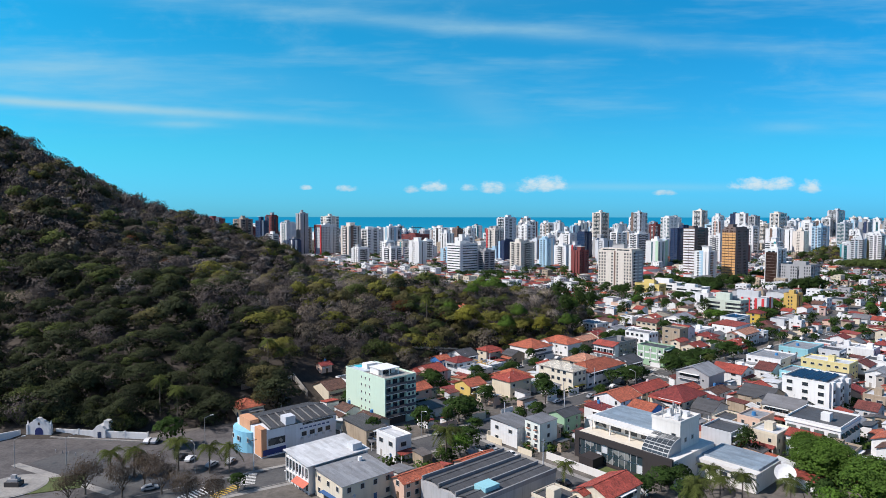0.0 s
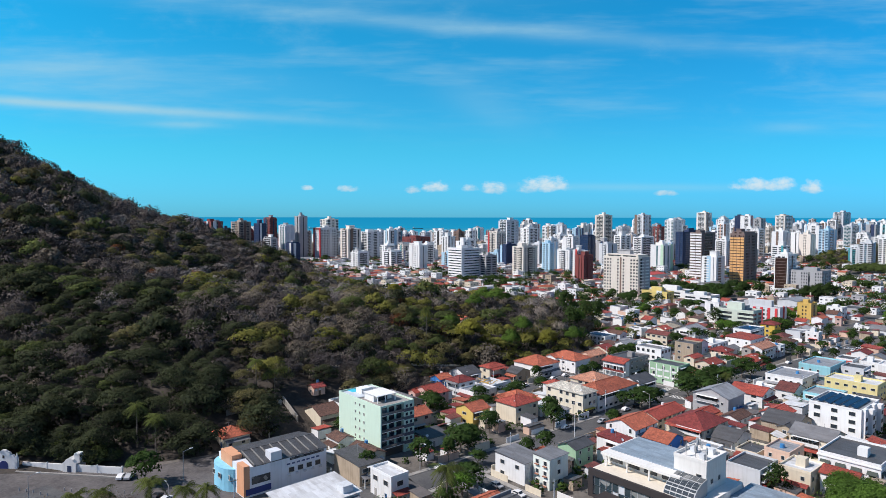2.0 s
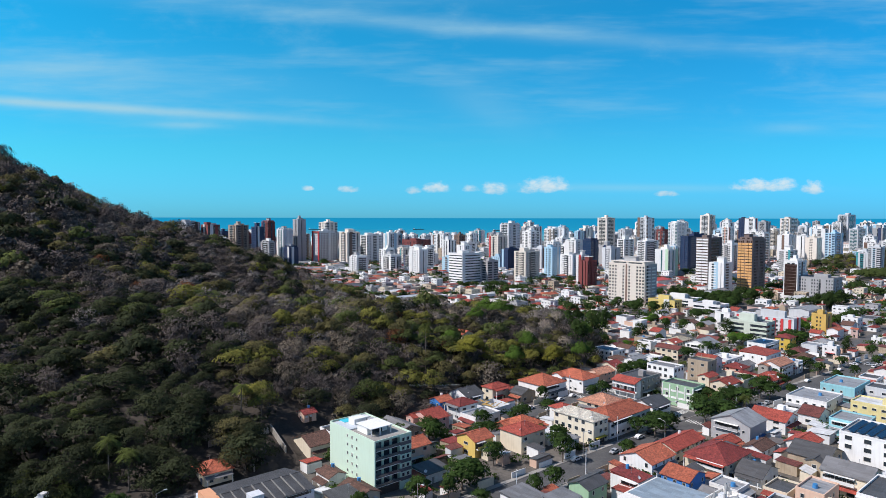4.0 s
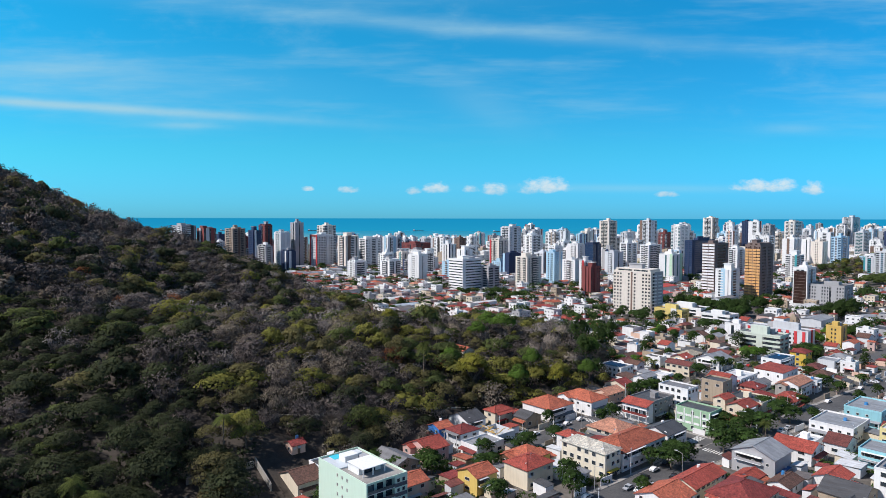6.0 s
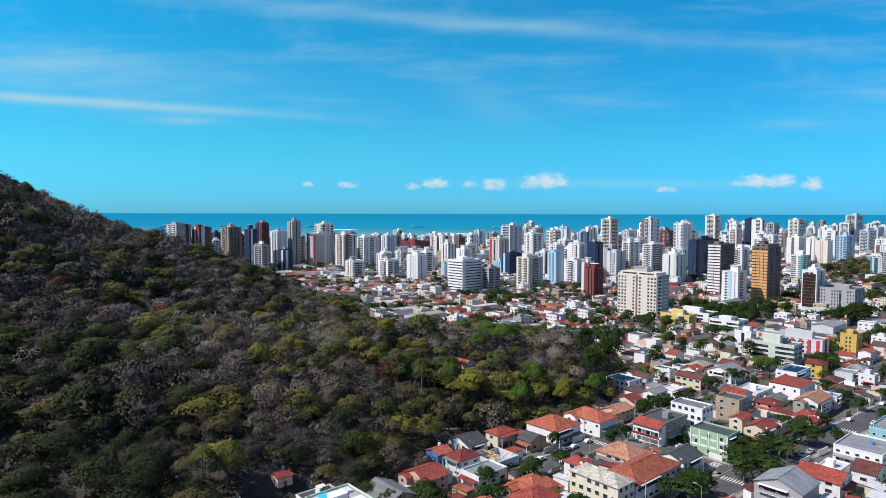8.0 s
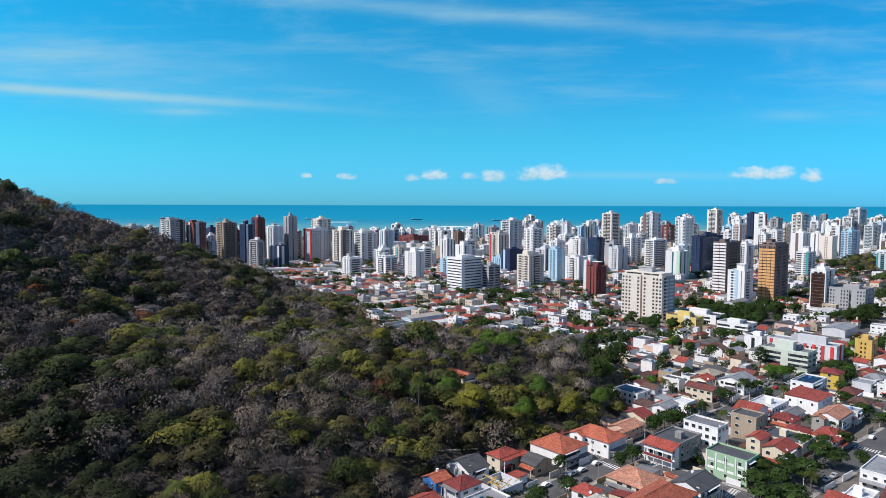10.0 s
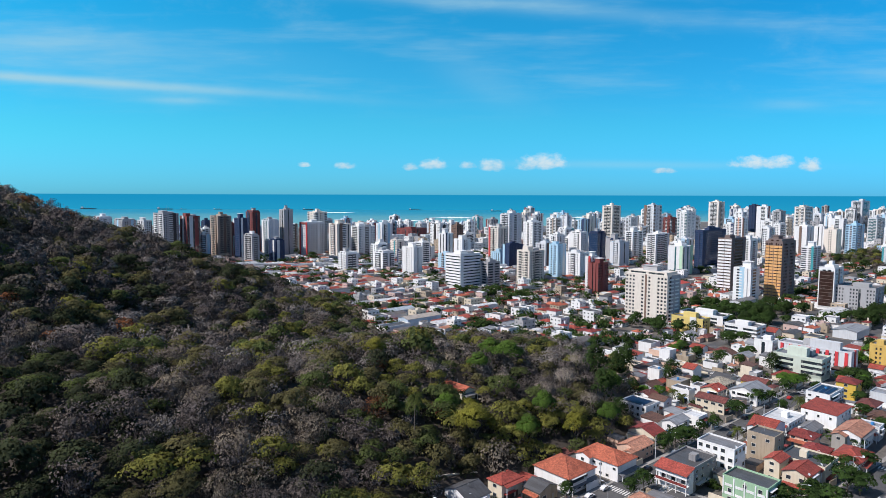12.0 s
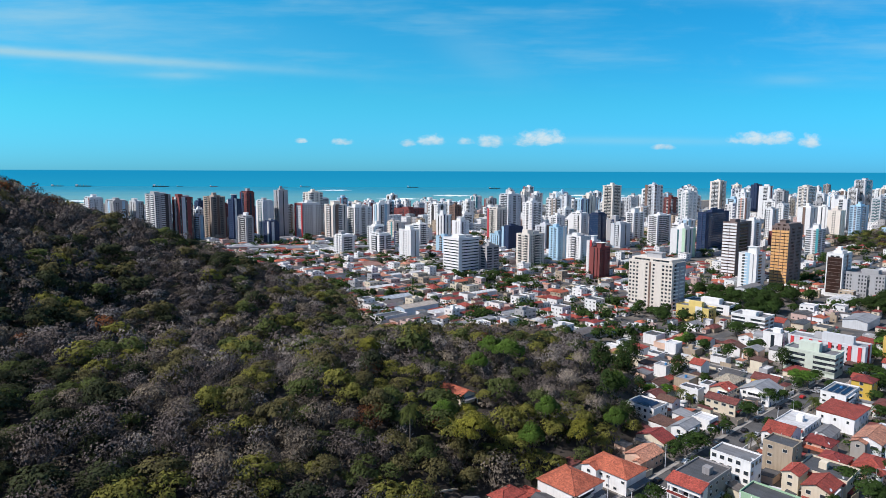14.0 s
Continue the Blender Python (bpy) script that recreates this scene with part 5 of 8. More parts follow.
house(347, 118, 22, 14, 7, "flat", AQUA, G2, "light blue house with a flat roof", 32, ridge="q")
house(262.6, 81.6, 20, 16.7, 11.6, "flat", WHITE, G2, "white hotel block with blue solar panels on the roof", 33, ridge="q", extras=False)
house(319.3, 91.6, 12, 19.9, 8.3, "flat", paint(0.72, 0.62, 0.30), WHITEROOF, "yellow house with blue-framed windows", 34, ridge="q")
house(218.1, 64.3, 18.9, 16, 9, "flat", WHITE, G0, "white house with dark window awnings and a black roof", 35, ridge="q", panes=False)
house(83.1, 134.0, 16, 13.6, 6.4, "shed", CREAMW, G2, "cream house with a light grey sheet roof", 37, rise=0.9, ridge="q")
house(112.5, 151.1, 6, 10, 7, "flat", WHITE, WHITEROOF, "small white and pink house with a roof terrace", 38, ridge="q")
house(170.9, 133.3, 9, 7, 6, "gable", GREENW, G0, "green house with a grey gable roof", 39, ridge="p")
house(149, 135, 9, 12, 6.6, "shed", WHITE, G1, "white two-storey house with a grey roof", 40, rise=0.7, extras=False)
house(152, 128.2, 8.5, 6.2, 9.0, "shed", paint(0.72, 0.76, 0.70), G1, "narrow pale three-storey house with red window awnings", 41, rise=0.5, panes=False)
house(173.3, 182.6, 9, 9.2, 6, "gable", YELLOW, T2, "bright yellow house with an orange tile roof", 42, ridge="p")
house(188.6, 174.9, 12.9, 10.4, 7, "hip", CREAMW, T0, "cream house with a red tile hip roof", 43, ridge="q")
house(128.1, 86.4, 14, 9, 6.4, "gable", CREAMW, T0, "cream house with a red tile gable roof", 44, ridge="p")
house(118, 94, 9, 8, 5, "flat", CREAMW, G0, "low cream house with a dark flat roof", 45, ridge="q")
house(98, 128, 14, 5.5, 5, "gable", PEACH, T2, "low shed with a bright orange tile roof", 46, ridge="p")
house(120, 127, 12, 6, 4, "gable", PEACH, T2, "low annex with an orange tile roof", 47, ridge="p")
house(106, 198, 8, 8, 4, "gable", CREAMW, T5, "old house with a dark brown tile roof", 48, ridge="p")
house(121, 192, 6, 7.1, 4.4, "gable", WHITE, T5, "small white house with a brown tile roof", 49, ridge="q")
house(121, 175.4, 7, 11, 4.0, "gable", CREAMW, T5, "low house with a brown tile roof beside the green building", 55, ridge="q")
house(112, 166, 8, 14, 6, "shed", ROUGH, G0, "old dark house with a sheet roof", 50, ridge="q")
house(157, 206, 12, 14, 6, "gable", ROUGH, G1, "house with a grey fibre cement roof", 51, ridge="q")
house(151, 192, 10, 9, 6, "gable", PEACH, T2, "house with an orange tile roof", 52, ridge="p")
house(178, 213, 10, 12, 5, "gable", PINK, T0, "pink house with a red tile roof", 53, ridge="p")
house(210, 226, 10, 12, 5.5, "gable", WHITE, G0, "old white house with a dark tile roof", 54, ridge="p")
house(195, 205, 14, 9, 4, "flat", WHITE, G2, "low white house with an open yard", 55, ridge="q")
house(199, 184, 12, 11, 5, "hip", YELLOW, T2, "yellow house with an orange hip roof", 56, ridge="q")
house(204, 133, 14, 12, 5, "gable", WHITE, T2, "house with bright orange tile roofs", 57, ridge="p")
house(221, 117, 18, 14, 5.5, "hip", CREAMW, T1, "large house with a dark red tile hip roof", 58, ridge="q")
house(199, 118, 10, 9, 5.5, "gable", BLUEW, T2, "bright blue house with an orange tile roof", 59, ridge="q")
house(222, 135, 20, 9, 4.5, "gable", CREAMW, T0, "low house with a red tile roof", 60, ridge="p")
house(248, 97, 14, 12, 5.5, "gable", ROUGH, G0, "house with dark sheet roofs", 61, ridge="q")
house(236, 82, 12, 13, 7, "gable", CREAMW, G1, "grey-roofed house with a balcony", 62, ridge="q")
house(296, 100, 14, 12, 6, "flat", AQUA, G2, "pale blue-grey house with a flat roof", 63, ridge="q")

pale_house = HOUSES[(152, 128.2)]
for k in range(3):
    for j in range(2):
        part("window", window_mesh(1.1, 1.2, "x"), None, pale_house).location = (0, 1.6 + 3.0 * j, 1.1 + 2.9 * k)
        part("window_awning", Shape().solid([(-0.6, 0.9 + 3.0 * j, 0.75 + 2.9 * k), (-0.04, 0.9 + 3.0 * j, 0.75 + 2.9 * k), (-0.04, 2.3 + 3.0 * j, 0.75 + 2.9 * k), (-0.6, 2.3 + 3.0 * j, 0.75 + 2.9 * k)], [(-0.6, 0.9 + 3.0 * j, 1.0 + 2.9 * k), (-0.04, 0.9 + 3.0 * j, 1.0 + 2.9 * k), (-0.04, 2.3 + 3.0 * j, 1.0 + 2.9 * k), (-0.6, 2.3 + 3.0 * j, 1.0 + 2.9 * k)]), BRICK, pale_house, "red-brown window box")
    part("window", window_mesh(1.2, 1.2, "y"), None, pale_house).location = (4.2, 0, 1.1 + 2.9 * k)
# the green block: pale piers and green panels between its windows
green_block = HOUSES[(285.1, 161.5)]
for k in range(5):
    part("pier", Shape().box(-0.16, 0.1 + k * 3.65, 3.0, 0.02, 0.55 + k * 3.65, 9.2), WHITE, green_block)
for k in range(4):
    for z in (3.0, 6.0):
        part("spandrel", Shape().box(-0.09, 0.9 + k * 3.65, z, 0.02, 3.4 + k * 3.65, z + 0.9), WHITE, green_block, "white panel below the windows")


# ---- particular buildings ----
def windows_row(ob, side, places, z, w, h):
    for along, off in places:
        win = part("window", window_mesh(w, h, side), None, ob)
        win.location = (off, along, z) if side == "x" else (along, off, z)


def green_building():
    p, q, lp, lq, tall = 129.2, 179.7, 13.9, 25.5, 16.6
    take(p, q, lp, lq)
    mint = paint(0.61, 0.77, 0.63, 0.15)
    ob = thing("apartment_building", grid(p, q), "pale green six-storey apartment building with glass balconies", "apartment building")
    part("wall", Shape().box(0, 1.4, 0, lp, lq, tall).box(0, 0, 2.8, 0.5, 1.4, tall).box(lp - 4.4, 0, 0, lp, 1.4, tall), mint, ob, "pale green rendered walls")
    # solid near-black block: the ground floor's shade is put into its colour
    part("ground_floor", Shape().box(0.6, 0.6, 0, lp - 4.5, 1.38, 2.8), DARK, ob, "dark block painted as the shade of an open ground floor")
    for k in range(5):
        z = 2.8 + k * 2.75
        bal = part("balcony", Shape().box(0.5, -0.2, z, lp - 4.4, 1.4, z + 0.22), WHITE, ob, "white balcony slab")
        part("railing", Shape().box(0.5, -0.2, z + 0.22, lp - 4.4, -0.12, z + 1.1), glass(0.10, 0.11, 0.12, 0.12, 0.2), bal, "dark glass railing")
        for a in (1.4, 4.4, 7.4):
            part("glass_door", Shape().box(a, 1.3, z + 0.25, a + 2.0, 1.39, z + 2.3), GLASS, ob)
        part("dark_panel", Shape().box(lp - 4.3, -0.05, z - 0.2, lp - 0.1, 0, z + 0.9), paint(0.10, 0.10, 0.12), ob)
        windows_row(ob, "y", [(lp - 3.2, 0), (lp - 1.4, 0)], z + 1.15, 0.9, 1.0)
        windows_row(ob, "x", [(9.6, 0), (12.2, 0), (14.8, 0)], z + 1.0, 0.45, 0.8)
    par = Shape()
    for a in ((0, 0, lp, 0.2), (0, lq - 0.2, lp, lq), (0, 0.2, 0.2, lq - 0.2), (lp - 0.2, 0.2, lp, lq - 0.2)):
        par.box(a[0], a[1], tall, a[2], a[3], tall + 0.6)
    part("parapet", par, mint, ob)
    part("terrace_floor", Shape().box(0.2, 0.2, tall, lp - 0.2, lq - 0.2, tall + 0.06), PAVING, ob, "tiled roof terrace")
    part("penthouse", Shape().box(2.5, 7.5, tall, lp - 4, 13, tall + 2.4).box(2.2, 5.0, tall + 2.3, lp - 3.6, 13.3, tall + 2.5), WHITE, ob, "white penthouse with a covered terrace")
    part("penthouse_door", Shape().box(4, 7.4, tall + 0.1, 8, 7.49, tall + 2.1), GLASS, ob)
    part("roof_deck", Shape().box(0.6, 14.5, tall + 0.06, 4.5, 24, tall + 0.4), paint(0.55, 0.6, 0.64), ob)
    part("roof_unit", Shape().box(8.5, 15, tall, 11, 17.5, tall + 1.6), GREYW, ob)
    part("roof_unit", Shape().box(9, 20, tall, 12, 23, tall + 1.0), PALE, ob)
    for a in (2.4, 5.6, 9.6):
        part("terrace_post", Shape().box(a, 5.1, tall, a + 0.3, 5.4, tall + 2.3), WHITE, ob)
    part("stair_house", Shape().box(4, 17, tall, 8.5, 20.5, tall + 2.2), WHITE, ob)
    part("pool", Shape().box(3.0, 21.2, tall, 6.0, 24.5, tall + 0.5), paint(0.05, 0.5, 0.62), ob, "turquoise roof pool")


def blue_building():
    p, q, lp, lq, tall = 83.3, 180.5, 26.2, 18.0, 8.5
    take(p - 4, q, lp + 4, lq + 6)
    white, blue, orange = paint(0.70, 0.72, 0.76), paint(0.25, 0.58, 0.76), paint(0.72, 0.36, 0.20)
    ob = thing("corner_building", grid(p, q), "white, orange and light blue corner building with a dark roof", "building")
    part("wall", Shape().box(0, 0, 0, lp, lq, tall), white, ob, "white walls")
    part("orange_wall", Shape().box(-0.15, -0.1, 0.4, 1.6, 4.6, tall + 0.5), orange, ob, "orange corner")
    part("orange_block", Shape().box(-0.15, 8, tall - 2, 3, 16, tall + 1.4), orange, ob)
    ring = [(2.5, 5.2)] + [(2.0 - 5.0 * math.sin(math.pi * k / 12), 12.4 - 7.2 * math.cos(math.pi * k / 12)) for k in range(13)] + [(2.5, 19.6)]
    ring.reverse()
    part("blue_wall", Shape().solid([(x, y, 0) for x, y in ring], [(x, y, 6.6) for x, y in ring]), blue, ob, "curved light blue wall")
    for y in (7.2, 10.5, 14.5):
        win = part("window", window_mesh(1.5, 1.3, "x"), None, ob)
        win.location = (2.0 - 5.0 * math.sin(math.acos(max(-1, min(1, (12.4 - y) / 7.2)))) - 0.05, y, 3.6)
    part("roof", gable(lp - 3, lq, tall, 1.6, "p", 0.3), sheet(0.085, 0.085, 0.09), ob, "dark corrugated roof").location = (3, 0, 0)
    rib = Shape()
    for k in range(8):
        rib.box(3 + k * 2.9, 0.2, tall + 0.2, 3.25 + k * 2.9, 0.5, tall + 0.55)
        y0, y1 = 0.0, lq / 2
        rib.solid([(3 + k * 2.9, y0, tall + 0.18), (3.3 + k * 2.9, y0, tall + 0.18), (3.3 + k * 2.9, y1, tall + 1.78), (3 + k * 2.9, y1, tall + 1.78)],
                  [(3 + k * 2.9, y0, tall + 0.42), (3.3 + k * 2.9, y0, tall + 0.42), (3.3 + k * 2.9, y1, tall + 2.02), (3 + k * 2.9, y1, tall + 2.02)])
    part("roof_rib", rib, sheet(0.30, 0.29, 0.27), ob, "pale strips across the dark roof", "stuff")
    part("stair_tower", Shape().box(8, -0.12, 0, 11.4, 3.4, tall + 2.7), white, ob)
    part("dark_band", Shape().box(2.2, -0.14, 3.4, 7.8, 0, 5.6), GLASS, ob, "dark ribbon window")
    part("ground_band", Shape().box(0.4, -0.16, 0.6, 8.0, 0, 2.4), paint(0.03, 0.05, 0.2), ob, "dark blue shop front")
    part("attic_window", Shape().box(14, -0.1, tall - 1.0, lp - 1, 0, tall - 0.3), GLASS, ob)
    windows_row(ob, "y", [(14.5 + 2.9 * k, 0) for k in range(4)], 3.9, 1.7, 1.4)
    for k in range(7):
        part("writing_bar", Shape().box(13 + k * 1.6, -0.04, 6.2, 14.1 + k * 1.6, 0, 6.65), paint(0.06, 0.08, 0.2), ob)
    for k in range(5):
        part("air_conditioner", Shape().box(13.2 + k * 2.6, -0.5, 3.0, 14.0 + k * 2.6, 0, 3.6), PALE, ob, "grey air conditioner")


def corner_house():
    """A white block with a bright sheet roof, two rows of large windows and a red awning at the crossing."""
    p, q, lp, lq, tall = 81.5, 148.1, 19.0, 13.0, 7.8
    take(p, q, lp, lq)
    ob = thing("corner_house", grid(p, q), "white corner house with a bright white sheet roof", "house", "houses of the quarter")
    part("wall", Shape().box(0.3, 0.3, 0, lp, lq, tall), WHITE, ob)
    ring = [(-0.7, -0.5, tall), (lp + 0.4, -0.5, tall + 0.25), (lp + 0.4, lq + 0.5, tall + 1.15), (-0.7, lq + 0.5, tall + 0.9)]
    part("roof", Shape().solid(ring, [(x, y, z + 0.18) for x, y, z in ring]), WHITEROOF, ob, "bright white sheet roof")
    for z, high in ((0.7, 2.1), (4.2, 2.4)):
        part("sill_band", Shape().box(-0.05, 0.2, z + high + 0.25, 0.3, lq, z + high + 0.75), WHITE, ob)
        for k in range(7):
            part("window", Shape().box(0.2, 0.55 + k * 1.8, z, 0.32, 1.95 + k * 1.8, z + high), GLASS, ob, "tall dark window")
    for k in range(8):
        part("pier", Shape().box(-0.02, 0.15 + k * 1.8, 0, 0.3, 0.55 + k * 1.8, tall), WHITE, ob)
    windows_row(ob, "y", [(3.0 + 3.2 * k, 0.3) for k in range(5)], 4.6, 1.7, 1.3)
    ring = [(-1.9, -0.2, 2.3), (-0.1, -0.2, 3.3), (-0.1, 6.5, 3.3), (-1.9, 6.5, 2.3)]
    part("awning", Shape().solid(ring, [(x, y, z + 0.1) for x, y, z in ring]), paint(0.60, 0.16, 0.10), ob, "faded red canvas awning")
    part("roof_box", Shape().box(14.5, 1.0, tall + 0.3, 17.5, 4.2, tall + 2.3), PALE, ob, "grey roof box")


def dress_hotel():
    """Stacked white balconies on the side of the hotel, set in steps, with near-black slabs painted as shaded recesses.
    """
    ob = HOUSES[(262.6, 81.6)]
    for k in range(4):
        out = 1.0 + 0.9 * (k % 2)
        part("bay", Shape().box(1.0 + k * 4.8, -out, 0, 3.9 + k * 4.8, -0.02, 12.3 - 0.8 * (k % 2)), WHITE, ob, "white projecting balcony bay")
        for z in (1.0, 4.0, 7.0):
            # flat near-black slabs carry the shade of the openings and recesses
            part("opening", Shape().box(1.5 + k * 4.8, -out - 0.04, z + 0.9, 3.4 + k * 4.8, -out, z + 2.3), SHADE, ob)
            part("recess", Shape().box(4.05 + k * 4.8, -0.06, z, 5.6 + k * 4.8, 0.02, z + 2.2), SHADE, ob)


def dress_awning_house():
    ob = HOUSES[(218.1, 64.3)]
    cloth = paint(0.05, 0.065, 0.055)
    for side, long, count in (("x", 16.0, 4), ("y", 18.9, 5)):
        places = [(long * (k + 0.5) / count, 0) for k in range(count)]
        windows_row(ob, side, places, 5.4, 1.8, 1.4)
        windows_row(ob, side, places, 1.4, 1.8, 1.4)
        for along, _ in places:
            ring = [(-1.0, along - 1.3, 6.3), (-0.02, along - 1.3, 7.2), (-0.02, along + 1.3, 7.2), (-1.0, along + 1.3, 6.3)] if side == "x" else [(along - 1.3, -1.0, 6.3), (along + 1.3, -1.0, 6.3), (along + 1.3, -0.02, 7.2), (along - 1.3, -0.02, 7.2)]
            part("awning", Shape().solid(ring, [(x, y, z + 0.08) for x, y, z in ring]), cloth, ob, "dark window awning")
    part("cornice", Shape().box(-0.3, -0.3, 8.3, 19.2, 16.3, 8.7), WHITE, ob)


def telecom_building():
    p, q, lp, lq, tall = 158.5, 86.8, 24.0, 32.6, 8.0
    take(p, q - 17, lp + 8, lq + 17)
    white, dark, pale = paint(0.76, 0.74, 0.70, 0.3), paint(0.040, 0.033, 0.033, 0.3), paint(0.66, 0.60, 0.50)
    steel_blue = sheet(0.33, 0.40, 0.47, 0.0, 0.45)
    ob = thing("office_building", grid(p, q), "white office building with a dark clad front and a curved skylight", "office building")
    part("wall", Shape().box(0.6, 0, 0, lp, lq, tall - 0.6), white, ob, "white walls")
    part("cladding", Shape().box(-0.2, 0, 6.1, 0.6, lq, tall).box(-0.2, lq - 1.6, 0, 0.6, lq, 6.1).box(-0.2, 0, 0, 0.6, 9.0, 6.1).box(-0.2, 9.0, 0, 0.6, lq - 1.6, 0.8), dark, ob, "dark brown cladding")
    for k in range(11):
        for z in (0.9, 3.6):
            win = part("window_bay", Shape().box(0.25, 9.2 + k * 1.98, z, 0.59, 10.95 + k * 1.98, z + 2.4), glass(0.035, 0.055, 0.065, 0.1, 0.6) if (k * 3 + int(z)) % 7 else PALE, ob, "tall framed window bay")
            part("mullion", Shape().box(0.15, 10.95 + k * 1.98, z, 0.25, 11.18 + k * 1.98, z + 2.4), STEEL, win)
    part("terrace", Shape().box(0.4, 8.5, tall - 0.6, 8.4, lq - 0.4, tall - 0.45), pale, ob, "cream roof terrace")
    part("upper_wall", Shape().box(8.4, 8.0, tall - 0.6, lp, lq - 0.6, tall + 2.6), white, ob)
    part("canopy", Shape().box(5.2, 8.0, tall + 2.6, lp + 0.3, lq - 0.3, tall + 3.3), white, ob, "white canopy slab")
    part("roof", Shape().box(9.0, 9.0, tall + 3.3, lp, lq - 1.0, tall + 3.5), steel_blue, ob, "blue-grey metal roof")
    for k in range(4):
        part("column", Shape().box(5.5, 10 + k * 6.8, tall - 0.5, 5.9, 10.4 + k * 6.8, tall + 2.6), white, ob)
        part("upper_window", Shape().box(8.3, 10.8 + k * 5.4, tall + 0.2, 8.42, 14.8 + k * 5.4, tall + 1.9), GLASS, ob)
    part("tower", Shape().box(9.5, 3.0, 0, 20.5, 12.0, 15.0), white, ob, "white stair tower")
    windows_row(ob, "x", [(5.0, 9.5)], 11.0, 1.3, 1.0)
    windows_row(ob, "y", [(12.5, 3.0), (16.5, 3.0)], 9.4, 1.2, 1.2)
    rim = Shape()
    for a in ((9.4, 2.9, 20.6, 3.2), (9.4, 11.8, 20.6, 12.1), (9.4, 3.2, 9.7, 11.8), (20.3, 3.2, 20.6, 11.8)):
        rim.box(a[0], a[1], 15.0, a[2], a[3], 15.9)
    part("tower_rim", rim, white, ob)
    for k in range(8):
        r = random.Random(k)
        x, y = 10.4 + r.uniform(0, 9), 3.8 + r.uniform(0, 7)
        part("antenna", Shape().tube(x, y, 15.0, 15.8 + r.uniform(1.5, 3.8), 0.10, 0.08, 6).box(x - 0.25, y - 0.2, 16.6, x + 0.25, y + 0.2, 18.0), STEEL, ob, "grey panel antenna on a mast")
    for x, y in ((12, 5), (15, 9), (17.5, 5.2)):
        part("roof_unit", Shape().box(x, y, 15.0, x + 1.8, y + 1.4, 16.5), PALE, ob, "grey air conditioning unit")
    # curved skylight
    for j in range(5):
        for k in range(4):
            a0, a1 = math.pi / 2 * k / 4, math.pi / 2 * (k + 1) / 4
            y0, y1 = 2.6 + j * 1.6, 4.06 + j * 1.6
            quad = [(9.0 - 7.5 * math.sin(a), tall - 1.4 + 5.0 * math.cos(a)) for a in (a0 + 0.03, a1 - 0.03)]
            s = Shape().solid([(quad[0][0], y0, quad[0][1]), (quad[1][0], y0, quad[1][1]), (quad[1][0], y1, quad[1][1]), (quad[0][0], y1, quad[0][1])],
                              [(quad[0][0] + 0.1, y0, quad[0][1] - 0.12), (quad[1][0] + 0.1, y0, quad[1][1] - 0.12), (quad[1][0] + 0.1, y1, quad[1][1] - 0.12), (quad[0][0] + 0.1, y1, quad[0][1] - 0.12)])
            part("skylight_pane", s, glass(0.05, 0.06, 0.07, 0.08), ob, "dark curved skylight pane")
    rib = Shape()
    arc = [(9.0 - 7.42 * math.sin(math.pi / 2 * k / 10), tall - 1.4 + 4.93 * math.cos(math.pi / 2 * k / 10)) for k in range(11)] + [(9.0, tall - 1.4)]
    rib.solid([(x, 2.4, z) for x, z in arc], [(x, 10.6, z) for x, z in arc])
    part("skylight_body", rib, STEEL, ob, "grey steel skylight frame")
    # lower wing
    wing = part("wing", Shape().box(14.0, -16.5, 0, lp + 6, 0, 5.2), white, ob, "low white wing")
    part("wing_roof", Shape().box(16.5, -16.0, 5.2, lp + 5.5, 0, 5.9), steel_blue, wing, "blue-grey metal roof")
    part("wing_eave", Shape().box(13.2, -16.8, 4.5, 16.6, 0, 5.5), white, wing)
    windows_row(ob, "x", [(-14 + 3.2 * k, 14.0) for k in range(5)], 2.4, 2.2, 1.1)
    part("garden_wall", Shape().box(-9.0, 2, 0, -8.7, lq + 4, 2.2), white, ob, "white garden wall")
    part("porch", Shape().box(-5.5, 22, 0, -0.2, 27, 3.0), dark, ob, "dark entrance porch")
    part("lawn", Shape().box(-8.6, 6, 0, -0.4, 21, 0.12), GRASS, ob, "small lawn")


def dish_antenna():
    ob = thing("dish_antenna", grid(181.5, 66.5), "large white satellite dish on a post", "antenna")
    part("post", Shape().tube(0, 0, 0, 4.0, 0.2, 0.16, 8), STEEL, ob)
    s = Shape()
    rings = [(0.05, 0.0), (0.9, 0.10), (1.8, 0.40), (2.7, 0.95)]
    grid_pts = [[(r * math.cos(2 * math.pi * k / 20), r * math.sin(2 * math.pi * k / 20), z) for k in range(20)] for r, z in rings]
    for a, b in zip(grid_pts, grid_pts[1:]):
        for k in range(20):
            s.face(a[k], a[(k + 1) % 20], b[(k + 1) % 20], b[k])
    me = s.mesh("dish", WHITE)
    bowl = part("dish", me, None, ob, "white bowl")
    bowl.matrix_basis = pose(-0.4, -0.2, 4.4, 50, 0, -70)
    mod = bowl.modifiers.new("thickness", "SOLIDIFY")
    mod.thickness = 0.08


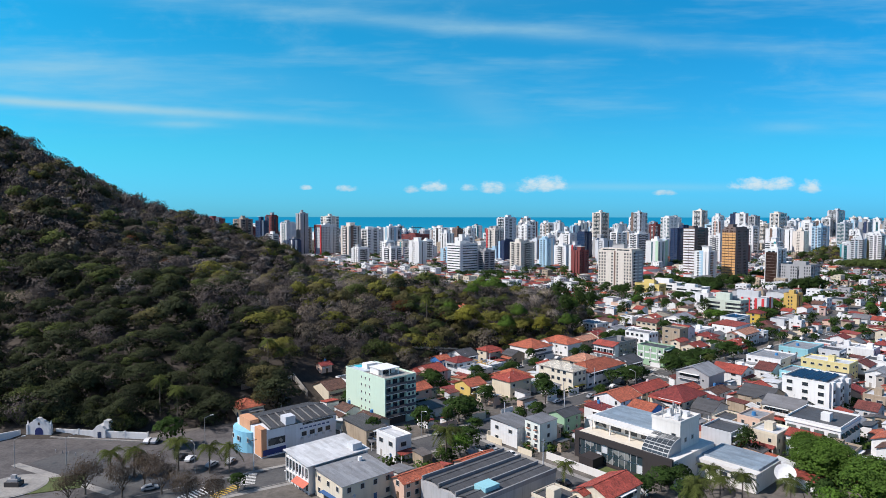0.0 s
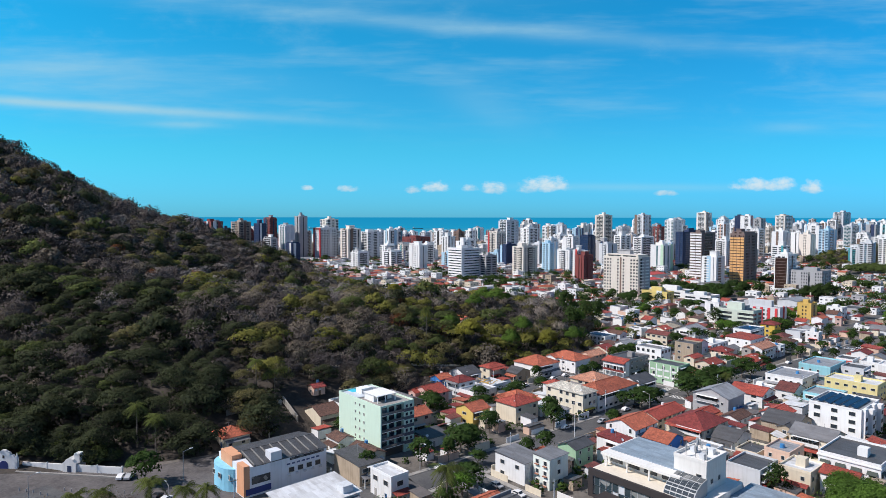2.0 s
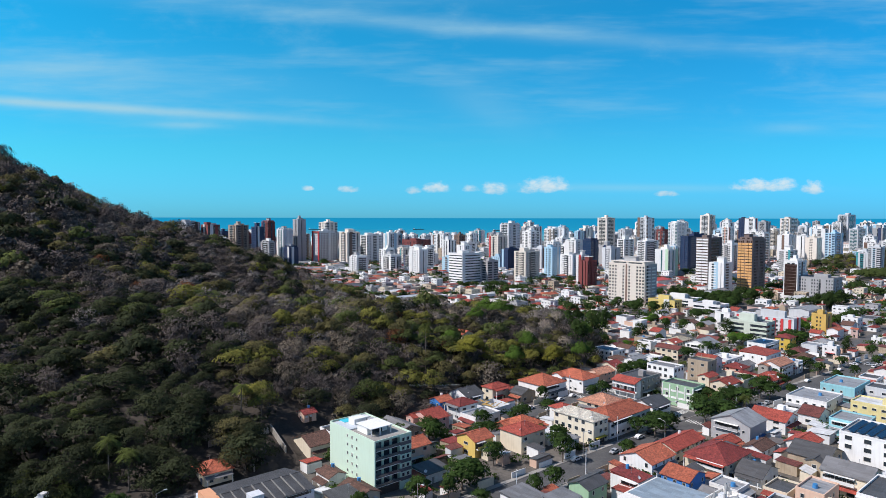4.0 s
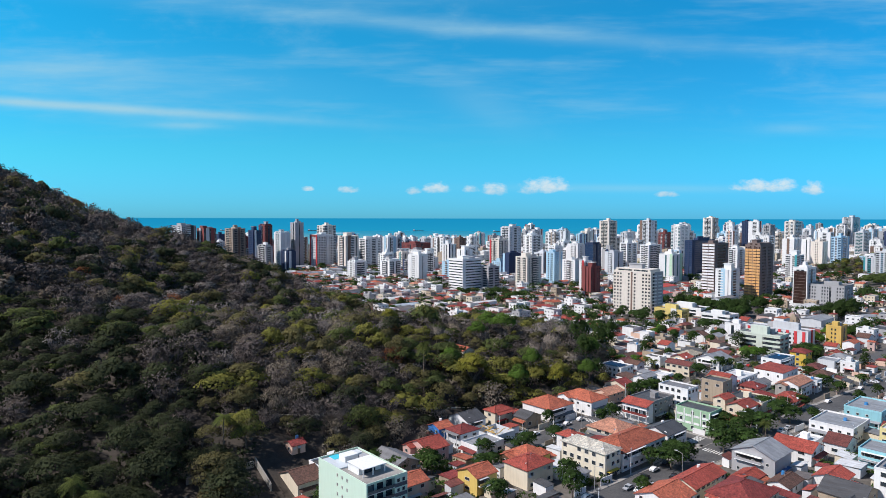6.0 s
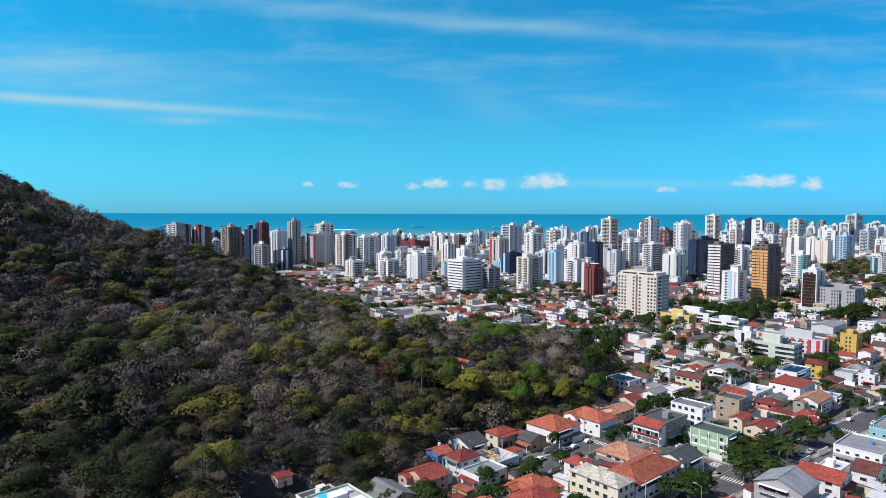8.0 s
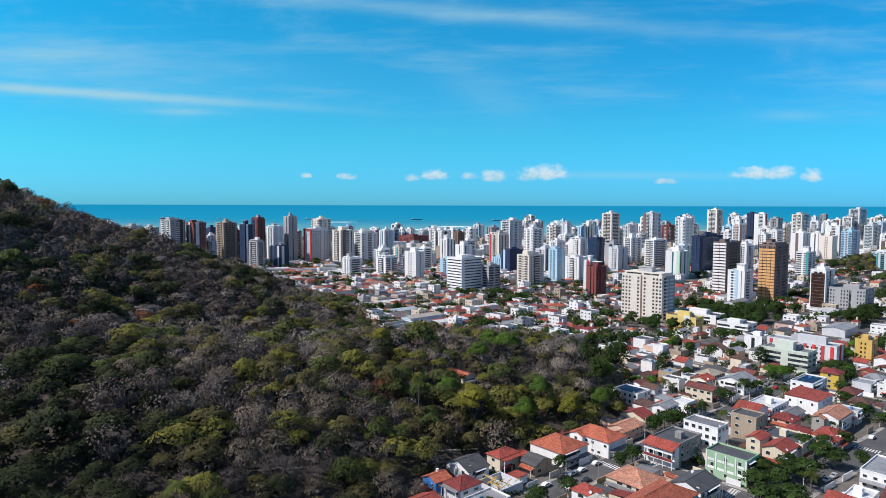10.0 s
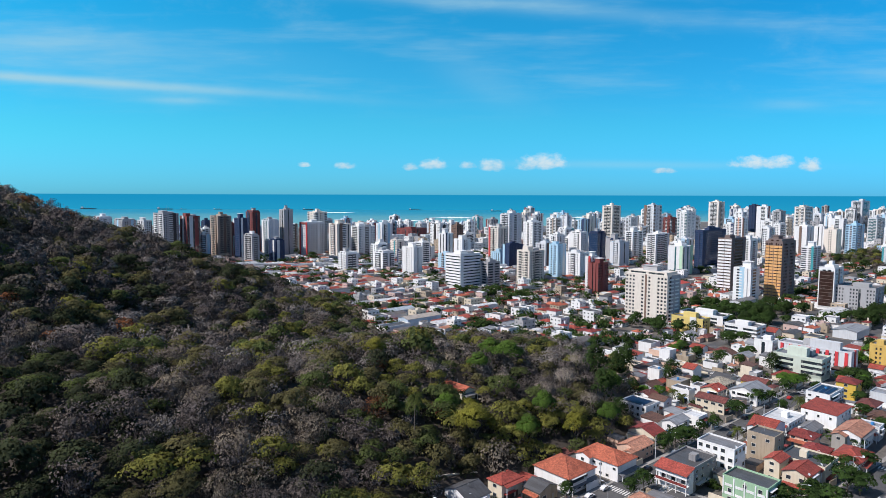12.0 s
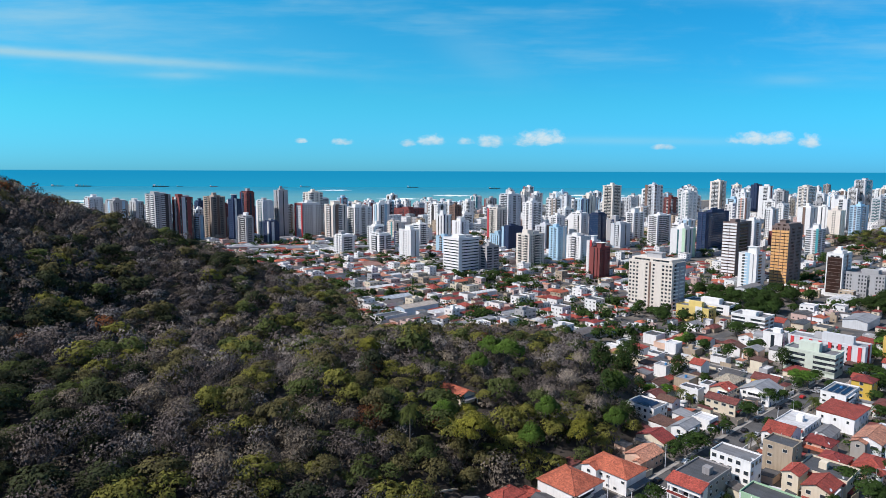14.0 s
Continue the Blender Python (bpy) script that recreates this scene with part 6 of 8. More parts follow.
def hangar():
    p, q, lp = 102.7, 106.9, 31.0
    take(p, q, lp, 20)
    ob = thing("warehouse", grid(p, q), "old warehouse with three long dark sheet roofs", "warehouse")
    part("wall", Shape().box(0, 0, 0, lp, 20, 5.2), paint(0.45, 0.45, 0.46, 0.7), ob, "stained grey walls")
    for k in range(3):
        part("roof", gable(lp - 1.2, 6.2, 5.2, 0.9, "p", 0.05), sheet(0.12, 0.12, 0.125), ob, "dark corrugated roof bay").location = (0.6, 0.5 + k * 6.5, 0)
    for k in range(4):
        part("fire_wall", Shape().box(0, -0.2 + k * 6.5, 5.2, lp, 0.2 + k * 6.5, 6.4), paint(0.28, 0.28, 0.29, 0.8), ob, "sooty dividing wall")
    part("blue_tank", Shape().box(6, 2.0, 5.2, 11, 6.0, 7.0), AQUA, ob, "light blue roof shed")


def gateway():
    """A white baroque gate with an arched blue door."""
    ob = thing("gateway", pose(-136.2, 210.5, 0), "white baroque gateway with a blue arched door", "gate")
    half = [(4.2, 0), (4.2, 4.0), (3.9, 4.3), (3.2, 4.35), (2.9, 4.9), (2.2, 5.1), (1.9, 5.7), (1.2, 5.9), (0.7, 6.4), (0.0, 6.6)]
    ring = half + [(-x, z) for x, z in reversed(half[:-1])]
    part("wall", Shape().solid([(x, -0.45, z) for x, z in ring], [(x, 0.45, z) for x, z in ring]), WHITE, ob, "white scrolled gable wall")
    arch = [(1.3, 0.02), (1.3, 1.9)] + [(1.3 * math.cos(math.pi * k / 10), 1.9 + 1.3 * math.sin(math.pi * k / 10)) for k in range(1, 10)] + [(-1.3, 1.9), (-1.3, 0.02)]
    part("door", Shape().solid([(x, -0.52, z) for x, z in arch], [(x, -0.4, z) for x, z in arch]), paint(0.02, 0.035, 0.16), ob, "dark blue arched door")
    # the niche is not hollow; a near-black slab paints its shade
    part("niche", Shape().box(-0.3, -0.5, 4.0, 0.3, -0.4, 4.9), DARK, ob)
    for x in (-3.9, 3.9):
        part("pinnacle", Shape().tube(x, 0, 4.2, 5.6, 0.35, 0.05, 8), WHITE, ob)
        part("pilaster", Shape().box(x - 0.35, -0.6, 0, x + 0.35, -0.4, 4.2), WHITE, ob)


def plaza():
    lot = Shape().face((-170, 150, 0.03), (-58, 168, 0.03), (-54, 224, 0.03), (-70, 228, 0.03), (-98, 209.5, 0.03), (-131, 210, 0.03), (-170, 207, 0.03))
    structure("plaza", lot, earth("worn_asphalt", (0.055, 0.05, 0.05), (0.145, 0.132, 0.128), 0.12, 0.9), "worn grey asphalt square with patches", "square")
    wall = thing("boundary_wall", pose(-131.5, 211.9, 0, 0, 0, -7.1), "low white boundary wall with sun and tree shadows", "wall")
    for k in range(4):
        part("panel", Shape().box(k * 8.4, -0.2, 0, k * 8.4 + 8.1, 0.2, 2.2), WHITE, wall)
        part("pier", Shape().box(k * 8.4 + 8.1, -0.3, 0, k * 8.4 + 8.4, 0.3, 2.5), WHITE, wall)
    ledge = Shape().box(0, -3.2, 0, 34, -2.6, 0.45)
    ob = tagged(new("kerb", ledge.mesh("kerb", PAVING)), "pale stone kerb before the wall", "kerb", kind="structure")
    ob.matrix_world = pose(-131.5, 211.9, 0, 0, 0, -7.1)
    side = thing("boundary_wall", pose(-158, 196, 0, 0, 0, 42), "low white boundary wall beside the square", "wall")
    part("panel", Shape().box(0, -0.2, 0, 21, 0.2, 2.4), WHITE, side)
    chapel = thing("chapel", pose(-115.3, 209.6, 0, 0, 0, -7), "small white chapel with a blue door", "chapel")
    half = [(2.2, 0), (2.2, 2.8), (1.6, 3.2), (1.2, 3.9), (0.5, 4.2), (0, 4.5)]
    ring = half + [(-x, z) for x, z in reversed(half[:-1])]
    part("wall", Shape().solid([(x, -0.5, z) for x, z in ring], [(x, 4.0, z) for x, z in ring]), WHITE, chapel)
    part("door", Shape().box(-0.6, -0.58, 0.02, 0.6, -0.49, 2.0), NAVY, chapel)
    part("bell_cote", Shape().box(1.0, 0.5, 2.8, 2.8, 2.5, 5.6), WHITE, chapel)
    round_bed = thing("roundabout", pose(-117.8, 170.4, 0), "round paved bed with a monument", "roundabout")
    part("kerb_ring", Shape().tube(0, 0, 0, 0.3, 8.2, 8.2, 32), PAVING, round_bed, "pale round kerb")
    part("lawn", Shape().tube(0, 0, 0.3, 0.36, 7.6, 7.6, 32), PAVING, round_bed)
    part("plinth", Shape().box(-2.0, -1.2, 0.36, 2.0, 1.2, 1.6), DARK, round_bed, "dark stone plinth")
    part("sculpture", Shape().box(-1.4, -0.8, 1.6, 1.4, 0.8, 2.4).box(-0.6, -0.4, 2.4, 0.7, 0.4, 3.4), GREYW, round_bed, "grey stone sculpture")
    verge = thing("verge", pose(-107.5, 172, 0, 0, 0, 20), "dry grass verge with low bushes", "verge")
    part("grass", Shape().box(-6, -5, 0.03, 7, 5, 0.2), GRASS, verge)
    strip_ob = thing("footpath", pose(-128, 186, 0, 0, 0, -27), "pale concrete footpath across the square", "path")
    part("slab", Shape().box(0, -1.2, 0.04, 44, 1.2, 0.14), PAVING, strip_ob)
    for k in range(14):
        b = thing("bollard", pose(-122 + 2.6 * k, 196 - 0.9 * (k % 5), 0.03), "short dark bollard on the square", "bollard", "bollards")
        part("post", Shape().tube(0, 0, 0, 0.9, 0.12, 0.10, 8), GREYW, b)


def convent():
    z = hill_height(-388, 556)
    ob = thing("convent", pose(-388, 558, z - 1.5, 0, 0, 25), "white hilltop convent with a red tile roof", "convent")
    part("wall", Shape().box(-9, -6, 0, 9, 6, 9), WHITE, ob)
    part("roof", hip(18, 12, 9, 2.6), T0, ob).location = (-9, -6, 0)
    for k in range(4):
        for row in (1.8, 5.4):
            win = part("window", window_mesh(1.1, 1.6, "y"), None, ob)
            win.location = (-6.5 + k * 4.2, -6, row)
    part("terrace", Shape().box(9, -7, 0, 16, 5, 4.5), WHITE, ob)


def viaduct():
    ob = thing("viaduct", pose(-262, 1008, 0, 0, 0, 3.0), "long grey concrete road viaduct on piers", "viaduct")
    part("deck", Shape().box(-90, -5, 5.6, 250, 5, 7.0), GREYW, ob)
    for y in (-5.1, 4.9):
        part("parapet", Shape().box(-90, y, 7.0, 250, y + 0.25, 7.9), PALE, ob)
    for k in range(16):
        part("pier", Shape().box(-75 + k * 20, -3, 0, -73.4 + k * 20, 3, 5.6), GREYW, ob)


def halls():
    for p, q, lp, lq, tall, wall, cover, label in (
            (486.8, 680.6, 22, 34, 6, CREAMW, sheet(0.36, 0.19, 0.14), "large hall with a rust-red sheet roof"),
            (377.7, 473.6, 34.6, 13, 7, paint(0.46, 0.56, 0.66), sheet(0.52, 0.46, 0.40), "long pale blue hall with a weathered sheet roof"),
            (392, 520, 30, 12, 5, PALE, sheet(0.48, 0.54, 0.60), "low hall with a blue-grey sheet roof"),
            (712, 430, 34, 26, 9, WHITE, sheet(0.55, 0.08, 0.05), "white hall with a bright red roof edge"),
            (637, 390, 26, 18, 10, CREAMW, sheet(0.62, 0.09, 0.06), "cream department store with a red roof"),
            (660, 336, 34, 10, 8, PALE, G1, "pale grey low block below a tower"),
            (678, 262, 30, 14, 6, WHITE, WHITEROOF, "low white commercial hall"),
            (604, 226, 30, 16, 6, PALE, G2, "low grey commercial hall")):
        if free(p, q, lp, lq):
            house(p, q, lp, lq, tall, "gable", wall, cover, label, 3, rise=1.6, ridge="p", panes=False, name="hall")


def building_site():
    ob = thing("building_site", grid(211, 212), "roofless house under construction with stacked timber", "building site")
    take(211, 212, 12, 11)
    for a in ((0, 0, 12, 0.25), (0, 10.7, 12, 11), (0, 0.25, 0.25, 10.7), (11.75, 0.25, 12, 10.7), (5.8, 0.25, 6.0, 10.7)):
        part("wall", Shape().box(a[0], a[1], 0, a[2], a[3], 3.2), PALE, ob)
    rng = random.Random(4)
    for k in range(22):
        x, y = rng.uniform(0.5, 9), rng.uniform(0.6, 10)
        part("beam", Shape().box(0, -0.12, 0, rng.uniform(2, 5), 0.12, 0.18), paint(0.60, 0.38, 0.12, 0.3), ob, "yellow timber beam").matrix_basis = pose(x, y, 3.2 + 0.19 * (k % 4), 0, 0, rng.choice((0, 90, 12, 84)))


def retaining_walls():
    for pa, qa, pb, qb, z in ((109.4, 219.4, 115.1, 235.3, 2.0), (122.8, 223.7, 123, 235.9, 2.3), (100.7, 236.1, 122, 235, 2.0)):
        d = math.hypot(pb - pa, qb - qa)
        ob = thing("retaining_wall", grid(pa, qa) @ pose(0, 0, 0, 0, 0, math.degrees(math.atan2(qb - qa, pb - pa))), "stained grey concrete retaining wall at the forest edge", "wall", "retaining walls")
        h0, h = (max(0.2, hill_height(p * CA - q * SA, p * SA + q * CA)) for p, q in ((pa, qa), (pb, qb)))
        part("wall", Shape().solid([(0, -0.2, 0), (d, -0.2, 0), (d, 0.2, 0), (0, 0.2, 0)], [(0, -0.2, z + h0), (d, -0.2, z + h), (d, 0.2, z + h), (0, 0.2, z + h0)]), paint(0.34, 0.32, 0.29, 0.8), ob)


def porch_house():
    """The open red-roofed veranda before the grey concrete house."""
    ob = thing("veranda", grid(277.9, 186.1), "two-storey white veranda under a red tile awning", "veranda")
    for k in range(2):
        part("slab", Shape().box(0, 0, 2.8 + k * 3.0, 5.0, 12, 3.1 + k * 3.0), WHITE, ob)
        part("railing", Shape().box(0, 0, 3.1 + k * 3.0, 0.15, 12, 4.1 + k * 3.0), WHITE if k else T1, ob)
    part("wall", Shape().box(2.0, 0, 0, 5.0, 12, 8.2), WHITE, ob)
    for k in range(4):
        part("post", Shape().box(0.1, 0.1 + k * 3.8, 0, 0.4, 0.4 + k * 3.8, 7.6), WHITE, ob)
    for k in range(3):
        part("opening", Shape().box(1.9, 0.8 + k * 3.8, 6.3, 2.02, 3.6 + k * 3.8, 7.9), GLASS, ob)
        part("opening", Shape().box(1.9, 0.8 + k * 3.8, 3.4, 2.02, 3.0 + k * 3.8, 5.3), GLASS, ob)
    ring = [(-0.8, -0.5, 7.5), (5.1, -0.5, 9.2), (5.1, 12.5, 9.2), (-0.8, 12.5, 7.5)]
    part("roof", Shape().solid(ring, [(x, y, z + 0.18) for x, y, z in ring]), T0, ob, "red tile awning")


corner_house(), dress_hotel(), dress_awning_house(), green_building(), blue_building(), telecom_building(), dish_antenna(), hangar(), gateway(), plaza(), convent(), viaduct(), halls(), building_site(), retaining_walls(), porch_house()
for k, (p, q, lp, lq, tall, roof, wall, cover, label, ridge) in enumerate((
        (194.5, 226, 7, 7, 6, "gable", BLUEW, T2, "bright blue house with an orange tile roof", "p"), (93, 219, 9, 10, 4, "hip", CREAMW, T2, "house with a red tile roof at the forest edge", "q"),
        (136, 235, 5, 5, 3.2, "gable", PEACH, T1, "small red-roofed house at the forest edge", "p"), (138.2, 219.5, 12, 8, 5.6, "flat", WHITE, G0, "white house with a dark flat roof", "q"),
        (128.3, 216.6, 9, 12, 5, "gable", CREAMW, T5, "two-storey house with a brown tile gable roof", "p"),
        (256, 279, 8, 14, 4, "gable", CREAMW, T2, "low house with an orange roof among the trees", "q"))):
    z = hill_height((p + 3) * CA - (q + 3) * SA, (p + 3) * SA + (q + 3) * CA)
    ob = house(p, q, lp, lq, tall, roof, wall, cover, label, 500 + k, ridge=ridge)
    ob.location.z = max(0, z - 0.6)


def solar_panels(p, q, z, rows, cols, label):
    ob = thing("solar_array", grid(p, q, z), label, "solar panels", "solar arrays")
    blue = glass(0.010, 0.022, 0.06, 0.35)
    me = Shape().solid([(0, 0, 0.1), (1.9, 0, 0.1), (1.9, 1.9, 0.5), (0, 1.9, 0.5)], [(0, 0, 0.16), (1.9, 0, 0.16), (1.9, 1.9, 0.56), (0, 1.9, 0.56)]).mesh("panel", blue)
    for i in range(cols):
        for j in range(rows):
            part("panel", me, None, ob).location = (i * 2.05, j * 2.75, 0)
    part("rack", Shape().box(0, 0.2, 0, cols * 2.05, 0.3, 0.12), STEEL, ob)


solar_panels(264, 83.5, 12.1, 5, 8, "rows of blue solar panels on the hotel roof")
solar_panels(338, 240, 6.12, 4, 4, "blue solar panels on a white house")
solar_panels(417, 185.5, 8.12, 3, 7, "blue solar panels on a white house")


def hillside_walls():
    """A low pale wall beside the footpath that crosses the wooded slope."""
    for pa, qa, pb, qb in ((195.6, 248.5, 211.8, 246.0), (211.8, 246.0, 230.1, 242.5), (137.7, 256.3, 149.9, 253.2), (149.9, 253.2, 158.0, 251.6)):
        d = math.hypot(pb - pa, qb - qa)
        ob = thing("path_wall", grid(pa, qa) @ pose(0, 0, 0, 0, 0, math.degrees(math.atan2(qb - qa, pb - pa))), "low pale stone wall beside a forest footpath", "wall", "footpath walls")
        za, zb = (max(0, hill_height(p * CA - q * SA, p * SA + q * CA)) for p, q in ((pa, qa), (pb, qb)))
        part("wall", Shape().solid([(0, -0.25, za - 1), (d, -0.25, zb - 1), (d, 0.25, zb - 1), (0, 0.25, za - 1)], [(0, -0.25, za + 0.55), (d, -0.25, zb + 0.55), (d, 0.25, zb + 0.55), (0, 0.25, za + 0.55)]), CREAMW, ob)
        CLEARINGS.append(((pa + pb) / 2 * CA - (qa + qb) / 2 * SA + 1, (pa + pb) / 2 * SA + (qa + qb) / 2 * CA - 3, 3, 3))


hillside_walls()


# ---- trees ----
def tree_proto(kind, seed):
    rng = np.random.default_rng(seed)
    far_away = pose(0, -400, -60)
    words = {"t": ("broad dark green street tree", leafy(0.040, 0.075, 0.022)), "g": ("bright green leafy tree", leafy(0.085, 0.17, 0.03)), "d": ("tall dark green tree", leafy(0.035, 0.062, 0.02)), "b": ("half-bare brown street tree", leafy(0.085, 0.068, 0.055, 0.5, 0.1))}[kind]
    ob = thing("tree", far_away, words[0], "tree", "city trees")
    trunk = Shape()
    trunk.tube(0, 0, 0, 2.6, 0.32, 0.22, 8)
    for k in range(5):
        a = 2 * math.pi * k / 5 + 0.4
        x, y, z = 2.4 * math.cos(a), 2.4 * math.sin(a), 5.2
        trunk.solid([(0.14 * math.cos(a + s), 0.14 * math.sin(a + s), 2.3) for s in (0, 2.1, 4.2)], [(x + 0.05 * math.cos(a + s), y + 0.05 * math.sin(a + s), z) for s in (0, 2.1, 4.2)])
    part("trunk", trunk, BARK, ob)
    if kind == "b":
        verts = np.vstack([twig_crown(rng, 900, 5.6, 7.0, 0.8), leaf_crown(rng, 1300, 5.2, 5.6, 0.18, 24)])
    else:
        tall = 5.5 if kind != "d" else 9.0
        verts = np.vstack([dome_crown(rng, 860, 4.6, tall, 0.45, 16), leaf_crown(rng, 260, 4.4, tall * 0.9, 0.5, 12)])
    verts = verts + (0, 0, 5.6)
    part("crown", triangle_mesh("crown", verts, words[1], rounded(verts)), None, ob)
    return ob


def palm_proto(seed, tall=7.6):
    rng = random.Random(seed)
    ob = thing("palm_tree", pose(0, -420, -60), "palm tree with a slim grey trunk and drooping fronds", "palm", "palms")
    part("trunk", Shape().tube(0, 0, 0, tall, 0.22, 0.14, 8), BARK, ob)
    leaf = leafy(0.08, 0.102, 0.031, 0.4)
    for k in range(18):
        a, lift = 2.399 * k + rng.uniform(-0.2, 0.2), rng.uniform(-0.35, 1.25)
        c, n = math.cos(a), math.sin(a)
        long = rng.uniform(3.4, 4.3)
        spine = []
        for j in range(17):
            f = j / 16
            r = long * f * (1 - 0.12 * f)
            spine.append((r * c, r * n, tall + lift * 2.2 * f - 3.2 * f * f * (1.05 - 0.3 * lift)))
        verts = []
        for j in range(16):
            f = (j + 0.5) / 16
            w = 1.15 * math.sin(math.pi * min(0.96, 0.16 + f * 0.8))
            (x0, y0, z0), (x1, y1, z1) = spine[j], spine[j + 1]
            for side in (-1, 1):
                drop = 0.55 * w + rng.uniform(0, 0.3)
                x2, y2, z2 = x0 + (x1 - x0) * 0.9, y0 + (y1 - y0) * 0.9, z0 + (z1 - z0) * 0.9
                verts += [(x0, y0, z0), (x2, y2, z2), (x1 + c * 0.45 - side * w * n, y1 + n * 0.45 + side * w * c, z1 - drop)]
            verts += [(x0 - n * 0.05, y0 + c * 0.05, z0), (x0 + n * 0.05, y0 - c * 0.05, z0), (x1, y1, z1)]
        way = Vector((c * 0.45, n * 0.45, 0.8)).normalized()
        part("frond", triangle_mesh("frond", np.array(verts), leaf, np.tile(way, (len(verts), 1))), None, ob)
    return ob


PROTOS = {k: [tree_proto(k, 40 + 10 * i + ord(k)) for i in range(3)] for k in "tgdb"}
PROTOS["p"] = [palm_proto(k) for k in range(3)]
PROTOS["h"] = [palm_proto(9, 15.0)]
PLANTED = []


def special_tree(label, verts, mat):
    ob = thing("tree", pose(0, -460, -60), label, "tree", "forest edge trees")
    trunk = Shape().tube(0, 0, 0, 4.0, 0.34, 0.2, 8)
    for k in range(6):
        a = math.pi * k / 3
        trunk.solid([(0.13 * math.cos(a + s), 0.13 * math.sin(a + s), 3.0) for s in (0, 2.1, 4.2)], [(3 * math.cos(a) + 0.05 * math.cos(s), 3 * math.sin(a) + 0.05 * math.sin(s), 7.4) for s in (0, 2.1, 4.2)])
    part("trunk", trunk, BARK, ob)
    part("crown", triangle_mesh("crown", verts + (0, 0, 6.0), mat, rounded(verts)), None, ob)
    return ob


TALL = {
    "b": special_tree("great dense bright green shade tree", np.vstack([dome_crown(R, 6500, 4.6, 6.0, 0.24, 34), leaf_crown(R, 5500, 4.5, 8.0, 0.25, 34) + (0, 0, -1.6)]), leafy(0.082, 0.15, 0.03, 0.35)),
    "y": special_tree("broad yellow-green tree at the forest edge", dome_crown(R, 2600, 5.0, 6.0, 0.27, 18), leafy(0.23, 0.23, 0.045, 0.25)),
    "g": special_tree("broad bright green tree in the forest", dome_crown(R, 2600, 5.0, 6.0, 0.27, 18), leafy(0.105, 0.185, 0.038, 0.25)),
    "w": special_tree("bare pale grey tree in the forest", twig_crown(R, 900, 5.0, 7.0), leafy(0.40, 0.35, 0.31, 0.3, 0.0)),
}


def plant(kind, p, q, crown, radius, rng, ground=None):
    proto = rng.choice(PROTOS[kind])
    x, y = p * CA - q * SA, p * SA + q * CA
    z = max(0.0, hill_height(x, y)) if ground is None else ground
    size = radius / 5.0 if kind != "p" else crown / 7.5
    up = (crown / 5.8 if kind != "p" else crown / 7.5)
    PLANTED.append((p, q))
    room = 1.0 if kind == "p" else 2.0
    take(p - room, q - room, 2 * room, 2 * room)
    copy_thing(proto, pose(x, y, z, 0, 0, rng.uniform(0, 360)) @ Matrix.Diagonal((size, size, max(up, size * 0.75), 1)))


TREE_RNG = random.Random(8)
plant("t", 172.2, 203.9, 5, 4.5, TREE_RNG)
plant("t", 188.1, 195.4, 4, 3.5, TREE_RNG)
plant("t", 211.5, 198, 4, 4, TREE_RNG)
plant("t", 194.3, 161.2, 6, 4, TREE_RNG)
plant("t", 153.2, 167.4, 5, 6, TREE_RNG)
plant("t", 135.5, 166.3, 5.5, 4, TREE_RNG)
plant("t", 240.8, 153.8, 5, 6, TREE_RNG)
plant("t", 293.8, 160.5, 5, 6, TREE_RNG)
plant("t", 332.9, 160.1, 5, 5, TREE_RNG)
plant("t", 370.7, 159.7, 4, 3.5, TREE_RNG)
plant("t", 154.6, 87.9, 4, 4, TREE_RNG)
plant("t", 159.9, 85.8, 4, 4, TREE_RNG)
plant("t", 146.3, 87.9, 4, 4, TREE_RNG)
plant("t", 151.5, 78.9, 4, 4, TREE_RNG)
plant("t", 68.2, 163.2, 3, 2.5, TREE_RNG)
plant("t", 122.6, 140.6, 3, 3, TREE_RNG)
plant("t", 134.5, 143.5, 5, 5, TREE_RNG)
plant("g", 130.5, 142.0, 4, 4, TREE_RNG)
plant("t", 149.5, 155.2, 3, 3, TREE_RNG)
plant("t", 117.8, 170.7, 5, 3, TREE_RNG)
plant("t", 65.1, 208.7, 6, 5, TREE_RNG)
plant("t", 444.5, 120, 4, 5, TREE_RNG)
plant("t", 440.8, 178.2, 4, 4, TREE_RNG)
plant("t", 316.3, 211.1, 5, 5, TREE_RNG)
plant("t", 322.3, 209.5, 5, 5, TREE_RNG)
plant("t", 308, 211.4, 5, 4, TREE_RNG)
plant("t", 372.3, 210.7, 5, 5, TREE_RNG)
plant("t", 398.5, 212.4, 5, 5, TREE_RNG)
plant("t", 480.5, 194.3, 5, 6, TREE_RNG)
plant("t", 480.6, 187.7, 5, 5, TREE_RNG)
plant("t", 527.7, 324.9, 5, 5, TREE_RNG)
plant("t", 634.8, 368.2, 5, 5, TREE_RNG)
plant("t", 581.3, 347.4, 5, 6, TREE_RNG)
plant("t", 569.9, 328.2, 5, 6, TREE_RNG)
plant("t", 568.3, 315.9, 5, 6, TREE_RNG)
plant("t", 576.8, 308.7, 5, 6, TREE_RNG)
plant("t", 597.7, 304.5, 5, 6, TREE_RNG)
plant("t", 638.2, 314.6, 5, 6, TREE_RNG)
plant("t", 670.3, 320.4, 5, 6, TREE_RNG)
plant("t", 624.8, 295.7, 5, 6, TREE_RNG)
plant("t", 666.2, 306.9, 5, 5, TREE_RNG)
plant("t", 623.8, 282.3, 5, 5, TREE_RNG)
plant("t", 549.9, 311.6, 4, 5, TREE_RNG)
plant("t", 556.9, 293.5, 4, 5, TREE_RNG)
